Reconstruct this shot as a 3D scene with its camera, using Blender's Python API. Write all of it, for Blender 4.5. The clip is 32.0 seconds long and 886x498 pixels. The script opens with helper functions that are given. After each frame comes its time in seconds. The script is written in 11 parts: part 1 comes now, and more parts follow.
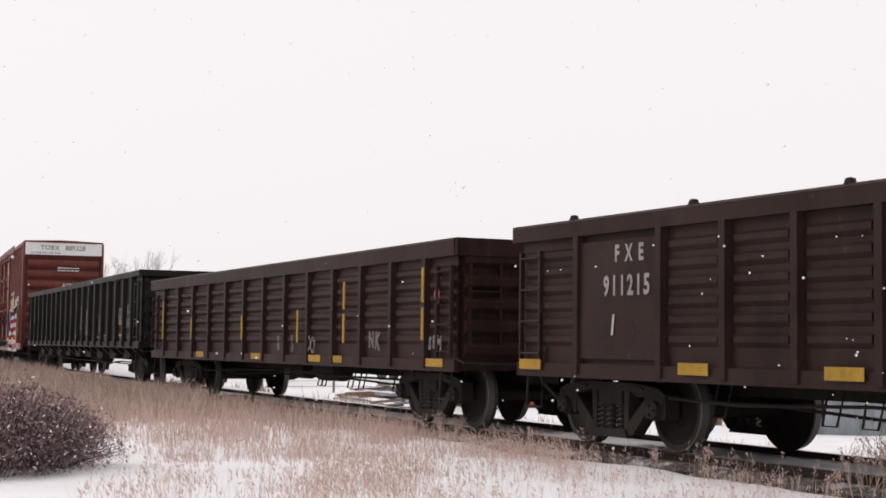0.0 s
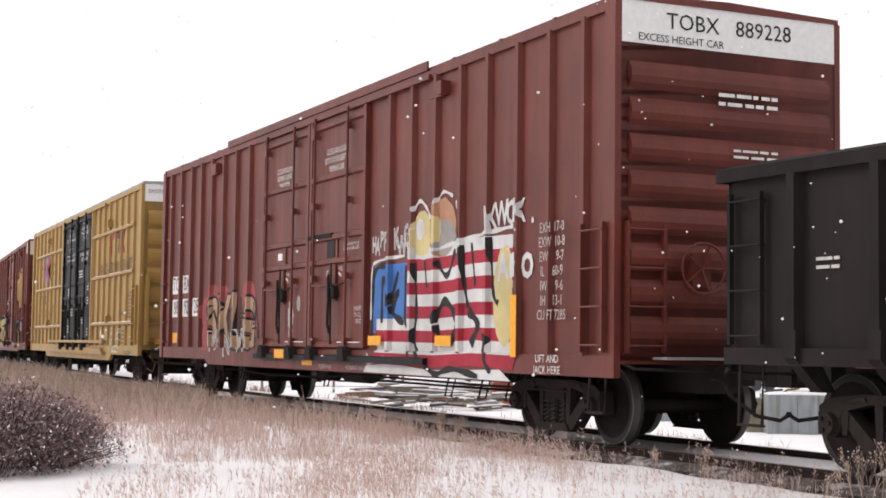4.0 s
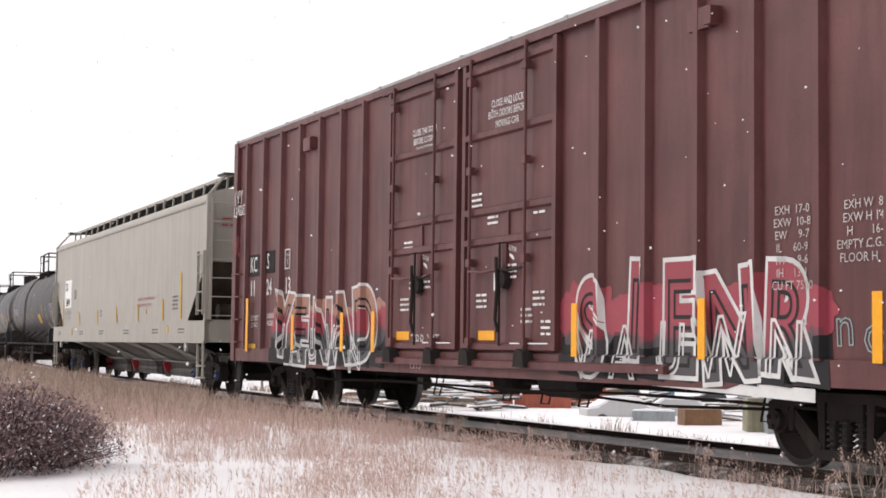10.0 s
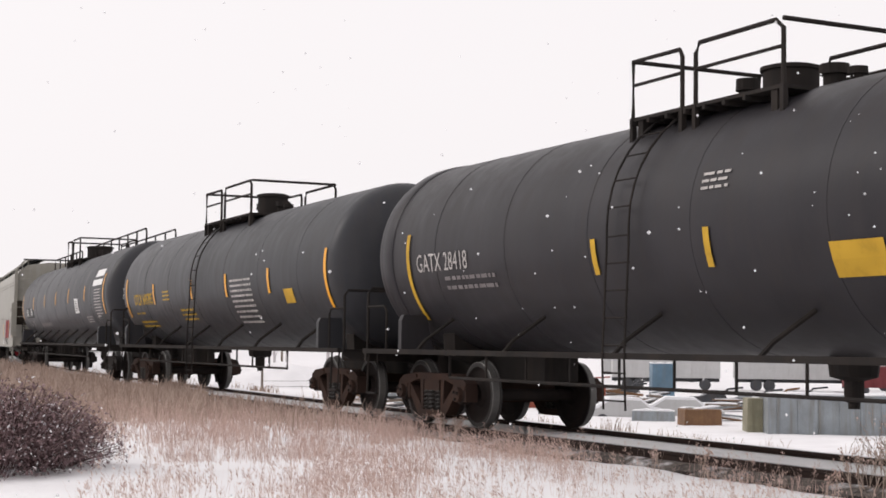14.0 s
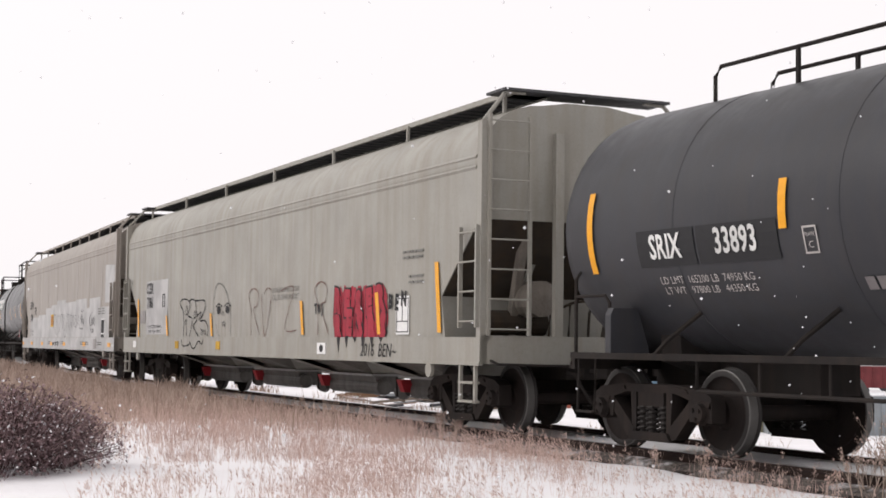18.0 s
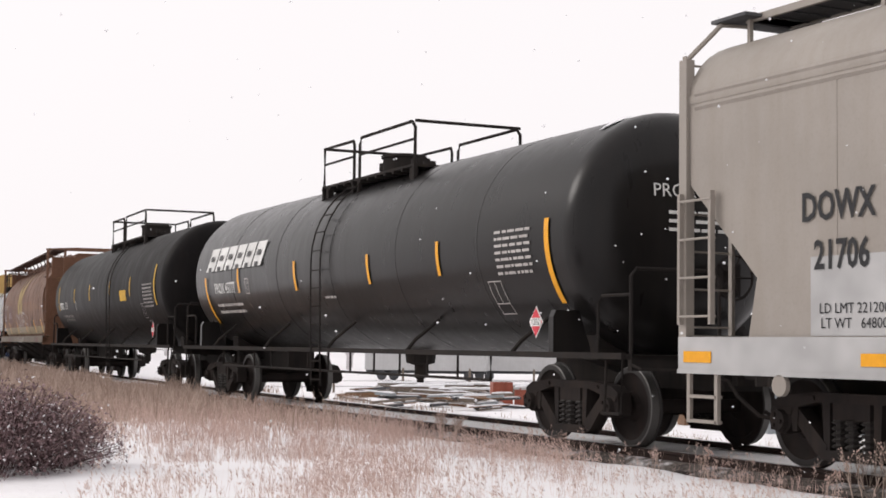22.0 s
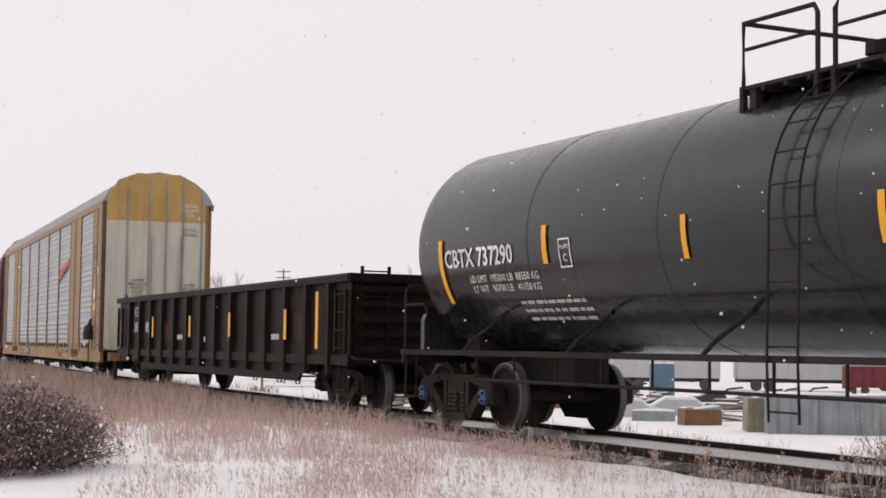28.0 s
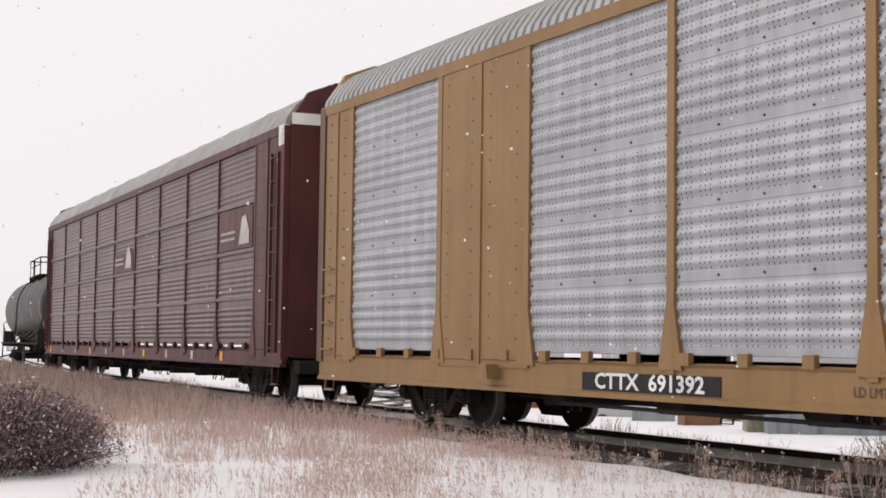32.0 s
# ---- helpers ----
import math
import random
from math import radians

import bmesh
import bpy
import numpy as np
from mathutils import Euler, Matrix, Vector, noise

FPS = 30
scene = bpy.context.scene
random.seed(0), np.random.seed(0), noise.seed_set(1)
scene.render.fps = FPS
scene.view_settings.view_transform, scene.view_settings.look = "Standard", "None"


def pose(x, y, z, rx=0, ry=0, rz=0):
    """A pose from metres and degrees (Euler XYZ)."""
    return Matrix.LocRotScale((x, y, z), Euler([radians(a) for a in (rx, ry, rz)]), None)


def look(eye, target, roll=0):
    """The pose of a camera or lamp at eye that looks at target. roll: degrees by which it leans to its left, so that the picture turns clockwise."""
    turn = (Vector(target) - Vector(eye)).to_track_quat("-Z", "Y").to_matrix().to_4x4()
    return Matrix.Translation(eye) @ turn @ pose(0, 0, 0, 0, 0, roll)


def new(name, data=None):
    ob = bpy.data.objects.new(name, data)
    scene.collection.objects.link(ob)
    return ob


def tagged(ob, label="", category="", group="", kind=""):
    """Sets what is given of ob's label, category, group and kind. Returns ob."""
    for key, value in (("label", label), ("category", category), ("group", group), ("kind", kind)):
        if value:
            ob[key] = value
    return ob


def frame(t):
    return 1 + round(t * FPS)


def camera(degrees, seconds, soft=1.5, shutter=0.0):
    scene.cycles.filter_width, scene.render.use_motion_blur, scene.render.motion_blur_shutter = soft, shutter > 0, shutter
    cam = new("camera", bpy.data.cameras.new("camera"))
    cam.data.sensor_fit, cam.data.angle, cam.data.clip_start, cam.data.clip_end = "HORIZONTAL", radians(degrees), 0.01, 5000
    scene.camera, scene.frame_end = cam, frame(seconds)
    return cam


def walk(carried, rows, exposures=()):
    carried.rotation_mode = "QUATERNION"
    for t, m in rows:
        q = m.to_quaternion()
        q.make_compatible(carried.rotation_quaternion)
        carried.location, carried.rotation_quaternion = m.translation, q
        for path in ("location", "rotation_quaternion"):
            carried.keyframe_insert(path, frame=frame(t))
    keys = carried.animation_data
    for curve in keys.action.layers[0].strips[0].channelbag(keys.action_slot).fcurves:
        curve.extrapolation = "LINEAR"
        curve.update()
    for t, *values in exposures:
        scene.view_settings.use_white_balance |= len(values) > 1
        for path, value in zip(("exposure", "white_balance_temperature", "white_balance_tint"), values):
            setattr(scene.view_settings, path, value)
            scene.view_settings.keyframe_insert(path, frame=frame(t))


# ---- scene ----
import collections
import functools

# picture settings: seconds, stops, kelvin, tint
EXPOSURES = ((0, -0.02, 6600, 11), (3, 0.08, 6600, 11), (5, 0.28, 6600, 11), (6, 0.22, 6600, 11), (7, 0.08, 6600, 11), (8, 0.30, 6600, 11), (9, 0.34, 6600, 11), (10, 0.24, 6600, 11), (11, 0.12, 6600, 11), (12, -0.16, 6600, 11), (13, -0.05, 6600, 11), (16, 0.03, 6600, 11), (17, 0.04, 6600, 11), (18, 0.08, 6600, 11), (19, -0.20, 6600, 11), (20, -0.12, 6600, 11), (21, -0.18, 6600, 11), (22, 0.06, 6600, 11), (23, 0.08, 6600, 11), (25, 0.24, 6600, 11), (26, 0.14, 6600, 11), (28, -0.15, 6600, 11), (29, -0.22, 6600, 11), (30, -0.12, 6600, 11), (32, -0.06, 6600, 11))
SUN = 0.9
# camera on a tripod beside the line: rail top is z = 0, the camera looks along +y
cam = camera(32.85, 32.0, soft=1.7)
EYE = pose(0, 0, 1.116, 93.708, 0, 0) @ pose(0, 0, 0, 0, 0, 0.723)
walk(cam, [(0, EYE), (32, EYE)], exposures=EXPOSURES)

# the line is one wide arc; s runs along it in the direction of travel
HEAD, CURVE, AHEAD = -1.1341, 0.0019023, 23.7595
RADIUS = 1 / CURVE
HUB = (-math.sin(HEAD) * RADIUS, AHEAD + math.cos(HEAD) * RADIUS)


def on_line(s, lat=0.0):
    """Place and heading on the line; lat is positive on the side away from the camera."""
    a = HEAD + CURVE * s
    return HUB[0] + (RADIUS - lat) * math.sin(a), HUB[1] - (RADIUS - lat) * math.cos(a), a


def to_line(x, y):
    """s and lat of a place on the plan."""
    dx, dy = x - HUB[0], HUB[1] - y
    a = math.atan2(dx, dy)
    while a - HEAD > math.pi:
        a -= 2 * math.pi
    while a - HEAD < -math.pi:
        a += 2 * math.pi
    return (a - HEAD) * RADIUS, RADIUS - math.hypot(dx, dy)


def travel(t):
    """How far the train has run at t seconds, from its place at 9 s."""
    return 11.285 * (t - 9) + 0.00194 * (t - 9) ** 2


# ---- world: a bright overcast winter sky, a weak low sun behind the cloud ----
world = bpy.data.worlds.new("overcast")
scene.world = world
world.use_nodes = True
wn, wl = world.node_tree.nodes, world.node_tree.links
wn.clear()
sky = wn.new("ShaderNodeTexSky")
sky.sky_type, sky.sun_disc = "NISHITA", False
sky.sun_elevation, sky.sun_rotation, sky.dust_density = radians(32), radians(-75), 6.0
grey = wn.new("ShaderNodeHueSaturation")
grey.inputs["Saturation"].default_value, grey.inputs["Value"].default_value = 0.15, 0.10
cloud = wn.new("ShaderNodeMix")
cloud.data_type = "RGBA"
cloud.inputs[0].default_value = 0.88
cloud.inputs[7].default_value = (1.03, 1.0, 1.02, 1)
back = wn.new("ShaderNodeBackground")
back.inputs[1].default_value = 1.0
wout = wn.new("ShaderNodeOutputWorld")
wl.new(sky.outputs[0], grey.inputs["Color"])
wl.new(grey.outputs[0], cloud.inputs[6])
wl.new(cloud.outputs[2], back.inputs[0])
wl.new(back.outputs[0], wout.inputs[0])
sun_lamp = bpy.data.lights.new("sun", "SUN")
sun_lamp.energy, sun_lamp.angle, sun_lamp.color = SUN, radians(20), (1.0, 0.96, 0.93)
sun_ob = new("sun", sun_lamp)
sun_ob.matrix_world = look((-60, 14, 38), (0, 0, 0))


# ---- mesh helpers ----
RIBS = {}      # car name: edges and depths of its ribbed side

class Geo:
    def __init__(self):
        self.v, self.f, self.mi = [], [], []

    def add(self, vs, fs, m=0):
        o = len(self.v)
        self.v.extend(vs)
        self.f.extend([tuple(i + o for i in f) for f in fs])
        self.mi.extend([m] * len(fs))
        return self

    def box(self, x0, x1, y0, y1, z0, z1, m=0):
        vs = [(x, y, z) for x in (x0, x1) for y in (y0, y1) for z in (z0, z1)]
        return self.add(vs, [(0, 1, 3, 2), (4, 6, 7, 5), (0, 4, 5, 1), (2, 3, 7, 6), (0, 2, 6, 4), (1, 5, 7, 3)], m)

    def prism(self, prof, lo, hi, axis="x", m=0):
        """A closed outline drawn out along an axis: (y, z) along x, (x, z) along y, (x, y) along z."""
        n = len(prof)
        put = {"x": lambda a, b, c: (c, a, b), "y": lambda a, b, c: (a, c, b), "z": lambda a, b, c: (a, b, c)}[axis]
        vs = [put(a, b, lo) for a, b in prof] + [put(a, b, hi) for a, b in prof]
        fs = [(i, (i + 1) % n, n + (i + 1) % n, n + i) for i in range(n)]
        fs += [tuple(range(n - 1, -1, -1)), tuple(range(n, 2 * n))]
        return self.add(vs, fs, m)

    def sheet(self, prof, lo, hi, axis="x", m=0):
        """An open outline drawn out along an axis."""
        n = len(prof)
        put = {"x": lambda a, b, c: (c, a, b), "y": lambda a, b, c: (a, c, b), "z": lambda a, b, c: (a, b, c)}[axis]
        vs = [put(a, b, lo) for a, b in prof] + [put(a, b, hi) for a, b in prof]
        return self.add(vs, [(i, i + 1, n + i + 1, n + i) for i in range(n - 1)], m)

    def tube(self, pts, r, n=6, m=0):
        pts = [Vector(p) for p in pts]
        vs, fs = [], []
        for i, p in enumerate(pts):
            d = (pts[min(i + 1, len(pts) - 1)] - pts[max(i - 1, 0)]).normalized()
            a = d.cross(Vector((0, 0, 1)) if abs(d.z) < 0.9 else Vector((1, 0, 0))).normalized()
            b = d.cross(a)
            vs += [tuple(p + r * (math.cos(k * math.tau / n) * a + math.sin(k * math.tau / n) * b)) for k in range(n)]
        for i in range(len(pts) - 1):
            fs += [(i * n + k, i * n + (k + 1) % n, (i + 1) * n + (k + 1) % n, (i + 1) * n + k) for k in range(n)]
        fs += [tuple(range(n - 1, -1, -1)), tuple(range((len(pts) - 1) * n, len(pts) * n))]
        return self.add(vs, fs, m)

    def lathe(self, prof, n=24, axis="x", at=(0, 0, 0), m=0, mats=None):
        """An outline (along, radius) turned about an axis through at."""
        vs, o = [], len(self.v)
        for a, r in prof:
            for k in range(n):
                c, s = r * math.cos(k * math.tau / n), r * math.sin(k * math.tau / n)
                p = {"x": (a, c, s), "y": (c, a, s), "z": (c, s, a)}[axis]
                vs.append((p[0] + at[0], p[1] + at[1], p[2] + at[2]))
        self.v.extend(vs)
        for i in range(len(prof) - 1):
            for k in range(n):
                self.f.append((o + i * n + k, o + i * n + (k + 1) % n, o + (i + 1) * n + (k + 1) % n, o + (i + 1) * n + k))
                self.mi.append(mats[i] if mats else m)
        for i, rev in ((0, True), (len(prof) - 1, False)):
            if prof[i][1] > 1e-6:
                ring = [o + i * n + k for k in range(n)]
                self.f.append(tuple(ring[::-1] if rev else ring))
                self.mi.append(mats[min(i, len(mats) - 1)] if mats else m)
        return self

    def mesh(self, name, mats, smooth=None):
        me = bpy.data.meshes.new(name)
        me.from_pydata(self.v, [], self.f)
        for mt in mats if isinstance(mats, (list, tuple)) else (mats,):
            me.materials.append(mt)
        if any(self.mi):
            me.polygons.foreach_set("material_index", self.mi)
        if smooth:
            me.shade_smooth()
            me.set_sharp_from_angle(angle=radians(smooth))
        me.update()
        return me


def recalc(me):
    bm = bmesh.new()
    bm.from_mesh(me)
    bmesh.ops.recalc_face_normals(bm, faces=bm.faces)
    bm.to_mesh(me)
    bm.free()
    return me


def cut(poly, axis, at, keep):
    """The part of a flat polygon on one side of a plane across an axis."""
    out = []
    for i, p in enumerate(poly):
        q = poly[(i + 1) % len(poly)]
        a, b = (p[axis] - at) * keep, (q[axis] - at) * keep
        if a >= 0:
            out.append(p)
        if a * b < 0:
            k = a / (a - b)
            out.append(tuple(p[n] + (q[n] - p[n]) * k for n in range(3)))
    return out


def drape(car, vs, fs):
    """Lays sprayed paint, drawn flat in front of the side, onto sill, panels and ribs."""
    if car.name not in RIBS:
        return vs, fs
    spans = RIBS[car.name]
    ov, of, known = [], [], {}
    for f in fs:
        whole = [vs[i] for i in f]
        low = cut(whole, 2, 1.035, -1)
        pieces = [(low, 0.0, 1.0, -1.576, -1.576)] if len(low) > 2 else []
        for high in (cut(cut(whole, 2, 1.035, 1), 2, 1.055, -1), cut(whole, 2, 1.055, 1)):
            if len(high) < 3:
                continue
            x0, x1 = min(p[0] for p in high), max(p[0] for p in high)
            for a, b, da, db in spans:
                if b <= x0 or a >= x1:
                    continue
                one = cut(cut(high, 0, a, 1), 0, b, -1)
                if len(one) > 2:
                    pieces.append((one, a, b, da, db))
        for one, a, b, da, db in pieces:
            ring = []
            for x, y, z in one:
                depth = -1.576 if abs(z - 1.035) < 1e-4 else da + (db - da) * (x - a) / (b - a)
                spot = (round(x, 5), round(depth - 0.002 + (y + 1.600) * 0.45, 5), round(z, 5))
                if spot not in known:
                    known[spot] = len(ov)
                    ov.append(spot)
                if known[spot] not in ring:
                    ring.append(known[spot])
            if len(ring) > 2:
                of.append(tuple(ring))
    return ov, of


def place(name, me, parent=None, m=None, label=""):
    ob = new(name, me)
    if parent:
        ob.parent = parent
    if m:
        ob.matrix_basis = m
    if label:
        tagged(ob, label)
    return ob


def part(name, geo, mats, parent, label="", smooth=None, m=None):
    return place(name, recalc(geo.mesh(name, mats, smooth)), parent, m, label)


def thing(name, label, category, group=""):
    ob = new(name)
    ob.empty_display_size = 0.5
    return tagged(ob, label, category, group)


@functools.lru_cache(maxsize=None)
def letters(text, size, bold=0.0, outline=0.0, align="CENTER", shear=0.0, spacing=1.0, narrow=1.0, lead=1.0, step=0):
    """Lettering as plain vertices in x and z about its middle."""
    cu = bpy.data.curves.new("letters", "FONT")
    cu.body, cu.size, cu.align_x, cu.align_y = text, size, align, "CENTER"
    cu.offset, cu.shear, cu.space_character, cu.space_line = bold, shear, spacing, lead
    cu.resolution_u = 5 if size > 0.75 else 2
    if outline:
        cu.fill_mode, cu.bevel_depth, cu.bevel_resolution = "NONE", outline, 0
    ob = bpy.data.objects.new("letters", cu)
    me = bpy.data.meshes.new_from_object(ob)
    bpy.data.objects.remove(ob)
    bpy.data.curves.remove(cu)
    co = np.zeros(len(me.vertices) * 3)
    me.vertices.foreach_get("co", co)
    co = co.reshape(-1, 3)
    vs = [(x * narrow, 0.15 * z, y) for x, y, z in co]
    fs = [tuple(p.vertices) for p in me.polygons]
    bpy.data.meshes.remove(me)
    return vs, fs


def on_barrel(wrap, ang, out=0.0):
    """y and z on a barrel's near side; a third number in wrap flattens its lower half."""
    r, c = wrap[0] + out, math.cos(ang)
    if len(wrap) > 2 and ang < 0:
        c = max(0.0, c) ** wrap[2]
    return -r * c, wrap[1] + r * math.sin(ang)


def height_angle(wrap, z):
    return math.asin(max(-1, min(1, (z - wrap[1]) / wrap[0])))


def head_x(end, y, z):
    """Where an end stands at y and z: a flat wall, or a domed tank head (tip, radius, height of its axis)."""
    if not isinstance(end, tuple):
        return end
    tip, r0, zc = end
    q = min(0.999, math.hypot(y, z - zc) / r0) ** (1 / 0.72)
    return tip - r0 * 0.40 * (1 - math.sqrt(1 - q * q) ** 0.9) + 0.022


def islands(n, fs):
    """Lists of vertices that hang together by faces."""
    root = list(range(n))

    def top(a):
        while root[a] != a:
            root[a] = root[root[a]]
            a = root[a]
        return a

    for f in fs:
        for v in f[1:]:
            root[top(v)] = top(f[0])
    found = collections.defaultdict(list)
    for v in range(n):
        found[top(v)].append(v)
    return list(found.values())


def side_text(car, text, size, x, z, mat, y=-1.6, name="lettering", wrap=None, turn=0.0, end=None, **kw):
    """Lettering on the camera's side at y, or wrapped on a barrel (radius, height of its axis); end: on an end wall at that x."""
    vs, fs = letters(text, size, **kw)
    c, s = math.cos(radians(turn)), math.sin(radians(turn))
    g = Geo()
    out = []
    for a, b, h in vs:
        a, h = a * c - h * s, a * s + h * c
        if wrap:
            out.append((x + a, *on_barrel(wrap, height_angle(wrap, z) + h / wrap[0], 0.006 - b)))
        elif end is not None:
            out.append((head_x(end, x + a, z + h) - b, x + a, z + h))
        else:
            out.append((x + a, y + b, z + h))
    if size >= 0.24:
        # large characters are painted one by one
        for idx in islands(len(out), fs):
            back = {v: n for n, v in enumerate(idx)}
            one = Geo()
            one.add([out[v] for v in idx], [tuple(back[v] for v in f) for f in fs if f[0] in back])
            place("letter", one.mesh("letter", mat), car)
        return None
    g.add(out, fs)
    ob = place(name, g.mesh(name, mat), car)
    return tagged(ob, kind="stuff")


def bars(car, x, z, w, h, rows, mat, y=-1.6, wrap=None, end=None, gap=0.40, seed=0, name="lettering"):
    """Small unreadable lines of writing as plain bars."""
    rnd = random.Random(seed + int(x * 100) + int(z * 1000))
    g = Geo()
    step = h / rows
    for i in range(rows):
        a, zz = x - w / 2, z + h / 2 - (i + 0.5) * step
        while a < x + w / 2 - 0.03:
            l = min(rnd.uniform(0.06, 0.22), x + w / 2 - a)
            patch(g, a, a + l, zz - step * gap / 2, zz + step * gap / 2, y, wrap, end)
            a += l + rnd.uniform(0.02, 0.05)
    return tagged(place(name, g.mesh(name, mat), car), kind="stuff")


def patch(g, x0, x1, z0, z1, y=-1.6, wrap=None, end=None, proud=0.006, m=0):
    """A thin plate on a side, a barrel or an end wall."""
    if wrap:
        n = max(1, int((z1 - z0) / 0.12))
        vs = []
        for i in range(n + 1):
            zz = z0 + (z1 - z0) * i / n
            spot = on_barrel(wrap, height_angle(wrap, zz), proud)
            vs += [(x0, *spot), (x1, *spot)]
        g.add(vs, [(2 * i, 2 * i + 1, 2 * i + 3, 2 * i + 2) for i in range(n)], m)
    elif end is not None:
        if isinstance(end, tuple):
            vs = [(head_x(end, y1, zz) + proud, y1, zz) for y1, zz in ((x0, z0), (x1, z0), (x1, z1), (x0, z1))]
            g.add(vs, [(0, 1, 2, 3)], m)
        else:
            g.box(end - 0.002, end + proud, x0, x1, z0, z1, m)
    else:
        g.box(x0, x1, y - proud, y + 0.002, z0, z1, m)
    return g


def decal(car, x0, x1, z0, z1, mat, name="panel", y=-1.6, wrap=None, end=None, proud=0.006, label=""):
    return part(name, patch(Geo(), x0, x1, z0, z1, y, wrap, end, proud), mat, car, label)


# ---- materials ----
def node_mat(name):
    mt = bpy.data.materials.new(name)
    mt.use_nodes = True
    nt = mt.node_tree
    return mt, nt, nt.nodes["Principled BSDF"]


def noise_at(nt, scale, detail=3.0, stretch=(1, 1, 1), rough=0.55, coord="Object"):
    tc = nt.nodes.new("ShaderNodeTexCoord")
    mp = nt.nodes.new("ShaderNodeMapping")
    mp.inputs["Scale"].default_value = stretch
    nz = nt.nodes.new("ShaderNodeTexNoise")
    nz.inputs["Scale"].default_value, nz.inputs["Detail"].default_value, nz.inputs["Roughness"].default_value = scale, detail, rough
    nt.links.new(tc.outputs[coord], mp.inputs[0])
    nt.links.new(mp.outputs[0], nz.inputs["Vector"])
    return nz.outputs["Fac"]


def ramp(nt, src, lo, hi):
    r = nt.nodes.new("ShaderNodeMapRange")
    r.inputs["From Min"].default_value, r.inputs["From Max"].default_value = lo, hi
    nt.links.new(src, r.inputs["Value"])
    return r.outputs[0]


def mixed(nt, fac, a, b):
    mx = nt.nodes.new("ShaderNodeMix")
    mx.data_type = "RGBA"
    for src, i in ((fac, 0), (a, 6), (b, 7)):
        if isinstance(src, bpy.types.NodeSocket):
            nt.links.new(src, mx.inputs[i])
        elif i:
            mx.inputs[i].default_value = (*src, 1)
        else:
            mx.inputs[0].default_value = src
    return mx.outputs[2]


def times(nt, a, k):
    m = nt.nodes.new("ShaderNodeMath")
    m.operation = "MULTIPLY"
    nt.links.new(a, m.inputs[0])
    if isinstance(k, bpy.types.NodeSocket):
        nt.links.new(k, m.inputs[1])
    else:
        m.inputs[1].default_value = k
    return m.outputs[0]


def bump(nt, bsdf, src, strength, dist=0.01):
    b = nt.nodes.new("ShaderNodeBump")
    b.inputs["Strength"].default_value, b.inputs["Distance"].default_value = strength, dist
    nt.links.new(src, b.inputs["Height"])
    nt.links.new(b.outputs[0], bsdf.inputs["Normal"])


COAT = 0.74    # pigment seen through the surface


def paint(name, rgb, dirt=None, amount=0.5, rough=0.48, metal=0.0, patches=0.25, relief=0.15, speck=None, streak=0.3, gloss=0.2):
    """Weathered paint on steel: broad fading, run-down streaks, fine grain."""
    mt, nt, b = node_mat(name)
    dark_paint = max(rgb) < 0.055
    k = 0.9 if dark_paint else COAT
    dirt = tuple(c * k for c in (dirt or tuple(c * 0.5 for c in rgb)))
    rgb = tuple(c * k for c in rgb)
    fade = tuple(min(1, c * (1 + patches) + 0.01 * patches) for c in rgb)
    dark = tuple(c * (1 - patches) for c in rgb)
    broad = noise_at(nt, 0.9, 4)
    col = mixed(nt, ramp(nt, broad, 0.3, 0.7), dark, fade)
    run = noise_at(nt, 5.0, 4, (1.0, 1.0, streak * 0.3))
    col = mixed(nt, times(nt, ramp(nt, run, 0.45, 0.75), amount), col, dirt)
    mid = noise_at(nt, 3.2, 5, (1.0, 1.0, 0.45), 0.65)
    col = mixed(nt, times(nt, ramp(nt, mid, 0.45, 0.72), 0.45), col, tuple(0.55 * c + 0.45 * d for c, d in zip(dark, dirt)))
    fine = noise_at(nt, 30.0, 5)
    col = mixed(nt, times(nt, ramp(nt, fine, 0.5, 0.8), amount * 0.5), col, tuple(c * 0.6 for c in dirt))
    if speck:
        sp = noise_at(nt, 9.0, 6, rough=0.7)
        col = mixed(nt, ramp(nt, sp, 0.62, 0.68), col, speck)
    nt.links.new(col, b.inputs["Base Color"])
    b.inputs["Metallic"].default_value = metal
    b.inputs["Specular IOR Level"].default_value = gloss * 0.8 if dark_paint else min(0.5, gloss * 1.5)
    r = nt.nodes.new("ShaderNodeMapRange")
    r.inputs["To Min"].default_value, r.inputs["To Max"].default_value = max(0.05, rough - 0.12), min(1, rough + 0.15)
    nt.links.new(run, r.inputs["Value"])
    nt.links.new(r.outputs[0], b.inputs["Roughness"])
    bump(nt, b, fine, relief, 0.006)
    return mt


def plain(name, rgb, rough=0.6, metal=0.0):
    mt, nt, b = node_mat(name)
    n = noise_at(nt, 14.0, 4)
    nt.links.new(mixed(nt, ramp(nt, n, 0.3, 0.75), rgb, tuple(c * 0.86 for c in rgb)), b.inputs["Base Color"])
    b.inputs["Roughness"].default_value, b.inputs["Metallic"].default_value = rough, metal
    b.inputs["Specular IOR Level"].default_value = 0.25
    return mt


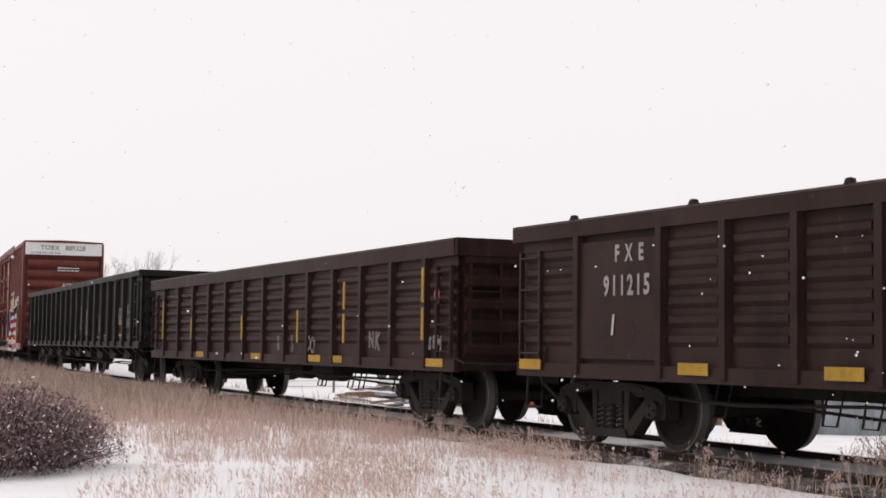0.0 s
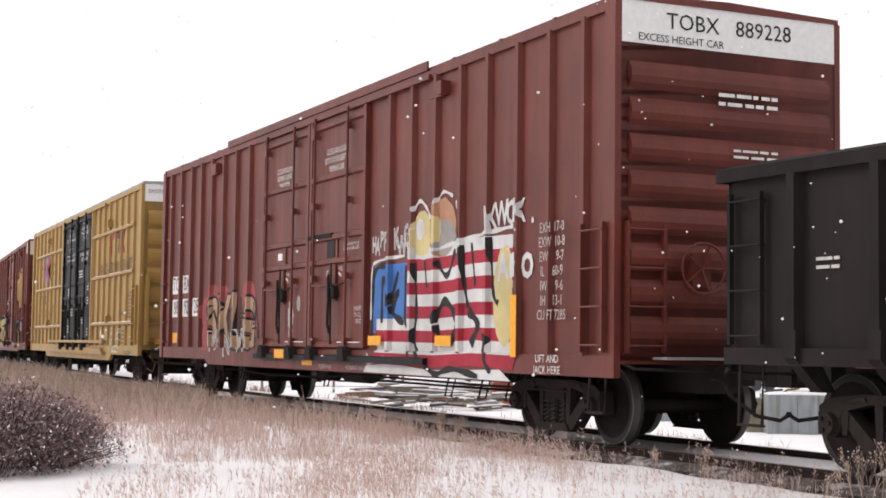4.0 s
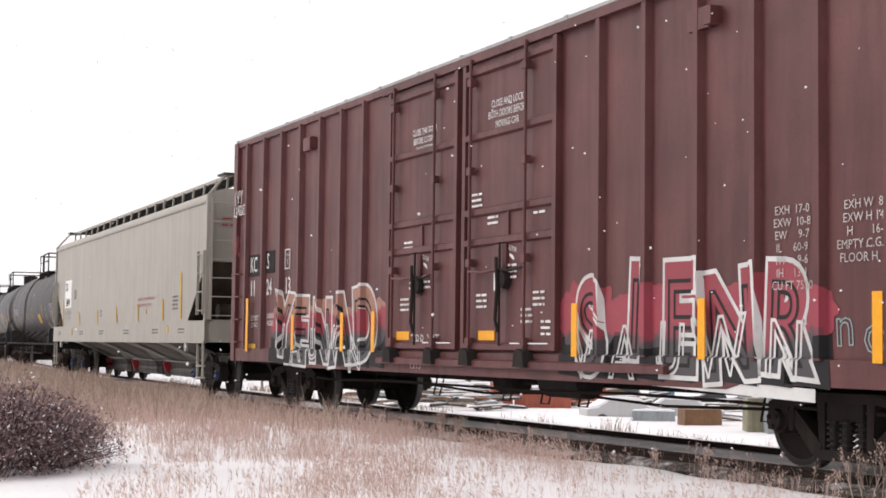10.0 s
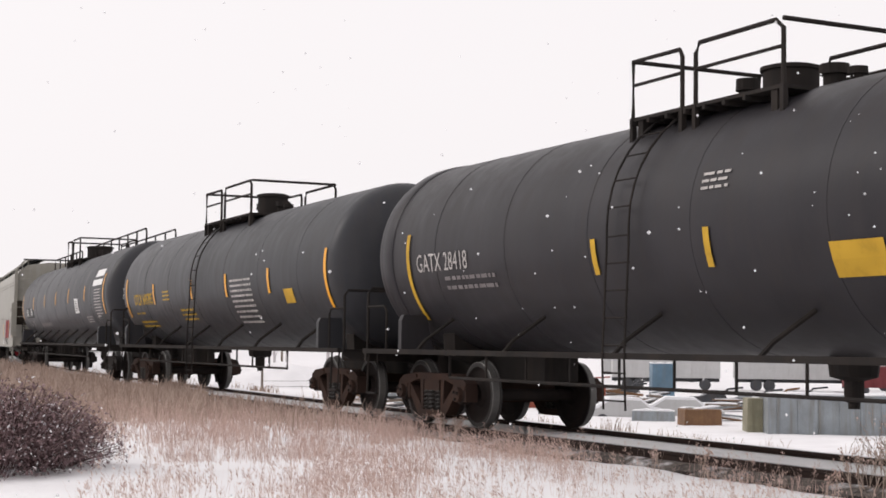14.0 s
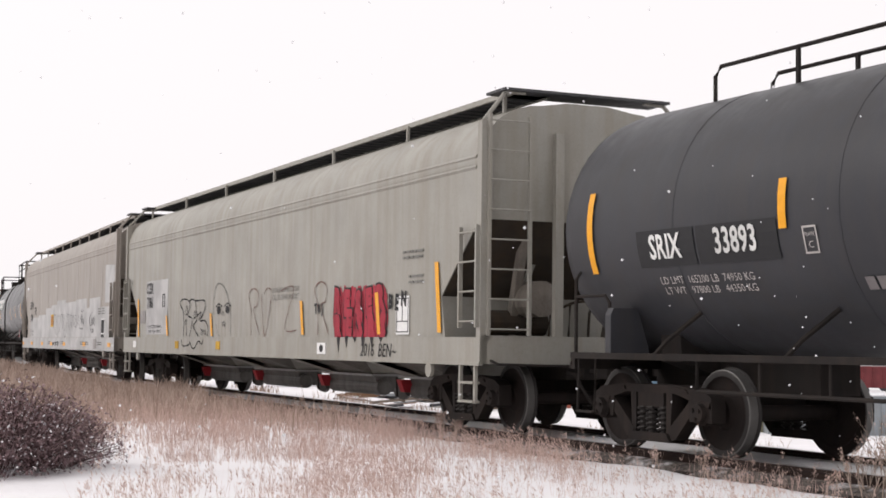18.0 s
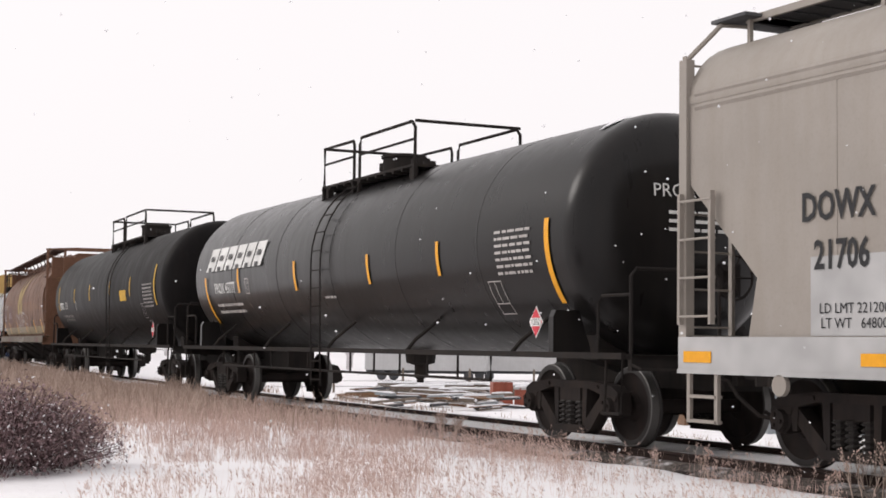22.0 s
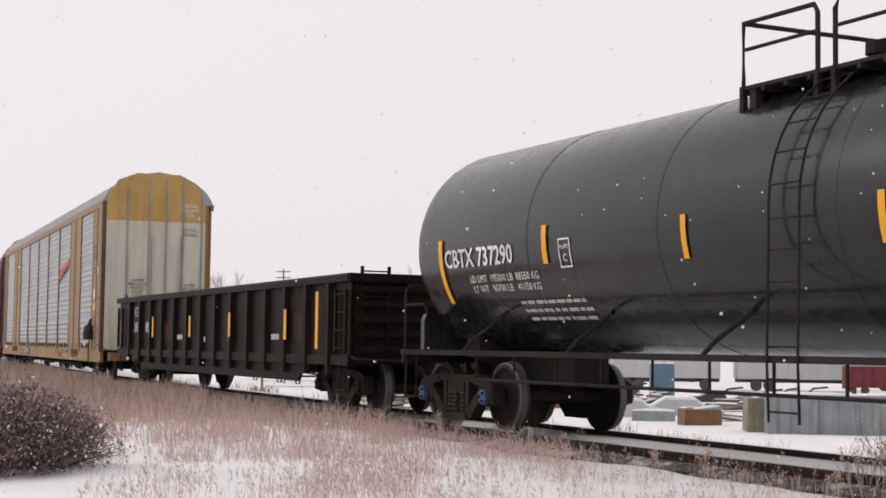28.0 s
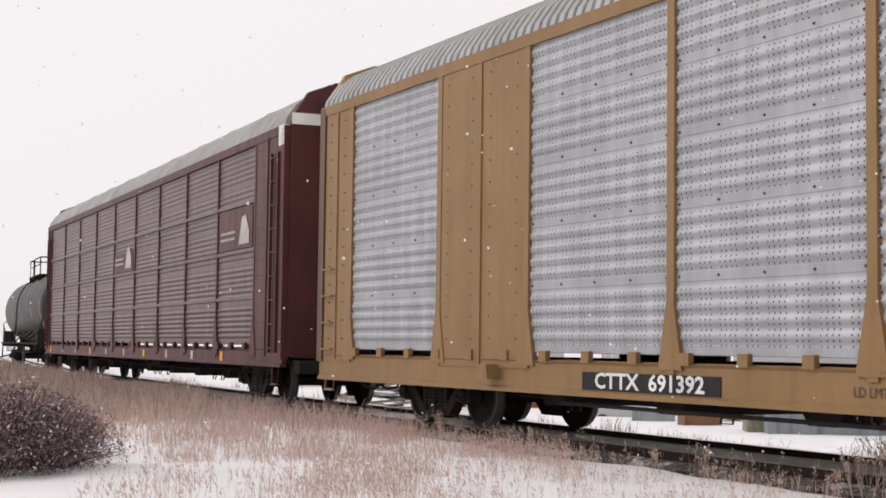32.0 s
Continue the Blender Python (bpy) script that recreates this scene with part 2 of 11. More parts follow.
def worn(name, rgb, lost=0.45):
    """Sprayed or stencilled paint that the weather has thinned in places, over a dull ground."""
    mt, nt, b = node_mat(name)
    n = noise_at(nt, 7.0, 6, rough=0.7)
    w = noise_at(nt, 1.6, 2)
    col = mixed(nt, ramp(nt, w, 0.35, 0.65), rgb, tuple(c * 0.75 for c in rgb))
    nt.links.new(mixed(nt, times(nt, ramp(nt, n, 0.5, 0.75), lost), col, tuple(c * 0.4 for c in rgb)), b.inputs["Base Color"])
    b.inputs["Roughness"].default_value, b.inputs["Specular IOR Level"].default_value = 0.6, 0.15
    return mt


M = {}
M["rust_red"] = paint("boxcar_red_paint", (0.172, 0.036, 0.025), (0.10, 0.03, 0.025), 0.5)
M["cna_red"] = paint("boxcar_brown_red_paint", (0.185, 0.038, 0.026), (0.11, 0.035, 0.028), 0.45)
M["maroon"] = paint("boxcar_maroon_paint", (0.140, 0.047, 0.047), (0.06, 0.022, 0.022), 0.45)
M["yellow"] = paint("boxcar_yellow_paint", (0.46, 0.280, 0.080), (0.31, 0.19, 0.065), 0.35, patches=0.1)
M["black_door"] = paint("black_door_paint", (0.012, 0.012, 0.015), (0.028, 0.025, 0.024), 0.4, rough=0.5, gloss=0.15)
M["gon_brown"] = paint("gondola_brown_paint", (0.026, 0.015, 0.013), (0.045, 0.025, 0.019), 0.6, patches=0.35, speck=(0.05, 0.03, 0.024), gloss=0.08)
M["gon_brown2"] = paint("gondola_rusty_paint", (0.024, 0.013, 0.012), (0.050, 0.024, 0.018), 0.7, patches=0.4, speck=(0.055, 0.03, 0.024), gloss=0.08)
M["gon_black"] = paint("gondola_black_paint", (0.020, 0.0168, 0.0165), (0.034, 0.028, 0.026), 0.6, patches=0.25, gloss=0.06)
M["gon_low"] = paint("low_gondola_black_paint", (0.012, 0.009, 0.0088), (0.040, 0.020, 0.015), 0.6, patches=0.4, speck=(0.045, 0.022, 0.016), gloss=0.06)
M["hop_white"] = paint("hopper_light_grey_paint", (0.435, 0.408, 0.360), (0.34, 0.310, 0.265), 0.3, patches=0.06)
M["hop_grey"] = paint("hopper_weathered_grey_paint", (0.405, 0.392, 0.350), (0.29, 0.245, 0.175), 0.4, patches=0.1)
M["hop_tan"] = paint("hopper_tan_grey_paint", (0.39, 0.350, 0.310), (0.31, 0.265, 0.215), 0.3, patches=0.08)
M["overpaint"] = worn("fresh_grey_overpaint", (0.47, 0.465, 0.46), 0.06)
# stains plus painted-in shade: the undercut bay sheets are darker than the body
M["hop_bay"] = paint("hopper_shaded_stained_bay", (0.155, 0.135, 0.112), (0.07, 0.056, 0.045), 0.7, patches=0.25)
# grime colour taken darker to hold the shade under the overhanging ends
M["hop_shade_grime"] = paint("hopper_end_shade_and_grime", (0.050, 0.042, 0.035), (0.10, 0.070, 0.045), 0.6, patches=0.4, gloss=0.06)
M["tube_steel"] = paint("scuffed_outlet_steel", (0.17, 0.16, 0.15), (0.07, 0.06, 0.055), 0.6, rough=0.5, metal=0.3, patches=0.2)
M["hop_under"] = paint("hopper_dirty_underside", (0.27, 0.24, 0.205), (0.09, 0.075, 0.06), 0.7, patches=0.25)
M["tank_grey"] = paint("tank_dark_grey_paint", (0.033, 0.031, 0.035), (0.054, 0.046, 0.044), 0.4, rough=0.42, patches=0.15, gloss=0.16)
M["tank_slate"] = paint("tank_slate_paint", (0.046, 0.047, 0.053), (0.070, 0.063, 0.060), 0.4, rough=0.42, patches=0.12, gloss=0.18)
M["tank_black"] = paint("tank_black_paint", (0.0090, 0.0080, 0.0080), (0.020, 0.0165, 0.015), 0.5, rough=0.45, patches=0.3, gloss=0.06)
M["tank_gloss"] = paint("tank_glossy_black_paint", (0.011, 0.010, 0.0098), (0.022, 0.018, 0.016), 0.4, rough=0.30, patches=0.2, gloss=0.18)
M["tank_sheen"] = paint("tank_shiny_black_paint", (0.010, 0.0095, 0.0105), (0.024, 0.022, 0.022), 0.3, rough=0.24, patches=0.15, gloss=0.3, streak=1.0)
for key, coat, soft_coat in (("tank_sheen", 0.25, 0.08), ("tank_gloss", 0.14, 0.18)):
    shader = M[key].node_tree.nodes["Principled BSDF"]
    shader.inputs["Coat Weight"].default_value, shader.inputs["Coat Roughness"].default_value = coat, soft_coat
M["grain_brown"] = paint("grain_hopper_brown_paint", (0.220, 0.114, 0.072), (0.15, 0.080, 0.05), 0.6, patches=0.2, rough=0.55, gloss=0.10)
# dirt and the thin shadow along each seam, both put into this brown
M["seam_brown"] = paint("grimy_shadowed_brown_seam", (0.105, 0.055, 0.040), (0.06, 0.035, 0.028), 0.6, patches=0.25)
M["grain_band"] = paint("grain_hopper_yellow_band", (0.27, 0.20, 0.08), (0.13, 0.085, 0.04), 0.7, patches=0.2)
M["rack_tan"] = paint("autorack_tan_paint", (0.335, 0.195, 0.080), (0.24, 0.138, 0.058), 0.4, patches=0.1)
M["rack_maroon"] = paint("autorack_maroon_paint", (0.110, 0.026, 0.029), (0.060, 0.022, 0.022), 0.5)
M["rack_post"] = paint("dark_brown_corner_post", (0.16, 0.095, 0.058), (0.10, 0.06, 0.04), 0.5)
M["rack_white"] = paint("autorack_door_white_paint", (0.78, 0.735, 0.62), (0.46, 0.35, 0.22), 0.45, patches=0.06)
M["rack_cap"] = paint("autorack_door_yellow_paint", (0.66, 0.42, 0.14), (0.36, 0.22, 0.09), 0.5, patches=0.1)
M["galv"] = paint("galvanised_roof_steel", (0.46, 0.46, 0.46), (0.28, 0.27, 0.26), 0.5, rough=0.5, metal=0.3, patches=0.1)
M["roof_dull"] = paint("dull_galvanised_steel", (0.42, 0.41, 0.40), (0.22, 0.20, 0.19), 0.5, rough=0.6, patches=0.2)
M["frame_black"] = paint("underframe_black_grime", (0.026, 0.023, 0.022), (0.050, 0.040, 0.034), 0.6, rough=0.8, gloss=0.08)
M["truck"] = paint("cast_steel_grime", (0.026, 0.022, 0.021), (0.052, 0.040, 0.034), 0.6, rough=0.8, relief=0.4, gloss=0.08)
M["truck_rust"] = paint("cast_steel_rust", (0.040, 0.026, 0.022), (0.075, 0.042, 0.030), 0.6, rough=0.8, relief=0.4, gloss=0.08)
M["wheel"] = paint("wheel_plate_rust", (0.022, 0.018, 0.017), (0.042, 0.030, 0.026), 0.6, rough=0.8, gloss=0.08)
M["spring"] = plain("worn_coil_spring", (0.032, 0.028, 0.026), 0.6)
M["tread"] = plain("polished_wheel_tread", (0.13, 0.125, 0.12), 0.5, 0.4)
M["rim"] = plain("worn_wheel_rim", (0.028, 0.025, 0.024), 0.6, 0.2)
M["cap_blue"] = plain("blue_bearing_cap", (0.045, 0.075, 0.16), 0.5)
M["white"] = worn("white_lettering", (0.76, 0.76, 0.74), 0.25)
M["white_sharp"] = plain("clean_white_plate", (0.78, 0.78, 0.77))
M["off_white"] = worn("worn_white_lettering", (0.50, 0.47, 0.45), 0.55)
M["dim_white"] = worn("faded_white_lettering", (0.22, 0.20, 0.20), 0.5)
M["cream"] = paint("cream_panel", (0.66, 0.62, 0.50), (0.4, 0.36, 0.28), 0.3, patches=0.05)
M["ink"] = plain("black_lettering", (0.022, 0.022, 0.024))
M["faint_ink"] = worn("faint_brown_lettering", (0.24, 0.16, 0.08), 0.4)
M["brown_ink"] = plain("dark_brown_lettering", (0.075, 0.055, 0.045))
M["grey_ink"] = worn("faded_black_lettering", (0.20, 0.195, 0.18), 0.4)
M["amber"] = plain("reflective_amber_strip", (0.80, 0.36, 0.015), 0.4)
M["dull_yellow"] = worn("dull_yellow_marking", (0.60, 0.36, 0.04), 0.4)
M["strip_dirty"] = worn("grimy_yellow_strip", (0.36, 0.21, 0.03), 0.7)
M["stencil_dull"] = worn("dull_stencil_white", (0.30, 0.27, 0.26), 0.5)
M["amber_text"] = worn("yellow_lettering", (0.55, 0.34, 0.04), 0.45)
M["red_mark"] = worn("red_marking", (0.35, 0.03, 0.05), 0.35)
M["old_line"] = worn("faded_brown_spray_line", (0.17, 0.085, 0.07), 0.5)
M["red_gate"] = plain("red_outlet_gate", (0.42, 0.035, 0.045), 0.5)
M["placard_red"] = plain("red_hazard_placard", (0.60, 0.05, 0.07))
M["pink"] = worn("pink_sprayed_haze", (0.33, 0.085, 0.085), 0.6)
M["spray_red"] = worn("red_spray_paint", (0.36, 0.03, 0.05), 0.4)
M["spray_tan"] = worn("tan_spray_paint", (0.42, 0.28, 0.18), 0.35)
M["spray_cream"] = worn("cream_spray_paint", (0.62, 0.52, 0.26), 0.25)
M["spray_grey"] = worn("grey_spray_paint", (0.33, 0.31, 0.30), 0.35)
M["haze_grey"] = worn("warm_grey_spray_haze", (0.24, 0.20, 0.19), 0.4)
M["plate_grey"] = worn("worn_grey_plate", (0.17, 0.16, 0.14), 0.6)
M["spray_white"] = worn("white_spray_paint", (0.62, 0.62, 0.61), 0.25)
M["spray_black"] = worn("black_spray_paint", (0.025, 0.024, 0.026), 0.2)
M["spray_blue"] = worn("blue_spray_paint", (0.06, 0.17, 0.45), 0.3)
M["spray_teal"] = worn("pale_teal_spray_paint", (0.30, 0.40, 0.41), 0.4)
M["spray_skin"] = worn("peach_spray_paint", (0.46, 0.25, 0.15), 0.3)
M["spray_hair"] = worn("blond_spray_paint", (0.55, 0.36, 0.15), 0.35)
M["spray_brown"] = worn("brown_spray_paint", (0.095, 0.052, 0.054), 0.4)
M["mural_line"] = worn("pale_mural_outline", (0.26, 0.21, 0.21), 0.5)
M["mural_dark"] = worn("umber_mural_line", (0.10, 0.05, 0.035), 0.4)
M["spray_orange"] = worn("orange_spray_scrawl", (0.17, 0.05, 0.028), 0.5)
M["logo_red"] = worn("faded_red_emblem", (0.30, 0.055, 0.065), 0.3)
M["logo_grey"] = worn("grey_emblem", (0.12, 0.11, 0.105), 0.3)
M["logo_blue"] = worn("blue_emblem", (0.085, 0.12, 0.42), 0.2)
M["logo_scarlet"] = worn("scarlet_emblem", (0.55, 0.06, 0.055), 0.2)
M["emblem_orange"] = worn("orange_red_emblem", (0.62, 0.09, 0.045), 0.15)
M["faint_wheat"] = worn("faded_yellow_lettering", (0.275, 0.155, 0.075), 0.4)
M["rub_orange"] = worn("orange_paint_rub", (0.24, 0.09, 0.05), 0.6)
M["wheat"] = worn("yellow_wheat_emblem", (0.36, 0.26, 0.10), 0.3)
M["grime_pale"] = worn("pale_grime_patch", (0.055, 0.05, 0.048), 0.6)


def banded(name, low, mid, high, z1, z2):
    """Sprayed fill whose colour changes with height, with ragged borders."""
    mt, nt, b = node_mat(name)
    tc = nt.nodes.new("ShaderNodeTexCoord")
    sp = nt.nodes.new("ShaderNodeSeparateXYZ")
    nt.links.new(tc.outputs["Object"], sp.inputs[0])
    ad = nt.nodes.new("ShaderNodeMath")
    ad.operation = "ADD"
    nt.links.new(sp.outputs[2], ad.inputs[0])
    nt.links.new(times(nt, noise_at(nt, 2.2, 3), 0.7), ad.inputs[1])
    col = mixed(nt, ramp(nt, ad.outputs[0], z1 + 0.30, z1 + 0.40), low, mid)
    col = mixed(nt, ramp(nt, ad.outputs[0], z2 + 0.30, z2 + 0.40), col, high)
    col = mixed(nt, times(nt, ramp(nt, noise_at(nt, 8.0, 5), 0.52, 0.75), 0.4), col, (0.10, 0.05, 0.05))
    nt.links.new(col, b.inputs["Base Color"])
    b.inputs["Roughness"].default_value = 0.6
    return mt


M["piece_tan"] = banded("tan_red_black_spray", (0.05, 0.05, 0.06), (0.26, 0.03, 0.045), (0.30, 0.15, 0.11), 1.30, 1.62)
M["piece_red"] = banded("red_black_spray", (0.05, 0.045, 0.05), (0.27, 0.035, 0.055), (0.24, 0.03, 0.045), 1.22, 1.75)
M["snow_cap"] = plain("settled_snow", (0.84, 0.84, 0.86), 0.8)
M["brown_patch"] = plain("dark_maroon_patch", (0.105, 0.046, 0.040))
M["grid"] = paint("roof_walk_grating", (0.085, 0.085, 0.09), (0.05, 0.05, 0.05), 0.5, rough=0.7)
M["end_grime"] = paint("brown_end_grime", (0.085, 0.062, 0.040), (0.045, 0.034, 0.026), 0.8, patches=0.4, gloss=0.08)
M["grain_sill"] = paint("grimy_yellow_sill", (0.115, 0.080, 0.042), (0.055, 0.035, 0.026), 0.9, patches=0.4, gloss=0.08)
M["walk_brown"] = paint("brown_roof_walk", (0.10, 0.055, 0.042), (0.06, 0.04, 0.03), 0.6, rough=0.8)


def rack_panel_mat(name, rgb, dirt, dots):
    """Perforated corrugated sheet; the fine holes are dark dots in rows."""
    mt, nt, b = node_mat(name)
    tc = nt.nodes.new("ShaderNodeTexCoord")
    sp = nt.nodes.new("ShaderNodeSeparateXYZ")
    nt.links.new(tc.outputs["Object"], sp.inputs[0])

    def cell(out, step, width):
        a = times(nt, out, 1 / step)
        f = nt.nodes.new("ShaderNodeMath")
        f.operation = "FRACT"
        nt.links.new(a, f.inputs[0])
        c = nt.nodes.new("ShaderNodeMath")
        c.operation = "LESS_THAN"
        nt.links.new(f.outputs[0], c.inputs[0])
        c.inputs[1].default_value = width
        return c.outputs[0]

    up = nt.nodes.new("ShaderNodeMath")
    up.operation = "SUBTRACT"
    nt.links.new(sp.outputs[2], up.inputs[0])
    up.inputs[1].default_value = 1.03 + 0.754 * 0.15
    rows = times(nt, cell(sp.outputs[2], 0.052, 0.40), cell(up.outputs[0], 0.754, 0.82))
    hole = times(nt, times(nt, cell(sp.outputs[0], 0.082, 0.24), cell(sp.outputs[0], 0.37, 0.74)), rows)
    run = noise_at(nt, 3.0, 5, (1, 1, 0.25))
    col = mixed(nt, ramp(nt, run, 0.35, 0.75), rgb, dirt)
    col = mixed(nt, times(nt, hole, dots), col, (0.03, 0.03, 0.035))
    nt.links.new(col, b.inputs["Base Color"])
    b.inputs["Roughness"].default_value, b.inputs["Metallic"].default_value = 0.45, 0.25
    bump(nt, b, noise_at(nt, 3.5, 2), 0.25, 0.03)
    return mt


M["rack_panel"] = rack_panel_mat("galvanised_perforated_panel", (0.37, 0.378, 0.40), (0.26, 0.262, 0.277), 0.9)
M["rack_panel_dark"] = rack_panel_mat("sooty_perforated_panel", (0.165, 0.112, 0.112), (0.095, 0.060, 0.062), 0.5)


# ---- ground, ballast and track ----
def snow_mat(name, tint=(0.85, 0.835, 0.85), dirty=0.0):
    mt, nt, b = node_mat(name)
    n = noise_at(nt, 0.7, 5)
    f = noise_at(nt, 6.0, 5, rough=0.65)
    col = mixed(nt, ramp(nt, n, 0.3, 0.7), tint, tuple(c * 0.9 for c in tint))
    col = mixed(nt, times(nt, ramp(nt, f, 0.52, 0.72), dirty), col, (0.16, 0.12, 0.09))
    nt.links.new(col, b.inputs["Base Color"])
    b.inputs["Roughness"].default_value = 0.85
    b.inputs["Subsurface Weight"].default_value = 0.0
    bump(nt, b, f, 0.5, 0.05)
    return mt


M["snow"] = snow_mat("drifted_snow")
M["snow_thin"] = snow_mat("thin_snow_on_stones", (0.78, 0.77, 0.78), 0.2)


def ballast_mat():
    mt, nt, b = node_mat("brown_grey_ballast")
    tc = nt.nodes.new("ShaderNodeTexCoord")
    vo = nt.nodes.new("ShaderNodeTexVoronoi")
    vo.inputs["Scale"].default_value = 17.0
    nt.links.new(tc.outputs["Object"], vo.inputs["Vector"])
    sep = nt.nodes.new("ShaderNodeSeparateColor")
    nt.links.new(vo.outputs["Color"], sep.inputs[0])
    col = mixed(nt, sep.outputs[0], (0.050, 0.040, 0.036), (0.16, 0.135, 0.12))
    col = mixed(nt, ramp(nt, noise_at(nt, 2.6, 6, rough=0.65), 0.52, 0.66), col, (0.66, 0.64, 0.65))
    nt.links.new(col, b.inputs["Base Color"])
    b.inputs["Roughness"].default_value = 0.9
    bump(nt, b, vo.outputs["Distance"], 0.8, 0.04)
    return mt


M["ballast"] = ballast_mat()


def soft(a, b, x):
    k = max(0.0, min(1.0, (x - a) / (b - a)))
    return k * k * (3 - 2 * k)


def ground_z(x, y):
    s, lat = to_line(x, y)
    z = -0.14 + 0.05 * noise.noise((x * 0.35, y * 0.35, 0.0)) + 0.02 * noise.noise((x * 1.3, y * 1.3, 3.0))
    if lat < 0:
        z += -0.13 * (1 - soft(0.85, 1.5, -lat))
        # a low drift beside the shrub
        z += 0.07 * math.exp(-((x + 2.9) / 1.3) ** 2 - ((y - 13.4) / 2.0) ** 2)
    else:
        z += -0.16 - 2.0 * soft(3.0, 16.0, lat)
        z += 0.05 * noise.noise((x * 0.12, y * 0.12, 7.0))
    r = math.hypot(x, y)
    return z * (1 - soft(400, 900, r)) - 2.3 * soft(400, 900, r)


def build_ground():
    radii = [0.0, 2.0, 4.0, 6.0, 8.0] + [9 + 0.22 * i for i in range(120)] + [35.5 * 1.05 ** i for i in range(1, 95)]
    fine = [-24 + 0.3 * i for i in range(161)]
    wide = [-180 + 4 * i for i in range(39)] + fine + [28 + 4 * i for i in range(38)]
    vs, fs = [], []
    n = len(wide)
    for r in radii:
        for a in wide:
            x, y = r * math.sin(radians(a)), r * math.cos(radians(a))
            vs.append((x, y, ground_z(x, y)))
    for i in range(len(radii) - 1):
        fs += [(i * n + k, i * n + (k + 1) % n, (i + 1) * n + (k + 1) % n, (i + 1) * n + k) for k in range(n)]
    g = Geo()
    g.add(vs, fs)
    me = g.mesh("ground", M["snow"], 60)
    tagged(place("ground", me), "open snow-covered ground with drifts and dead grass", "ground", kind="structure")


def swept(name, prof, s0, s1, step, mat, close=True, smooth=None):
    """An outline (lat, z) drawn along the line."""
    n, vs, fs = len(prof), [], []
    k = int((s1 - s0) / step)
    for i in range(k + 1):
        s = s0 + (s1 - s0) * i / k
        for lat, z in prof:
            x, y, a = on_line(s, lat)
            vs.append((x, y, z))
    m = n if close else n - 1
    for i in range(k):
        fs += [(i * n + j, i * n + (j + 1) % n, (i + 1) * n + (j + 1) % n, (i + 1) * n + j) for j in range(m)]
    g = Geo()
    g.add(vs, fs)
    return recalc(g.mesh(name, mat, smooth))


build_ground()
shoulder = [(-2.3, -0.55), (-1.75, -0.42), (-1.25, -0.24), (-0.84, -0.115), (-0.70, -0.10)]
bed = [(-0.70, -0.10), (-0.5, -0.07), (0.0, -0.06), (0.5, -0.07), (0.70, -0.075), (0.82, -0.075), (1.25, -0.12), (1.75, -0.27), (2.4, -0.50)]
me_bed = swept("ballast_bed", bed, -430, 400, 1.5, M["snow_thin"], close=False, smooth=50)
me_side = swept("ballast_shoulder", shoulder, -430, 400, 1.5, M["ballast"], close=False, smooth=50)
tagged(place("ballast_shoulder", me_side), "brown-grey ballast shoulder with tie ends and scattered snow", "ballast", kind="structure")
tagged(place("ballast_bed", me_bed), "stone ballast bed under the rails, thinly covered with snow", "ballast", kind="structure")
M["rail"] = paint("rusty_rail_steel", (0.030, 0.021, 0.019), (0.055, 0.034, 0.026), 0.6, rough=0.8, gloss=0.08)
M["rail_top"] = plain("polished_rail_head", (0.30, 0.29, 0.29), 0.35, 0.9)
for lat in (-0.755, 0.755):
    web = [(lat - 0.07, -0.17), (lat + 0.07, -0.17), (lat + 0.065, -0.155), (lat + 0.012, -0.135), (lat + 0.010, -0.045), (lat + 0.037, -0.035), (lat + 0.037, -0.004),
           (lat - 0.037, -0.004), (lat - 0.037, -0.035), (lat - 0.010, -0.045), (lat - 0.012, -0.135), (lat - 0.065, -0.155)]
    rail = tagged(place("rail", swept("rail", web, -430, 400, 2.0, M["rail"])), "rusty steel rail with a polished head", "rail", "rails of the track", kind="structure")
    head = [(lat - 0.030, -0.005), (lat + 0.030, -0.005), (lat + 0.026, 0.0), (lat - 0.026, 0.0)]
    place("rail_head", swept("rail_head", head, -430, 400, 2.0, M["rail_top"]), rail)
M["tie"] = paint("weathered_wooden_tie", (0.045, 0.035, 0.030), (0.03, 0.024, 0.021), 0.6, rough=0.9, relief=0.5)
track_ties = tagged(new("track_ties"), "weathered wooden ties half buried in snow", "ties", kind="structure")
g_tie = Geo()
g_tie.prism([(-0.115, -0.33), (0.115, -0.33), (0.115, -0.185), (0.10, -0.172), (-0.10, -0.172), (-0.115, -0.185)], -1.3, 1.3, "y")
me_tie = recalc(g_tie.mesh("tie", M["tie"]))
for i in range(280):
    s = 14 - 0.53 * i
    x, y, a = on_line(s)
    place("tie", me_tie, track_ties, pose(x, y, random.uniform(-0.006, 0.004), 0, 0, math.degrees(a) + random.uniform(-1.2, 1.2)))
g_far = Geo()
for i in range(1100):
    s = -135 - 0.53 * i if i < 550 else 14.5 + 0.53 * (i - 550)
    x, y, a = on_line(s)
    ca, sa = math.cos(a), math.sin(a)
    vs = [(x + ca * u - sa * w, y + sa * u + ca * w, z) for u in (-0.11, 0.11) for w in (-1.3, 1.3) for z in (-0.33, -0.172)]
    g_far.add(vs, [(0, 1, 3, 2), (4, 6, 7, 5), (0, 4, 5, 1), (2, 3, 7, 6), (0, 2, 6, 4), (1, 5, 7, 3)])
tagged(place("tie", g_far.mesh("tie", M["tie"]), track_ties), kind="stuff")


# ---- running gear, shared by all cars ----
WHEEL = 0.457
CARS = []      # (car, place in the train, half the distance between truck centres)
SPIN = []      # every wheelset with its car's place in the train


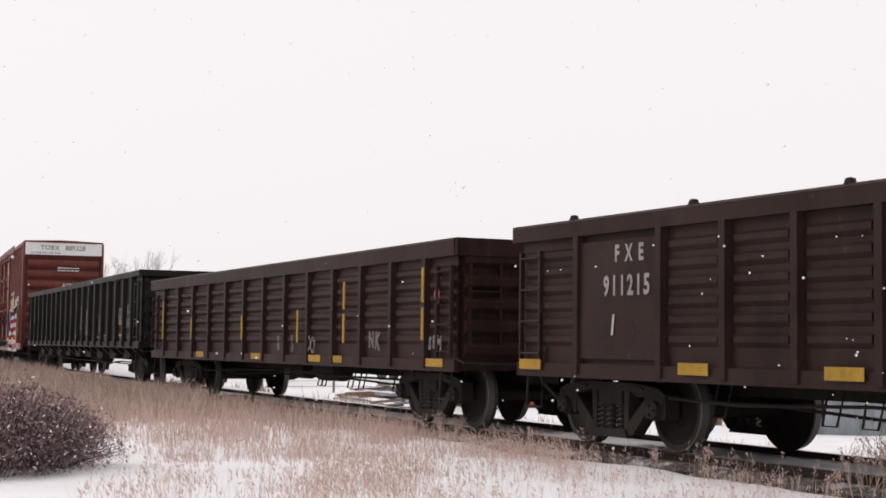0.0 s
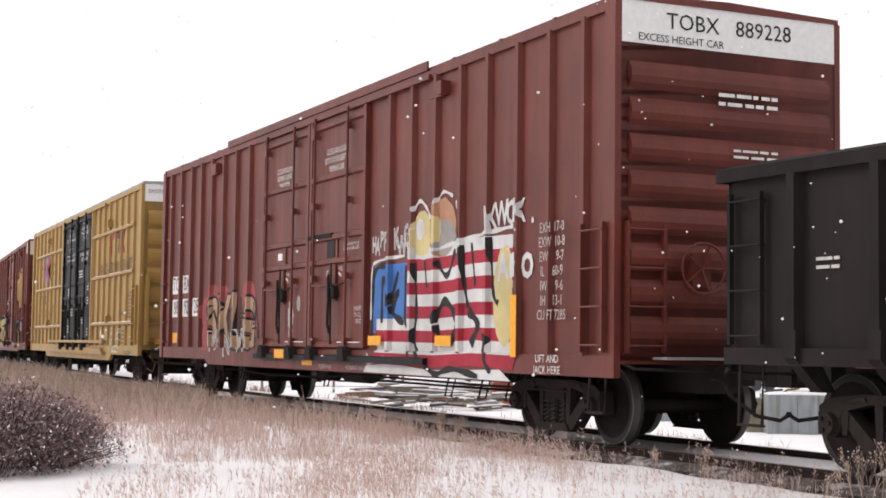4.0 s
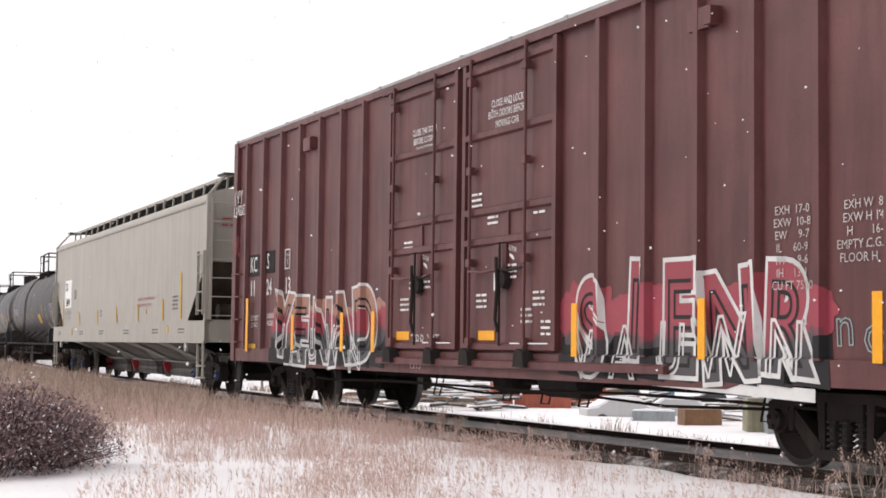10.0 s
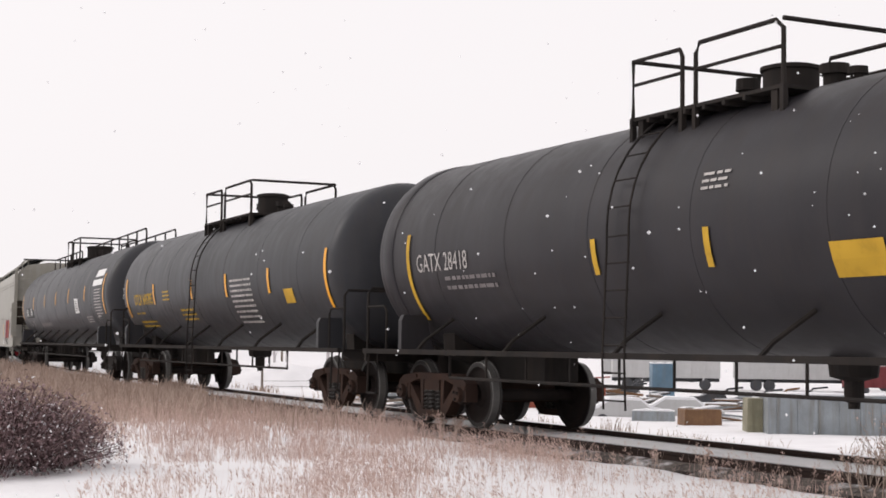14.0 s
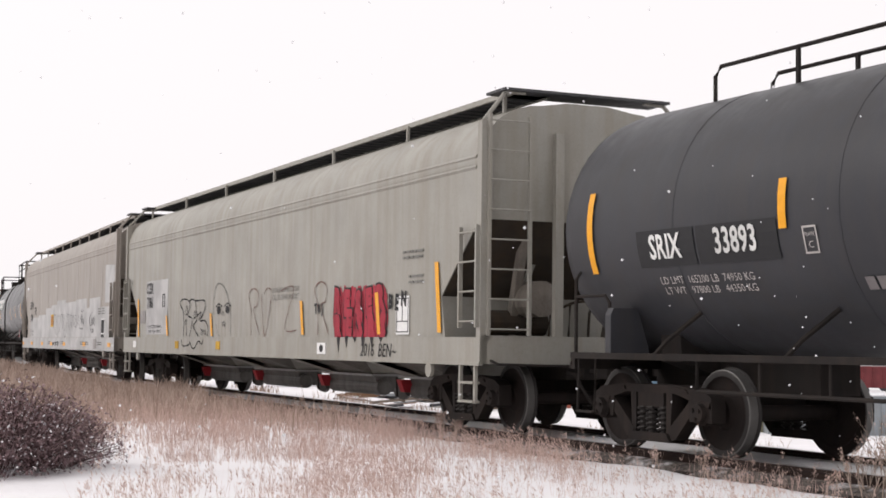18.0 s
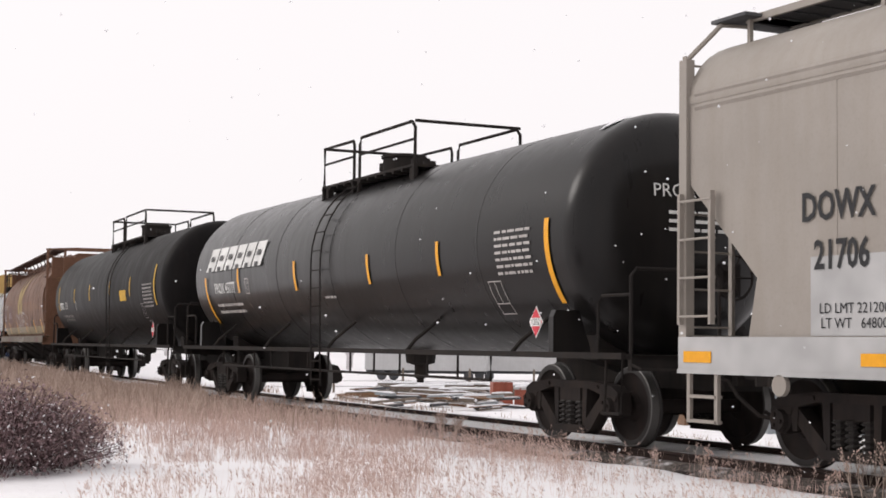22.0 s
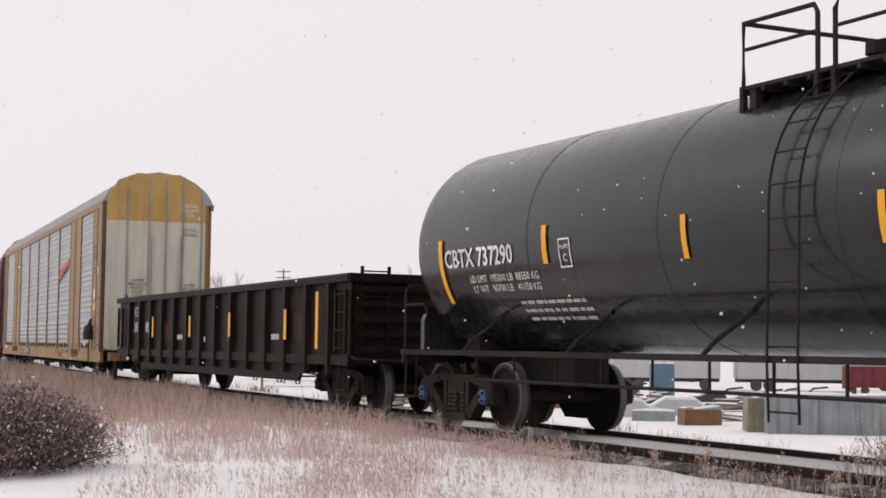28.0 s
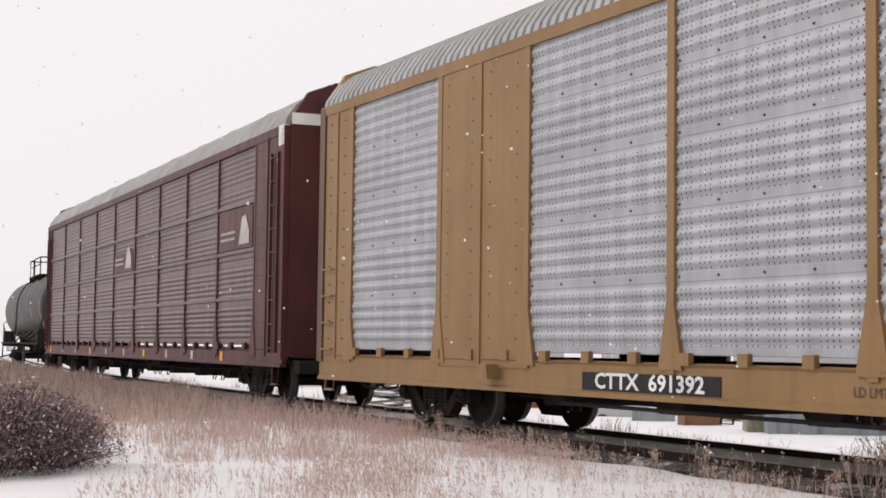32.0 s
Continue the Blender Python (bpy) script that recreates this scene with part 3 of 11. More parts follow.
def gear_meshes(tint):
    frame_m = M[tint]
    me = {}
    g = Geo()
    y0, y1 = -0.09, 0.09
    g.prism([(-1.09, 0.50), (-1.09, 0.62), (-0.95, 0.69), (-0.5, 0.735), (0.5, 0.735), (0.95, 0.69), (1.09, 0.62), (1.09, 0.50), (0.74, 0.58), (0.45, 0.645), (-0.45, 0.645), (-0.74, 0.58)], y0, y1, "y")
    for k in (1, -1):
        # tension member, column and pedestal jaws leave two open windows beside the springs
        g.prism([(k * 0.90, 0.60), (k * 0.74, 0.60), (k * 0.32, 0.255), (k * 0.34, 0.13), (k * 0.46, 0.16)], y0 + 0.01, y1 - 0.01, "y")
        g.prism([(k * 0.285, 0.2), (k * 0.36, 0.2), (k * 0.39, 0.66), (k * 0.285, 0.66)], y0 + 0.015, y1 - 0.015, "y")
        g.prism([(k * 1.10, 0.36), (k * 1.03, 0.36), (k * 1.03, 0.52), (k * 1.10, 0.56)], y0, y1, "y")
        g.prism([(k * 0.72, 0.36), (k * 0.78, 0.36), (k * 0.82, 0.58), (k * 0.70, 0.58)], y0, y1, "y")
        g.prism([(k * 0.46, 0.665), (k * 0.70, 0.655), (k * 0.66, 0.695), (k * 0.48, 0.71)], y0 - 0.02, y0 + 0.01, "y")
    g.prism([(-0.40, 0.12), (0.40, 0.12), (0.33, 0.215), (-0.33, 0.215)], y0 - 0.02, y1, "y")
    me["side_frame"] = recalc(g.mesh("side_frame", frame_m))
    g = Geo()
    for x, y in ((-0.19, -0.03), (0.0, -0.05), (0.19, -0.03)):
        pts = [(x + 0.066 * math.cos(i * math.tau / 8), y + 0.066 * math.sin(i * math.tau / 8), 0.215 + 0.275 * i / 40) for i in range(41)]
        g.tube(pts, 0.017, 4)
        g.lathe([(0.215, 0.045), (0.49, 0.045)], 8, "z", (x, y, 0))
    me["spring_nest"] = recalc(g.mesh("spring_nest", M["spring"]))
    g = Geo()
    g.prism([(-0.24, 0.49), (0.24, 0.49), (0.24, 0.66), (0.15, 0.72), (-0.15, 0.72), (-0.24, 0.66)], -1.08, 1.08, "y")
    g.lathe([(0.72, 0.26), (0.82, 0.26), (0.82, 0.2), (0.88, 0.2)], 16, "z")
    for k in (-1, 1):
        g.box(k * 0.50 - 0.05, k * 0.50 + 0.05, -0.85, 0.85, 0.34, 0.44)
    me["truck"] = recalc(g.mesh("truck", frame_m))
    g = Geo()
    # the tread and outer rim are bright, the plate is rusty
    for k in (-1, 1):
        prof = [(0.665 * k, 0.10), (0.665 * k, 0.15), (0.70 * k, 0.19), (0.705 * k, 0.37), (0.685 * k, 0.39), (0.685 * k, 0.478), (0.705 * k, 0.483), (0.722 * k, 0.462), (0.815 * k, 0.455),
                (0.823 * k, 0.443), (0.822 * k, 0.385), (0.80 * k, 0.37), (0.775 * k, 0.30), (0.785 * k, 0.18), (0.84 * k, 0.145), (0.84 * k, 0.09)]
        g.lathe(prof, 32, "y", mats=[0, 0, 0, 0, 0, 3, 3, 1, 1, 3, 0, 0, 0, 0, 0])
    g.lathe([(-1.08, 0.075), (-0.84, 0.085), (0, 0.08), (0.84, 0.085), (1.08, 0.075)], 12, "y")
    for k in (-1, 1):
        g.lathe([(0.93 * k, 0.13), (1.09 * k, 0.13), (1.10 * k, 0.105), (1.16 * k, 0.10), (1.165 * k, 0.07)], 14, "y", mats=[0, 0, 2, 2])
        for i in range(3):
            a = i * math.tau / 3
            g.lathe([(1.15 * k, 0.022), (1.185 * k, 0.022)], 6, "y", (0.06 * math.cos(a), 0, 0.06 * math.sin(a)))
    me["wheelset"] = recalc(g.mesh("wheelset", [M["wheel"], M["tread"], frame_m, M["rim"]], 40))
    g = Geo()
    g.prism([(-0.13, 0.52), (0.13, 0.52), (0.15, 0.58), (-0.15, 0.58)], -0.1, 0.1, "y")
    me["bearing_adapter"] = recalc(g.mesh("bearing_adapter", frame_m))
    return me


GEAR = {k: gear_meshes(k) for k in ("truck", "truck_rust")}
me_blue = GEAR["truck"]["wheelset"].copy()
me_blue.materials[2] = M["cap_blue"]


def truck(car, x, u, tint="truck", caps=False, base=1.86):
    me = GEAR[tint]
    t = place("truck", me["truck"], car, pose(x, 0, 0))
    for y in (-1.0, 1.0):
        place("side_frame", me["side_frame"], t, pose(0, y, 0))
        place("spring_nest", me["spring_nest"], t, pose(0, y, 0))
        for k in (-1, 1):
            place("bearing_adapter", me["bearing_adapter"], t, pose(k * base / 2, y, 0))
    for k in (-1, 1):
        w = place("wheelset", me_blue if caps else me["wheelset"], t, pose(k * base / 2, 0, WHEEL))
        SPIN.append((w, u + x + k * base / 2, k * base / 2))


def coupler(car, x, reach, mat):
    """Draft gear, shank, knuckle and a hanging air hose at one end; x is the end sill, signed."""
    k = 1 if x > 0 else -1
    g = Geo()
    g.prism([(-0.16, 0.72), (0.16, 0.72), (0.16, 1.02), (-0.16, 1.02)], x, x + k * 0.12)
    g.prism([(-0.08, 0.79), (0.08, 0.79), (0.08, 0.95), (-0.08, 0.95)], x + k * 0.1, x + k * (reach - 0.22))
    g.prism([(k * (abs(x) + reach - 0.24), -0.15), (k * (abs(x) + reach - 0.10), -0.20), (k * (abs(x) + reach + 0.02), -0.13), (k * (abs(x) + reach + 0.05), 0.02), (k * (abs(x) + reach - 0.02), 0.13), (k * (abs(x) + reach - 0.24), 0.15)], 0.73, 1.01, "z")
    part("coupler", g, mat, car)
    g = Geo()
    y = -0.33 * k
    g.tube([(x, y, 0.80), (x + k * 0.18, y, 0.78), (x + k * 0.30, y * 0.9, 0.62), (x + k * (reach * 0.7), y * 0.7, 0.42), (x + k * (reach - 0.05), y * 0.3, 0.38), (x + k * (reach + 0.02), 0.0, 0.46)], 0.022, 7)
    part("air_hose", g, M["frame_black"], car)
    g = Geo()
    g.tube([(x - k * 0.02, -1.45, 0.95), (x + k * 0.10, -1.40, 0.90), (x + k * 0.14, -0.4, 0.88), (x + k * 0.32, -0.12, 1.06)], 0.018, 6)
    part("uncoupling_lever", g, mat, car)


def grab(car, pts, mat, name="grab_iron", r=0.014):
    return part(name, Geo().tube(pts, r, 6), mat, car)


def side_ladder(car, x0, x1, zs, mat, y=-1.6, stiles=True, name="ladder"):
    if not stiles:
        for z in zs:
            grab(car, [(x0, y + 0.01, z), (x0, y - 0.06, z), (x1, y - 0.06, z), (x1, y + 0.01, z)], mat)
        return
    ladder = part(name, Geo().box(x0 - 0.02, x0 + 0.02, y - 0.065, y - 0.01, zs[0] - 0.08, zs[-1] + 0.08), mat, car)
    part("stile", Geo().box(x1 - 0.02, x1 + 0.02, y - 0.065, y - 0.01, zs[0] - 0.08, zs[-1] + 0.08), mat, ladder)
    for z in zs:
        part("rung", Geo().tube([(x0, y + 0.01, z), (x0, y - 0.06, z), (x1, y - 0.06, z), (x1, y + 0.01, z)], 0.013, 6), mat, ladder)
    return ladder


def end_ladder(car, x, y0, y1, zs, mat, stiles=True):
    k = 1 if x > 0 else -1
    if not stiles:
        for z in zs:
            grab(car, [(x, y0, z), (x + k * 0.06, y0, z), (x + k * 0.06, y1, z), (x, y1, z)], mat)
        return
    xa, xb = sorted((x + k * 0.01, x + k * 0.065))
    ladder = part("end_ladder", Geo().box(xa, xb, y0 - 0.02, y0 + 0.02, zs[0] - 0.08, zs[-1] + 0.08), mat, car)
    part("stile", Geo().box(xa, xb, y1 - 0.02, y1 + 0.02, zs[0] - 0.08, zs[-1] + 0.08), mat, ladder)
    for z in zs:
        part("rung", Geo().tube([(x, y0, z), (x + k * 0.06, y0, z), (x + k * 0.06, y1, z), (x, y1, z)], 0.013, 6), mat, ladder)
    return ladder


def step_stirrup(car, x, mat, y=-1.55, z0=0.80, w=0.34):
    g = Geo()
    g.tube([(x - w / 2, y, z0), (x - w / 2, y - 0.02, 0.42), (x + w / 2, y - 0.02, 0.42), (x + w / 2, y, z0)], 0.018, 6)
    g.box(x - w / 2, x + w / 2, y - 0.05, y + 0.02, 0.40, 0.42)
    return part("sill_step", g, mat, car)


def hand_brake(car, x, y, z, mat, r=0.28):
    k = 1 if x > 0 else -1
    g = Geo()
    pts = [(x + k * 0.16, y + r * math.cos(i * math.tau / 20), z + r * math.sin(i * math.tau / 20)) for i in range(21)]
    g.tube(pts, 0.016, 6)
    for i in range(5):
        a = i * math.tau / 5
        g.tube([(x + k * 0.13, y, z), (x + k * 0.16, y + r * math.cos(a), z + r * math.sin(a))], 0.012, 5)
    g.box(min(x, x + k * 0.12), max(x, x + k * 0.12), y - 0.12, y + 0.12, z - 0.22, z + 0.16)
    return part("brake_wheel", g, mat, car)


def under_gear(car, span, mat, seed=1, low=0.42):
    """Brake cylinder, reservoir, rods and pipes hung below the floor."""
    rnd = random.Random(seed)
    g = Geo()
    g.prism([(-0.24, 0.62), (0.24, 0.62), (0.24, 0.95), (-0.24, 0.95)], -span, span)
    part("centre_sill", g, mat, car)
    x = rnd.uniform(-1.5, 0.5)
    part("brake_cylinder", Geo().lathe([(x - 0.35, 0.05), (x - 0.33, 0.16), (x + 0.2, 0.16), (x + 0.22, 0.03), (x + 0.6, 0.03)], 14, "x", (0, -0.75, 0.66)), mat, car)
    part("air_reservoir", Geo().lathe([(x + 1.1, 0.08), (x + 1.15, 0.2), (x + 2.1, 0.2), (x + 2.15, 0.08)], 14, "x", (0, -0.85, 0.70)), mat, car)
    g = Geo()
    for y, z in ((-1.05, 0.60), (-0.55, 0.52)):
        pts = [(-span + 1.4, y, z + 0.1)]
        for i in range(8):
            pts.append((-span + 1.6 + i * (2 * span - 3.2) / 7, y + rnd.uniform(-0.04, 0.04), z + rnd.uniform(-0.06, 0.04)))
        g.tube(pts, 0.018, 5)
    for i in range(7):
        xx = rnd.uniform(-span + 2.5, span - 2.5)
        g.tube([(xx, -0.9, 0.82), (xx + 0.02, -1.0, low), (xx + 0.22, -1.0, low), (xx + 0.24, -0.9, 0.82)], 0.014, 5)
    part("brake_rigging", g, mat, car)


def end_of(tc, k):
    """Distance of a truck from the car's middle: one number, or front and rear."""
    return tc if isinstance(tc, float) else tc[0] if k > 0 else tc[1]


def enrol(car, u, tc):
    CARS.append((car, u, (end_of(tc, 1) + end_of(tc, -1)) / 2))


# ---- boxcars ----
FAR = 1.38     # the far side stands closer in than the near one


def rib_mesh(name, w, d, z0, z1, mat):
    g = Geo()
    g.prism([(-w / 2, 0.0), (-w * 0.32, -d), (w * 0.32, -d), (w / 2, 0.0)], z0, z1, "z")
    return recalc(g.mesh(name, mat))


def side_ribs(car, xs, me, y=-1.53, name="side_rib", far=None):
    for x in xs:
        place(name, me, car, pose(x, y, 0))
        place(name, me, car, pose(x, far or -y, 0, 0, 0, 180))


def plug_door(car, x0, x1, z0, z1, mat, rods=(0.12, 0.72), rails=(0.37, 0.475, 0.74), y=-1.53, trim=None):
    """A sliding plug door: sheet, raised frame, cross rails, lock rods with handles."""
    trim = trim or mat
    d = part("door", Geo().box(x0, x1, y - 0.035, y + 0.02, z0, z1), mat, car)
    g = Geo()
    h = z1 - z0
    for a, b in ((x0, x0 + 0.09), (x1 - 0.09, x1)):
        g.box(a, b, y - 0.085, y - 0.03, z0, z1)
    for zz in (z0 + 0.04, z1 - 0.12, *[z0 + h * k for k in rails]):
        g.prism([(y - 0.03, zz - 0.06), (y - 0.085, zz - 0.035), (y - 0.085, zz + 0.035), (y - 0.03, zz + 0.06)], x0 + 0.09, x1 - 0.09)
    xm = (x0 + x1) / 2
    g.box(xm - 0.03, xm + 0.03, y - 0.06, y - 0.03, z0 + h * rails[0], z0 + h * rails[1])
    part("door_frame", g, trim, d)
    for k in rods:
        xr = x0 + (x1 - x0) * k
        g = Geo()
        g.tube([(xr, y - 0.115, z0 - 0.12), (xr, y - 0.115, z1 + 0.05)], 0.022, 7)
        for zz in (z0 + 0.1, z0 + h * 0.3, z0 + h * 0.62, z1 - 0.25):
            g.box(xr - 0.05, xr + 0.05, y - 0.145, y - 0.06, zz - 0.05, zz + 0.05)
        g.box(xr - 0.09, xr + 0.09, y - 0.14, y - 0.05, z0 - 0.16, z0 - 0.04)
        part("lock_rod", g, trim, d)
    w = x1 - x0
    xr = x0 + w * 0.46
    part("lock_plate", Geo().box(xr - 0.22, xr + 0.10, y - 0.075, y - 0.03, z0 + h * 0.20, z0 + h * 0.355), trim, d)
    g = Geo()
    g.tube([(xr, y - 0.11, z0 + 0.05), (xr, y - 0.11, z0 + h * 0.36)], 0.016, 6)
    g.tube([(xr - 0.02, y - 0.15, z0 + h * 0.31), (xr + 0.03, y - 0.16, z0 + h * 0.20), (xr - 0.03, y - 0.15, z0 + h * 0.10), (xr + 0.01, y - 0.13, z0 + h * 0.06)], 0.024, 6)
    g.lathe([(y - 0.13, 0.10), (y - 0.10, 0.11), (y - 0.03, 0.11)], 12, "y", (xr + 0.07, 0, z0 + h * 0.235))
    part("door_handle", g, M["frame_black"], d)
    for k in rods:
        xe = x0 + w * k
        part("lock_arm", Geo().tube([(xr, y - 0.12, z0 + h * 0.27), ((xr + xe) / 2, y - 0.13, z0 + h * 0.262), (xe, y - 0.12, z0 + h * 0.27)], 0.018, 6), M["frame_black"] if k > 0.5 else trim, d)
        part("roller_bracket", Geo().prism([(xe - 0.14, z0 - 0.20), (xe + 0.14, z0 - 0.20), (xe + 0.10, z0 - 0.02), (xe - 0.05, z0 + 0.02), (xe - 0.12, z0 - 0.04)], y - 0.19, y - 0.02, "y"), M["frame_black"], d)
    for k in (0.04,):
        zz = z0 + h * k + (0.0 if k > 0.1 else -0.108)
        part("snow_ledge", Geo().box(x0 + w * (0.55 + 0.1 * k), x0 + w * 0.93, y - 0.083, y - 0.05, zz + 0.035, zz + 0.05), M["snow_cap"], d, "line of snow on a door rail")
    return d


def end_wall(car, x, z0, z1, mat, n=9, white=None, wm=None, deep=0.07):
    k = 1 if x > 0 else -1
    g = Geo()
    g.box(min(x, x - k * 0.06), max(x, x - k * 0.06), -1.52, FAR - 0.01, z0, z1)
    e = part("end_wall", g, mat, car)
    top = white if white else z1
    step = (top - 0.12 - z0 - 0.2) / n
    for i in range(n):
        zc = z0 + 0.2 + step * (i + 0.5)
        g = Geo()
        prof = [(x, zc - step * 0.46), (x + k * deep * 0.75, zc - step * 0.30), (x + k * deep, zc - step * 0.12), (x + k * deep * 0.8, zc + step * 0.10), (x, zc + step * 0.30)]
        g.prism(prof, -1.42, FAR - 0.12, "y")
        part("end_rib", g, mat, e)
    if white:
        part("end_panel", Geo().box(min(x, x + k * 0.012), max(x, x + k * 0.012), -1.515, FAR - 0.015, white, z1 - 0.02), wm or M["white_sharp"], e, "white panel across the top of the end")
    return e


def roof_geo(hl, eave, peak, over=0.03, w=1.56):
    g = Geo()
    g.prism([(-w, eave), (-w, eave + 0.05), (-0.08, peak), (FAR + 0.03, eave + 0.05), (FAR + 0.03, eave)], -hl - over, hl + over)
    return g


def boxcar(u, half, label, mat, ribs, doors, door_mat=None, eave=4.92, peak=5.01, sill=0.80, mid=0.70, mid_x=5.9, tc=7.05, roof=None, white=4.35, wm=None, seed=0, rib=(0.13, 0.07), end_mat=None, ends=9, trim=None, track=None, deep=0.07):
    car = thing("boxcar", label, "boxcar", "freight cars of the train")
    g = Geo()
    g.box(-half, half, -1.53, FAR, 0.98, eave)
    part("body", g, mat, car)
    g = Geo()
    hw = half - 0.02
    g.prism([(-hw, sill), (-mid_x - 0.25, sill), (-mid_x, mid), (mid_x, mid), (mid_x + 0.25, sill), (hw, sill), (hw, 1.04), (-hw, 1.04)], -1.575, -1.50, "y")
    g.prism([(-hw, sill), (-mid_x - 0.25, sill), (-mid_x, mid), (mid_x, mid), (mid_x + 0.25, sill), (hw, sill), (hw, 1.04), (-hw, 1.04)], FAR - 0.03, FAR + 0.045, "y")
    part("side_sill", g, mat, car)
    for y0, y1 in ((-1.53, -1.58), (FAR, FAR + 0.05)):
        part("top_chord", Geo().prism([(y0, eave - 0.10), (y1, eave - 0.10), (y1, eave), (y0, eave)], -half, half), mat, car)
    top = part("roof", roof_geo(half, eave, peak), roof or mat, car, "galvanised roof with raised seams" if roof else "")
    me = recalc(Geo().prism([(-1.566, eave - 0.01), (-1.566, eave + 0.062), (-0.08, peak + 0.018), (FAR + 0.036, eave + 0.062), (FAR + 0.036, eave - 0.01)], -0.04, 0.04).mesh("roof_seam", roof or mat))
    for i in range(15):
        place("roof_seam", me, top, pose(-half + 0.05 + (2 * half - 0.1) * i / 14, 0, 0))
    g = Geo()
    for k in (-1, 1):
        for y0, y1 in ((-1.60, -1.52), (FAR + 0.07, FAR - 0.01)):
            part("corner_post", Geo().prism([(k * (half + 0.01), y0), (k * (half - 0.20), y0), (k * (half - 0.20), y1), (k * (half + 0.01), y1)], sill, eave, "z"), mat, car)
    spans, x = [], -half - 1
    for r in sorted(ribs):
        w0, w1, top = rib[0] * 0.5, rib[0] * 0.32, -1.53 - rib[1]
        spans += [(x, r - w0, -1.53, -1.53), (r - w0, r - w1, -1.53, top), (r - w1, r + w1, top, top), (r + w1, r + w0, top, -1.53)]
        x = r + w0
    RIBS[car.name] = spans + [(x, half + 1, -1.53, -1.53)]
    me = rib_mesh("side_rib", rib[0], rib[1], 1.03, eave - 0.08, mat)
    side_ribs(car, ribs, me, far=FAR)
    for k in (-1, 1):
        end_wall(car, k * half, 0.95, eave + 0.04, end_mat or mat, ends, white, wm, deep)
    for x0, x1 in doors:
        plug_door(car, x0, x1, 1.08, eave - 0.14, door_mat or mat, trim=trim)
    g = Geo()
    x0, x1 = doors[0][0] - 0.25, doors[-1][1] + 2.3
    part("door_track", Geo().prism([(-1.53, 0.86), (-1.66, 0.86), (-1.66, 0.94), (-1.60, 0.96), (-1.53, 0.96)], x0, x1), track or mat, car, "grimy black door track" if track else "")
    g.prism([(-1.53, eave - 0.13), (-1.62, eave - 0.13), (-1.62, eave - 0.06), (-1.53, eave - 0.06)], x0, x1)
    part("door_track", g, mat, car)
    # ladders at both corners, side and end
    zs = [1.15 + 0.42 * i for i in range(4)]
    for k in (-1, 1):
        side_ladder(car, k * (half - 0.62), k * (half - 0.16), zs, trim or mat, -1.60, stiles=k > 0)
        end_ladder(car, k * half, -1.45, -0.98, zs, trim or mat)
        step_stirrup(car, k * (half - 0.40), M["frame_black"])
        coupler(car, k * half, 0.60 if abs(half - 9.8) > 0.3 else 0.95, M["frame_black"])
        g = Geo()
        g.box(min(k * half, k * (half + 0.28)), max(k * half, k * (half + 0.28)), -1.1, 1.1, 1.0, 1.03)
        part("end_platform", g, M["roof_dull"], car)
    hand_brake(car, half, -0.55 if seed % 2 else 0.2, 2.0, mat)
    under_gear(car, half - 0.3, M["frame_black"], seed)
    for k in (-1, 1):
        truck(car, k * end_of(tc, k), u, "truck")
    enrol(car, u, tc)
    return car


def hooks(car, spots, mat, y=-1.53):
    """Small roping brackets and bumpers on the side."""
    for x, z in spots:
        g = Geo()
        g.prism([(x - 0.32, z - 0.10), (x + 0.05, z - 0.10), (x + 0.05, z + 0.12), (x - 0.32, z + 0.12)], y - 0.075, y, "y")
        g.box(x + 0.05, x + 0.17, y - 0.14, y, z - 0.09, z + 0.09)
        part("door_stop", g, mat, car)


def word(car, text, x0, z, size, fill, edge=None, fat=0.03, rim=0.035, y=-1.605, seed=0, squeeze=0.8, jump=0.08, lines=None, wrap=None, name="graffiti", pitch=None):
    """Sprayed lettering: fat uneven letters over a wider rim of another colour."""
    rnd = random.Random(seed)
    x = x0
    pitch = pitch or size * squeeze * 0.86
    last = None
    for i, ch in enumerate(text):
        if ch == " ":
            x += pitch * 0.5
            continue
        sc, tilt, dz = size * rnd.uniform(0.9, 1.12), radians(rnd.uniform(-7, 7)), rnd.uniform(-jump, jump) * size
        geo = Geo()
        for slot, fat_k, out, line in ((1, fat + rim, 0.000, 0), (0, fat, 0.005, lines)):
            if slot and not edge:
                continue
            vs, fs = letters(ch, sc, bold=0.0 if line else fat_k, outline=line or 0.0, narrow=squeeze)
            o = []
            for a, b, h in vs:
                aa, hh = a * math.cos(tilt) - h * math.sin(tilt), a * math.sin(tilt) + h * math.cos(tilt)
                if wrap:
                    o.append((x + aa, *on_barrel(wrap, height_angle(wrap, z) + (hh + dz) / wrap[0], 0.006 + out)))
                else:
                    o.append((x + aa, y - out + b * 0.2, z + hh + dz))
            geo.add(*(drape(car, o, fs) if not wrap and y <= -1.604 else (o, fs)), slot)
        last = place(name, geo.mesh(name, [fill, edge] if edge else fill), car)
        x += pitch * rnd.uniform(0.9, 1.08)
    return last


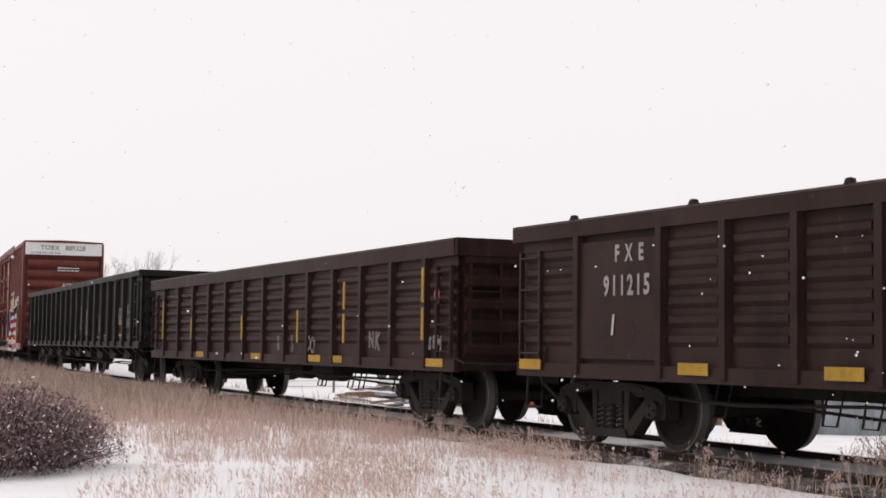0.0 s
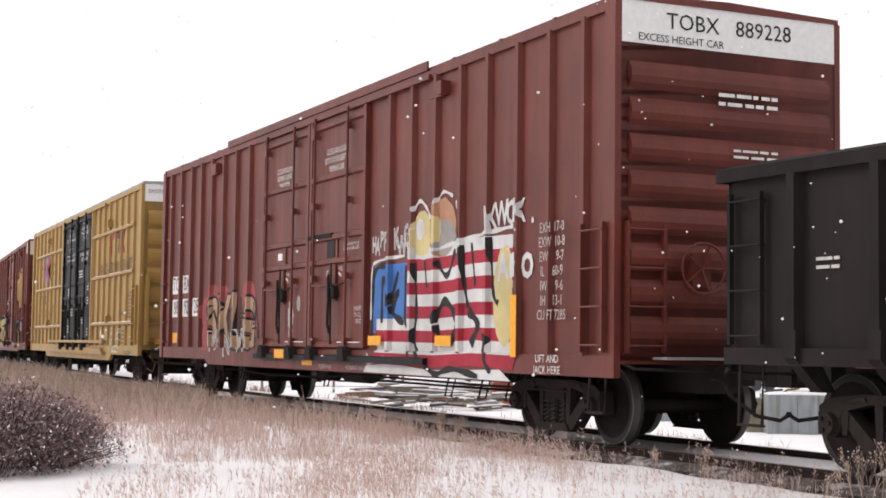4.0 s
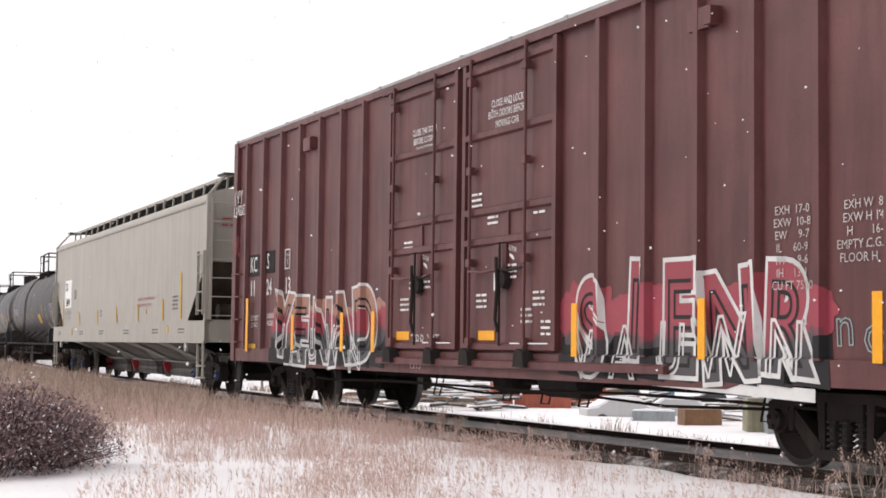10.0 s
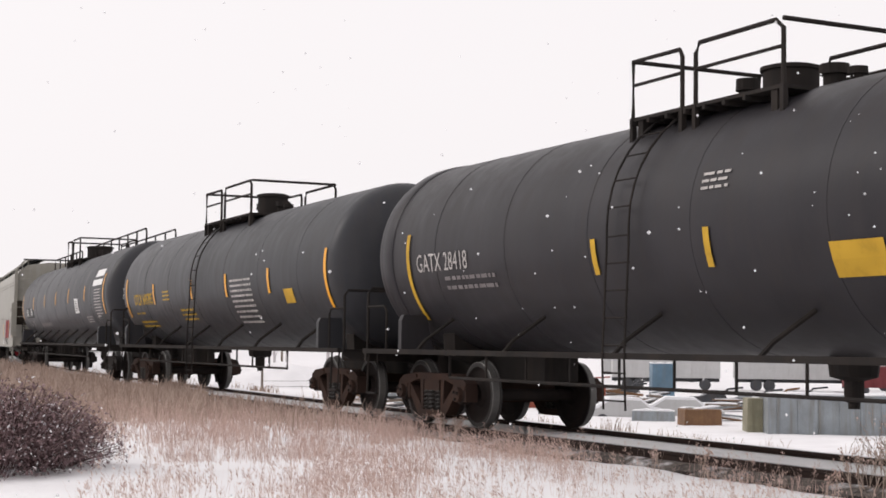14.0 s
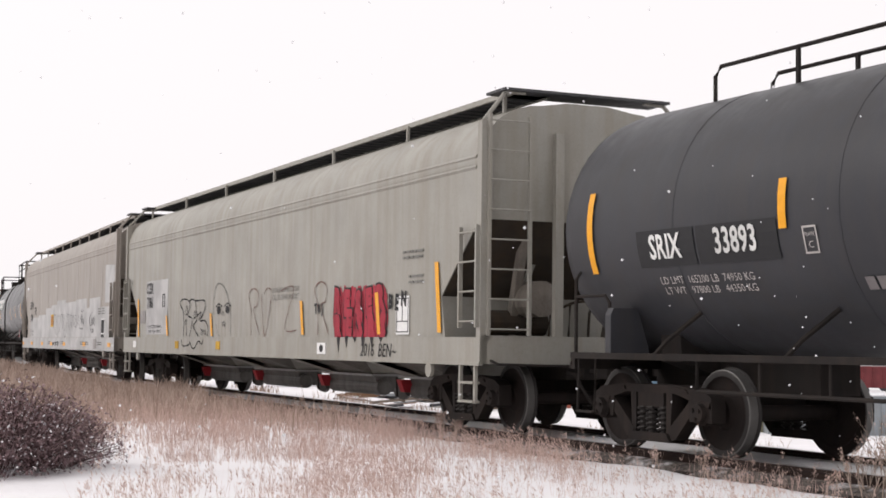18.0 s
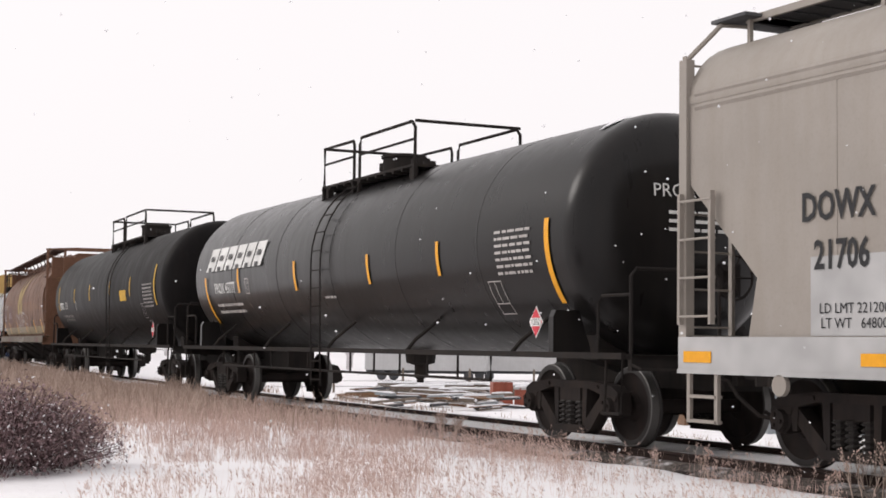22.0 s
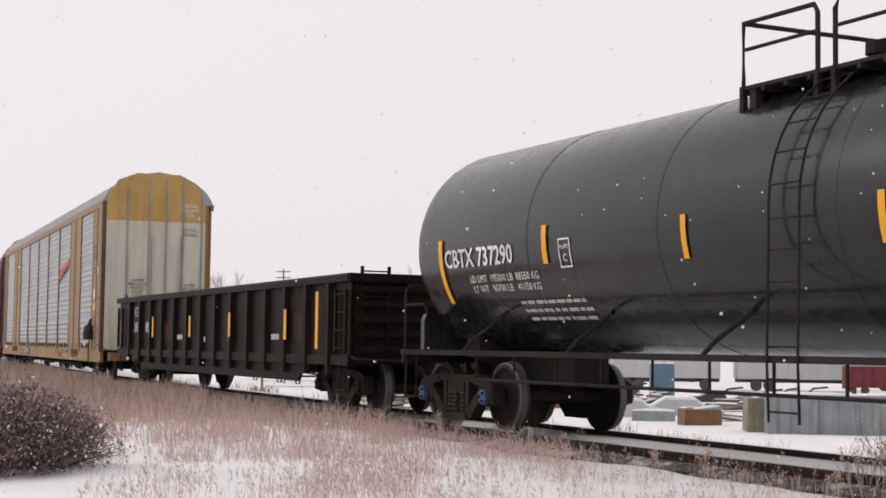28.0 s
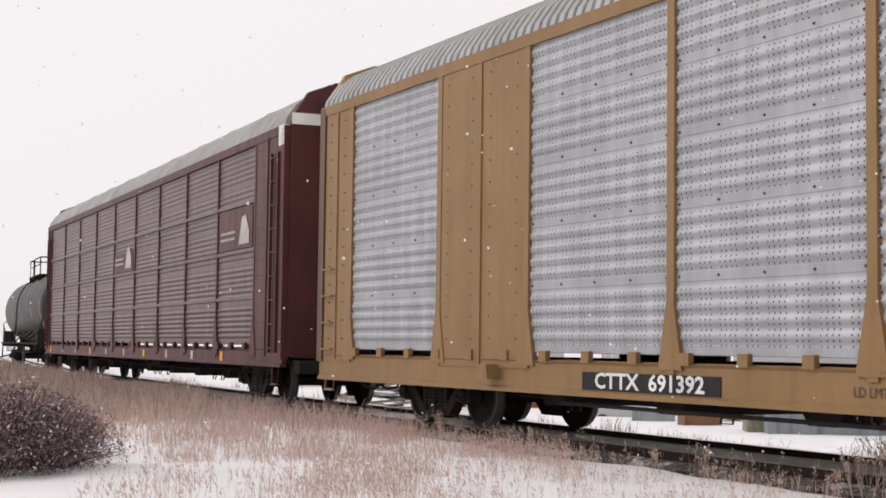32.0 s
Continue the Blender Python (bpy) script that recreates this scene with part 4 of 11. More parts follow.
def blob(car, x, z, rx, rz, mat, y=-1.606, seed=0, n=48, rough=0.12, name="graffiti", squash=1.0):
    """An uneven painted patch."""
    g = Geo()
    vs = [(x, y, z)]
    for i in range(n):
        a = i * math.tau / n
        k = 1 + rough * noise.noise((3 * math.cos(a) + seed, 3 * math.sin(a), seed * 1.7)) * 2
        vs.append((x + rx * k * math.cos(a), y, z + rz * k * math.sin(a)))
    fs = [(0, 1 + (i + 1) % n, 1 + i) for i in range(n)]
    g.add(*(drape(car, vs, fs) if y <= -1.604 and name == "graffiti" else (vs, fs)))
    return place(name, g.mesh(name, mat), car)


def poly(car, pts, mat, y=-1.606, name="emblem", wrap=None, label=""):
    g = Geo()
    if wrap:
        o = [(x, *on_barrel(wrap, height_angle(wrap, z), 0.008)) for x, z in pts]
        g.add(o, [tuple(range(len(o)))])
    else:
        if name == "graffiti" and car.name in RIBS:
            g.add(*drape(car, [(x, y, z) for x, z in pts], [tuple(range(len(pts)))]))
        else:
            g.prism(pts, y - 0.003, y, "y")
    return place(name, g.mesh(name, mat), car, label=label)


def smooth_line(pts, n=6):
    """A curve that glides through the given points."""
    out = []
    for i in range(len(pts) - 1):
        p0, p1, p2, p3 = pts[max(i - 1, 0)], pts[i], pts[i + 1], pts[min(i + 2, len(pts) - 1)]
        for k in range(n):
            t = k / n
            out.append(tuple(0.5 * (2 * b + (c - a) * t + (2 * a - 5 * b + 4 * c - d) * t * t + (3 * b - a - 3 * c + d) * t ** 3) for a, b, c, d in zip(p0, p1, p2, p3)))
    return out + [pts[-1]]


def stroke(car, pts, mat, w=0.03, y=-1.572, wrap=None, name="graffiti", n=6, sharp=False):
    """One sprayed line of the can, a flat ribbon that lies on the side."""
    line = list(pts) if sharp else smooth_line(pts, n)
    vs = []
    for i, (x, z) in enumerate(line):
        a, b = line[max(i - 1, 0)], line[min(i + 1, len(line) - 1)]
        l = math.hypot(b[0] - a[0], b[1] - a[1]) or 1.0
        k = w / 2 * (0.85 + 0.25 * math.sin(i * 1.3))
        nx, nz = -(b[1] - a[1]) / l * k, (b[0] - a[0]) / l * k
        vs += [(x + nx, z + nz), (x - nx, z - nz)]
    fs = [(2 * i, 2 * i + 1, 2 * i + 3, 2 * i + 2) for i in range(len(line) - 1)]
    g = Geo()
    if wrap:
        g.add([(x, *on_barrel(wrap, height_angle(wrap, z), 0.006)) for x, z in vs], fs)
    else:
        flat = [(x, y, z) for x, z in vs]
        g.add(*(drape(car, flat, fs) if y <= -1.604 else (flat, fs)))
    return place(name, g.mesh(name, mat), car)


def plate_box(car, x, z, mat, s=0.36, y=-1.605, wrap=None, letter="F"):
    """The small outlined clearance box with its letter."""
    g = Geo()
    t = 0.018
    for a in ((x - s / 2, x + s / 2, z + s * 0.62, z + s * 0.62 + t), (x - s / 2, x + s / 2, z - s * 0.62, z - s * 0.62 + t), (x - s / 2, x - s / 2 + t, z - s * 0.62, z + s * 0.62), (x + s / 2 - t, x + s / 2, z - s * 0.62, z + s * 0.62)):
        patch(g, *a, y, wrap)
    place("plate_mark", g.mesh("plate_mark", mat), car)
    side_text(car, "PLATE", s * 0.26, x, z + s * 0.30, mat, y, wrap=wrap)
    side_text(car, letter, s * 0.5, x, z - s * 0.2, mat, y, wrap=wrap)


def chart_box(car, x, z, mat, s=0.5, y=-1.605, wrap=None, back=None):
    """A consolidated stencil: a frame with a few panes."""
    g = Geo()
    if back:
        decal(car, x - s * 0.55, x + s * 0.55, z - s * 0.65, z + s * 0.65, back, "stencil_ground", y, wrap, proud=0.004)
    for a in ((-0.5, 0.5, 0.545, 0.58), (-0.5, 0.5, -0.58, -0.545), (-0.5, -0.465, -0.58, 0.58), (0.465, 0.5, -0.58, 0.58), (-0.03, 0.005, -0.2, 0.55), (-0.465, 0.465, -0.225, -0.19)):
        patch(g, x + a[0] * s, x + a[1] * s, z + a[2] * s, z + a[3] * s, y, wrap, proud=0.008)
    tagged(place("stencil", g.mesh("stencil", mat), car), kind="stuff")


def door_marks(car, x, y, mat):
    """Stencils round the handle of one plug door whose lock stands at x."""
    side_text(car, "OPEN", 0.085, x - 0.18, 2.30, mat, y, turn=12)
    side_text(car, "CLOSE", 0.085, x + 0.12, 2.33, mat, y, turn=-12)
    poly(car, [(x - 0.24, 2.14), (x - 0.10, 2.22), (x - 0.13, 2.24), (x - 0.22, 2.20)], mat, y, "arrow")
    poly(car, [(x + 0.20, 2.17), (x + 0.06, 2.25), (x + 0.09, 2.27), (x + 0.18, 2.23)], mat, y, "arrow")
    decal(car, x - 0.26, x - 0.16, 1.82, 2.04, M["white_sharp"], "card", y - 0.04)


def red_boxcar():
    u, h = 54.38, 9.72
    car = boxcar(u, h, "rust-red steel boxcar with graffiti over its lower side", M["rust_red"], [-9.02, -8.2, -7.38, -6.62, -5.84, -5.04, -4.2, -3.35, 3.42, 4.22, 5.01, 5.81, 6.6, 7.42, 8.22, 9.02], [(-2.43, 0.03), (0.08, 2.55)], white=4.45, seed=3, ends=8, tc=7.5, track=M["black_door"])
    decal(car, 0.84, 1.18, 2.50, 2.78, M["black_door"], "vent_plate", -1.567)
    hooks(car, [(-5.5, 4.6), (5.2, 4.6)], M["rust_red"])
    side_text(car, "CLOSE THIS DOOR\nBEFORE CLOSING\nMAIN DOOR", 0.125, -1.35, 4.02, M["white"], -1.57, narrow=0.75)
    side_text(car, "CLOSE AND LOCK\nBOTH DOORS BEFORE\nMOVING CAR", 0.14, 1.2, 4.08, M["white"], -1.57, narrow=0.75)
    for x, w in ((-8.62, "TO"), (-7.78, "BX")):
        decal(car, x - 0.30, x + 0.30, 2.18, 2.56, M["white"], "number_panel", -1.532)
        side_text(car, w, 0.42, x, 2.37, M["ink"], -1.54, narrow=0.85)
    for x, w in ((-8.62, "88"), (-7.78, "92"), (-7.0, "28")):
        decal(car, x - 0.28, x + 0.28, 1.68, 2.06, M["white"], "number_panel", -1.532)
        side_text(car, w, 0.42, x, 1.87, M["ink"], -1.54, narrow=0.85)
    decal(car, -8.85, -8.35, 1.12, 1.34, M["amber"], "reflector", -1.532)
    for x in (-1.25, 1.30):
        door_marks(car, x, -1.57, M["white"])
    side_text(car, "OPENING", 0.085, 1.62, 2.80, M["white"], -1.57)
    side_text(car, "MAIN  W 8-0  H 12-9\nTOTAL W 16-0 H 12-9", 0.07, 1.9, 2.65, M["white"], -1.57)
    side_text(car, "UNLATCH\nTO CLOSE\nDOOR", 0.10, 2.28, 1.58, M["white"], -1.57)
    side_text(car, "O", 0.22, 0.9, 2.23, M["white"], -1.57)
    side_text(car, "RELEASE ROD", 0.09, 0.85, 0.77, M["off_white"], -1.58)
    side_text(car, "RETAINING-VALVE", 0.09, 2.15, 0.77, M["off_white"], -1.58)
    decal(car, -1.62, -1.40, 2.58, 2.70, M["white_sharp"], "card", -1.567)
    part("latch_bar", Geo().prism([(-1.53, 2.83), (-1.63, 2.83), (-1.63, 2.90), (-1.53, 2.90)], 0.05, 1.15), M["frame_black"], car)
    blob(car, -0.5, 1.81, 0.10, 0.13, M["spray_grey"], -1.57, 5, name="scuff")
    blob(car, -0.9, 1.55, 0.13, 0.30, M["off_white"], -1.57, 7, rough=0.3, name="scuff")
    side_text(car, "EXH  17-0\nEXW  10-8\nEW     9-7\nIL     60-9\nIW     9-6\nIH    13-1\nCU FT 7285", 0.17, 8.35, 2.0, M["off_white"], -1.605, narrow=0.8)
    side_text(car, "LIFT AND\nJACK HERE", 0.13, 8.25, 0.92, M["white"], -1.605)
    for x in (3.0, 5.4):
        decal(car, x - 0.25, x + 0.25, 1.12, 1.26, M["amber"], "reflector", -1.61)
    for x in (-1.2, 0.0):
        decal(car, x - 0.25, x + 0.25, 0.78 + 0.1 * (x < -1), 0.93 + 0.1 * (x < -1), M["amber"], "reflector", -1.665 if x < -1 else -1.58)
    # sprayed tags: a fat word by the rear, a striped flag ahead of the doors
    for i, (x, z) in enumerate(((-6.2, 1.75), (-5.7, 2.0), (-5.0, 1.95), (-3.4, 2.0), (-3.2, 1.5), (-6.1, 1.25))):
        blob(car, x, z, 0.42, 0.30, M["pink"], -1.604 - 0.0004 * i, i, rough=0.07)
    word(car, "SXLG", -5.7, 1.5, 1.30, M["spray_tan"], M["spray_black"], 0.06, 0.05, -1.61, 4, 0.85, 0.05, pitch=0.80)
    word(car, "VYUHA", -5.95, 1.45, 1.0, M["spray_black"], None, 0, 0, -1.617, 14, 0.9, 0.2, lines=0.016, pitch=0.72)
    word(car, "MNW", -5.6, 1.12, 0.55, M["spray_white"], None, 0.0, 0.0, -1.619, 5, 1.2, 0.1, lines=0.012, pitch=0.9)
    part("roof_fascia", Geo().prism([(-1.60, 4.93), (-1.57, 4.93), (-1.57, 5.06), (-1.60, 5.06)], -4.75, 4.75), M["rust_red"], car)
    poly(car, [(2.7, 1.3), (4.0, 1.3), (4.1, 2.3), (2.8, 2.3)], M["spray_blue"], -1.61, "graffiti")
    z = 0.85
    for i in range(10):
        x0 = 2.9 if i < 4 else 4.05
        x0 += 0.04 * math.sin(i * 2.1)
        z1 = z + 0.165
        pts = [(x0, z), (5.0, z - 0.02), (6.2, z + 0.02), (7.35 + 0.1 * math.sin(i), z - 0.01), (7.35 + 0.1 * math.sin(i + 1), z1), (6.2, z1 + 0.02), (5.0, z1 - 0.02), (x0, z1)]
        poly(car, pts, M["spray_red"] if i % 2 == 0 else M["spray_white"], -1.612, "graffiti")
        z = z1
    blob(car, 4.52, 2.66, 0.30, 0.34, M["spray_cream"], -1.613, 9, rough=0.03)
    blob(car, 4.45, 2.74, 0.14, 0.15, M["spray_white"], -1.6145, 3, rough=0.05)
    blob(car, 5.20, 2.72, 0.42, 0.40, M["spray_skin"], -1.6135, 10, rough=0.03)
    blob(car, 5.26, 2.58, 0.33, 0.24, M["spray_grey"], -1.615, 12, rough=0.05)
    blob(car, 5.00, 2.70, 0.14, 0.20, M["spray_cream"], -1.6155, 14, rough=0.05)
    blob(car, 7.05, 1.75, 0.32, 0.62, M["spray_cream"], -1.616, 21, rough=0.05)
    K, P = M["spray_black"], M["spray_white"]
    # black bars, wedges and runs over the stripes
    for line, w in ((((2.72, 1.2), (2.76, 1.9), (2.86, 2.24), (3.3, 2.30)), 0.10), (((3.10, 1.45), (3.14, 2.10), (3.42, 1.80), (3.70, 2.18)), 0.10), (((3.36, 1.72), (3.70, 1.88), (3.52, 1.60), (3.92, 1.44)), 0.12), (((3.98, 2.26), (3.96, 1.50), (4.12, 1.30), (4.16, 0.95)), 0.08),
                    (((4.30, 2.28), (4.36, 1.60), (4.30, 1.20), (4.52, 0.92)), 0.10), (((4.62, 2.30), (4.70, 1.92)), 0.06), (((4.86, 2.32), (4.92, 1.70)), 0.06), (((5.05, 2.26), (5.36, 2.06), (5.62, 2.40)), 0.09), (((4.98, 1.44), (5.30, 1.72), (5.66, 1.46), (5.50, 1.14)), 0.13), (((5.06, 1.40), (5.22, 1.12)), 0.10),
                    (((5.84, 2.44), (5.92, 1.90), (6.02, 1.62)), 0.09), (((6.10, 2.46), (6.22, 1.90)), 0.06), (((6.02, 1.58), (6.30, 1.40), (6.10, 1.14)), 0.14), (((6.46, 1.30), (6.62, 1.22), (6.58, 0.95), (6.76, 0.80)), 0.09), (((6.66, 2.50), (6.74, 1.80), (6.88, 1.66)), 0.08), (((4.74, 0.86), (5.1, 0.74), (5.6, 0.82), (6.4, 0.74)), 0.09)):
        stroke(car, line, K, w, -1.6175)
    for line, w in ((((2.68, 1.5), (2.70, 2.2), (2.9, 2.36), (3.9, 2.40)), 0.05), (((4.1, 2.42), (4.6, 2.34), (5.0, 2.42), (5.7, 2.50), (6.6, 2.56), (7.3, 2.60)), 0.06), (((4.25, 3.02), (4.45, 3.14), (4.70, 3.0), (4.80, 2.86)), 0.06), (((5.02, 3.06), (5.22, 3.20), (5.52, 3.12)), 0.05), (((5.62, 3.05), (5.74, 2.70), (5.80, 2.40)), 0.05), (((4.14, 2.60), (4.22, 2.40)), 0.05), (((2.66, 1.0), (2.7, 0.85), (3.3, 0.95)), 0.05)):
        stroke(car, line, P, w, -1.619)
    word(car, "KWOK.", 6.7, 2.75, 0.4, M["spray_white"], None, 0.012, 0.0, -1.616, 2, 0.8)
    word(car, "HAPPY", 2.78, 2.62, 0.34, M["spray_white"], None, 0.0, 0.0, -1.616, 3, 0.7, 0.15, lines=0.012, pitch=0.14)
    word(car, "KWOK", 3.62, 2.60, 0.42, M["spray_white"], None, 0.0, 0.0, -1.616, 5, 0.7, 0.2, lines=0.012, pitch=0.19)
    word(car, "ANO", 7.0, 2.1, 0.42, M["spray_white"], None, 0.0, 0.0, -1.618, 6, 0.9, lines=0.02)
    poly(car, [(2.5, 0.72), (7.3, 0.70), (7.0, 0.84), (4.9, 0.79), (3.6, 0.86), (2.6, 0.82)], M["spray_white"], -1.60, "graffiti")
    decal(car, 7.35, 7.5, 1.0, 1.75, M["amber"], "reflector", -1.612)
    side_text(car, "TOBX   889228", 0.26, -0.1, 4.72, M["ink"], end=h + 0.018)
    side_text(car, "EXCESS HEIGHT CAR", 0.12, -0.75, 4.52, M["ink"], end=h + 0.018)
    bars(car, 0.1, 3.9, 0.8, 0.2, 2, M["white"], end=h + 0.08)
    bars(car, 0.2, 3.3, 0.6, 0.14, 2, M["white"], end=h + 0.08)
    return car


def yellow_boxcar():
    u, h = 32.64, 9.84
    Y = M["yellow"]
    car = boxcar(u, h, "mustard-yellow high boxcar with black plug doors", Y, [-8.85, -7.97, -7.07, -6.15, -5.25, -4.37, -3.5, 3.05, 3.87, 4.70, 5.52, 6.35, 7.17, 8.02, 8.85], [(-2.40, 0.05), (0.25, 2.65)], M["black_door"], white=4.5, mid=0.64, mid_x=5.9, tc=(7.19, 7.45), roof=M["roof_dull"], seed=4, rib=(0.11, 0.06), ends=7, trim=None, deep=0.035)
    for z in (4.02, 2.87, 1.60):
        for x0, x1 in ((-8.95, -2.72), (2.95, 8.92)):
            g = Geo().prism([(-1.53, z - 0.06), (-1.605, z - 0.03), (-1.605, z + 0.03), (-1.53, z + 0.06)], x0, x1)
            part("side_rail", g, Y, car)
    for x in (-2.6, 2.85):
        part("door_post", Geo().box(x - 0.08, x + 0.08, -1.61, -1.52, 1.0, 4.84), Y, car)
    hooks(car, [(-5.75, 4.45), (-5.75, 1.72), (5.55, 4.25), (5.55, 1.72)], Y)
    for z in (1.12, 0.82):
        part("door_rail", Geo().prism([(-1.53, z - 0.03), (-1.68, z - 0.03), (-1.68, z + 0.05), (-1.53, z + 0.05)], -5.1, 5.3), Y, car)
    for i, (x, txt) in enumerate(((-1.15, "IMPORTANT\nCLOSE THIS DOOR\nBEFORE CLOSING MAIN DOOR\n\nIMPORTANTE\nCIERRE ESTA PUERTA ANTES DE\nCERRAR LA PUERTA PRINCIPAL"), (1.4, "IMPORTANT\nCLOSE AND LOCK\nBOTH DOORS BEFORE\nMOVING CAR\n\nCIERRE Y PONGA EL SEGURO\nEN AMBAS PUERTAS ANTES\nDE MOVER EL CARRO"))):
        side_text(car, txt, 0.145, x, 4.05, M["white"], -1.572, narrow=0.8, lead=1.05)
    for x, z in ((-1.35, 2.62), (-1.7, 2.1), (-1.2, 2.1), (-1.85, 1.35), (-0.7, 2.0), (-1.3, 1.5), (0.7, 3.1), (1.05, 3.1), (1.2, 2.2), (1.5, 2.2), (1.3, 1.75), (2.2, 2.7), (2.2, 2.3), (2.3, 1.4), (0.7, 1.4)):
        bars(car, x, z, 0.3, 0.25, 3, M["white"], -1.572)
    side_text(car, "0", 0.3, 1.45, 2.05, M["white"], -1.574, bold=0.01)
    decal(car, 0.62, 0.76, 1.45, 2.0, M["amber"], "reflector", -1.575)
    # emblem of crossed arrows, road lettering, number
    for k in (1, -1):
        a, b = -6.1, 3.50
        poly(car, [(a + k * 0.080, b + 0.096), (a + k * 0.496, b + 0.400), (a + k * 0.576, b + 0.272), (a + k * 0.144, b - 0.016)], M["logo_scarlet"], -1.607)
        poly(car, [(a + k * 0.064, b + 0.160), (a + k * 0.400, b + 0.496), (a + k * 0.496, b + 0.416), (a + k * 0.096, b + 0.080)], M["logo_blue"], -1.609)
        poly(car, [(a + k * 0.080, b - 0.080), (a + k * 0.496, b - 0.384), (a + k * 0.576, b - 0.240), (a + k * 0.144, b + 0.032)], M["logo_scarlet"], -1.607)
        poly(car, [(a + k * 0.064, b - 0.160), (a + k * 0.400, b - 0.496), (a + k * 0.496, b - 0.416), (a + k * 0.096, b - 0.064)], M["logo_blue"], -1.609)
    poly(car, [(-6.22, 3.3), (-6.1, 3.22), (-5.98, 3.3), (-5.98, 3.66), (-6.1, 3.74), (-6.22, 3.66)], M["logo_blue"], -1.612)
    side_text(car, "next\nload", 0.24, -7.6, 3.52, M["brown_ink"], -1.542, shear=0.25, narrow=0.8)
    side_text(car, "any\nroad", 0.27, -4.95, 3.52, M["brown_ink"], -1.542, shear=0.25, narrow=0.85)
    for x, w in ((-7.5, "TB"), (-6.6, "OX")):
        side_text(car, w, 0.42, x, 2.5, M["brown_ink"], -1.542, shear=0.12, bold=0.008)
    for x, w in ((-8.35, "6"), (-7.5, "75"), (-6.6, "01"), (-5.7, "4")):
        side_text(car, w, 0.42, x, 2.02, M["brown_ink"], -1.542, shear=0.12, bold=0.008)
    plate_box(car, -4.8, 2.12, M["brown_ink"], 0.26, -1.542)
    side_text(car, "LD LMT   204800\nLT WT     81200", 0.15, -4.85, 1.27, M["brown_ink"], -1.542)
    bars(car, -7.55, 1.3, 0.6, 0.3, 4, M["grey_ink"], -1.54)
    side_text(car, "RAILCAR POOLING EXPERTS", 0.42, 6.35, 3.06, M["brown_ink"], -1.545, shear=0.12, narrow=0.86)
    R = M["logo_red"]
    poly(car, [(5.2, 3.98), (6.75, 3.98), (6.62, 3.82), (5.2, 3.82)], R, -1.545)
    for a in (5.45, 6.10):
        poly(car, [(a, 3.80), (a + 0.24, 3.80), (a + 0.24, 3.38), (a, 3.38)], R, -1.545)
    poly(car, [(7.12, 3.78), (7.32, 4.0), (7.52, 4.0), (7.24, 3.70), (7.52, 3.40), (7.30, 3.40), (7.12, 3.62), (7.02, 3.70)], R, -1.545)
    poly(car, [(6.62, 3.98), (6.72, 3.98), (6.92, 3.71), (6.72, 3.42), (6.62, 3.42), (6.8, 3.71)], M["brown_ink"], -1.549)
    side_text(car, "XJH61", 0.17, 7.85, 1.84, M["ink"], -1.607)
    bars(car, 8.3, 2.05, 0.4, 0.7, 8, M["faint_ink"], -1.535)
    bars(car, 7.6, 1.25, 0.45, 0.4, 4, M["faint_ink"], -1.535)
    decal(car, 8.41, 8.66, 1.21, 1.29, M["grey_ink"], "stencil_ground", -1.535)
    decal(car, 8.48, 8.59, 1.24, 1.27, M["white_sharp"], "card", -1.541)
    decal(car, 4.25, 4.5, 1.28, 1.42, M["white_sharp"], "card", -1.535)
    for x in (3.55, 6.9):
        decal(car, x, x + 0.14, 0.98, 1.45, M["dull_yellow"], "reflector", -1.537)
    for x in (-6.6, -3.1):
        decal(car, x, x + 0.12, 1.05, 1.5, M["amber"], "reflector", -1.537)
    for line in (((5.99, 1.48), (5.96, 1.36), (6.06, 1.29), (5.87, 1.34), (5.75, 1.22), (5.84, 1.13)),
                 ((6.24, 1.46), (6.18, 1.37), (6.30, 1.41), (6.24, 1.27), (6.12, 1.19)),
                 ((6.38, 1.36), (6.15, 1.27), (6.09, 1.13), (6.25, 1.19), (6.37, 1.18)),
                 ((5.59, 1.17), (5.72, 1.10), (5.82, 0.98)),
                 ((5.90, 1.20), (5.85, 0.93), (5.66, 0.68)),
                 ((6.18, 1.22), (6.25, 1.00), (6.24, 0.84)),
                 ((5.68, 1.06), (5.88, 1.09), (6.00, 1.22), (6.10, 1.06)),
                 ((6.49, 1.12), (6.60, 1.25), (6.72, 1.37), (6.89, 1.45)),
                 ((6.72, 1.22), (6.81, 1.39), (6.92, 1.43), (6.87, 1.14)),
                 ((6.89, 1.29), (7.03, 1.49), (7.06, 1.38), (6.98, 1.12)),
                 ((7.04, 1.22), (7.20, 1.44), (7.26, 1.43), (7.15, 1.28), (7.25, 1.14)),
                 ((6.56, 1.18), (6.81, 1.24), (7.12, 1.24)),
                 ((6.28, 0.87), (6.61, 0.90), (6.87, 0.88), (7.02, 0.84)),
                 ((6.47, 0.81), (6.67, 0.86), (6.85, 0.87)),
                 ((6.34, 0.90), (6.58, 1.00), (6.87, 1.03), (7.07, 0.99), (7.21, 0.95))):
        stroke(car, line, M["spray_white"], 0.032, -1.615)
    side_text(car, "EXCESS HEIGHT CAR", 0.125, -0.85, 4.74, M["ink"], end=h + 0.018)
    side_text(car, "TBOX 675014", 0.20, 0.7, 4.72, M["ink"], end=h + 0.018)
    for a, b, c, d in ((8.14, 8.95, 0.89, 0.90), (8.14, 8.95, 0.84, 0.85), (8.14, 8.16, 0.84, 0.90), (8.93, 8.95, 0.84, 0.90)):
        decal(car, a, b, c, d, M["ink"], "stencil_line", -1.606)
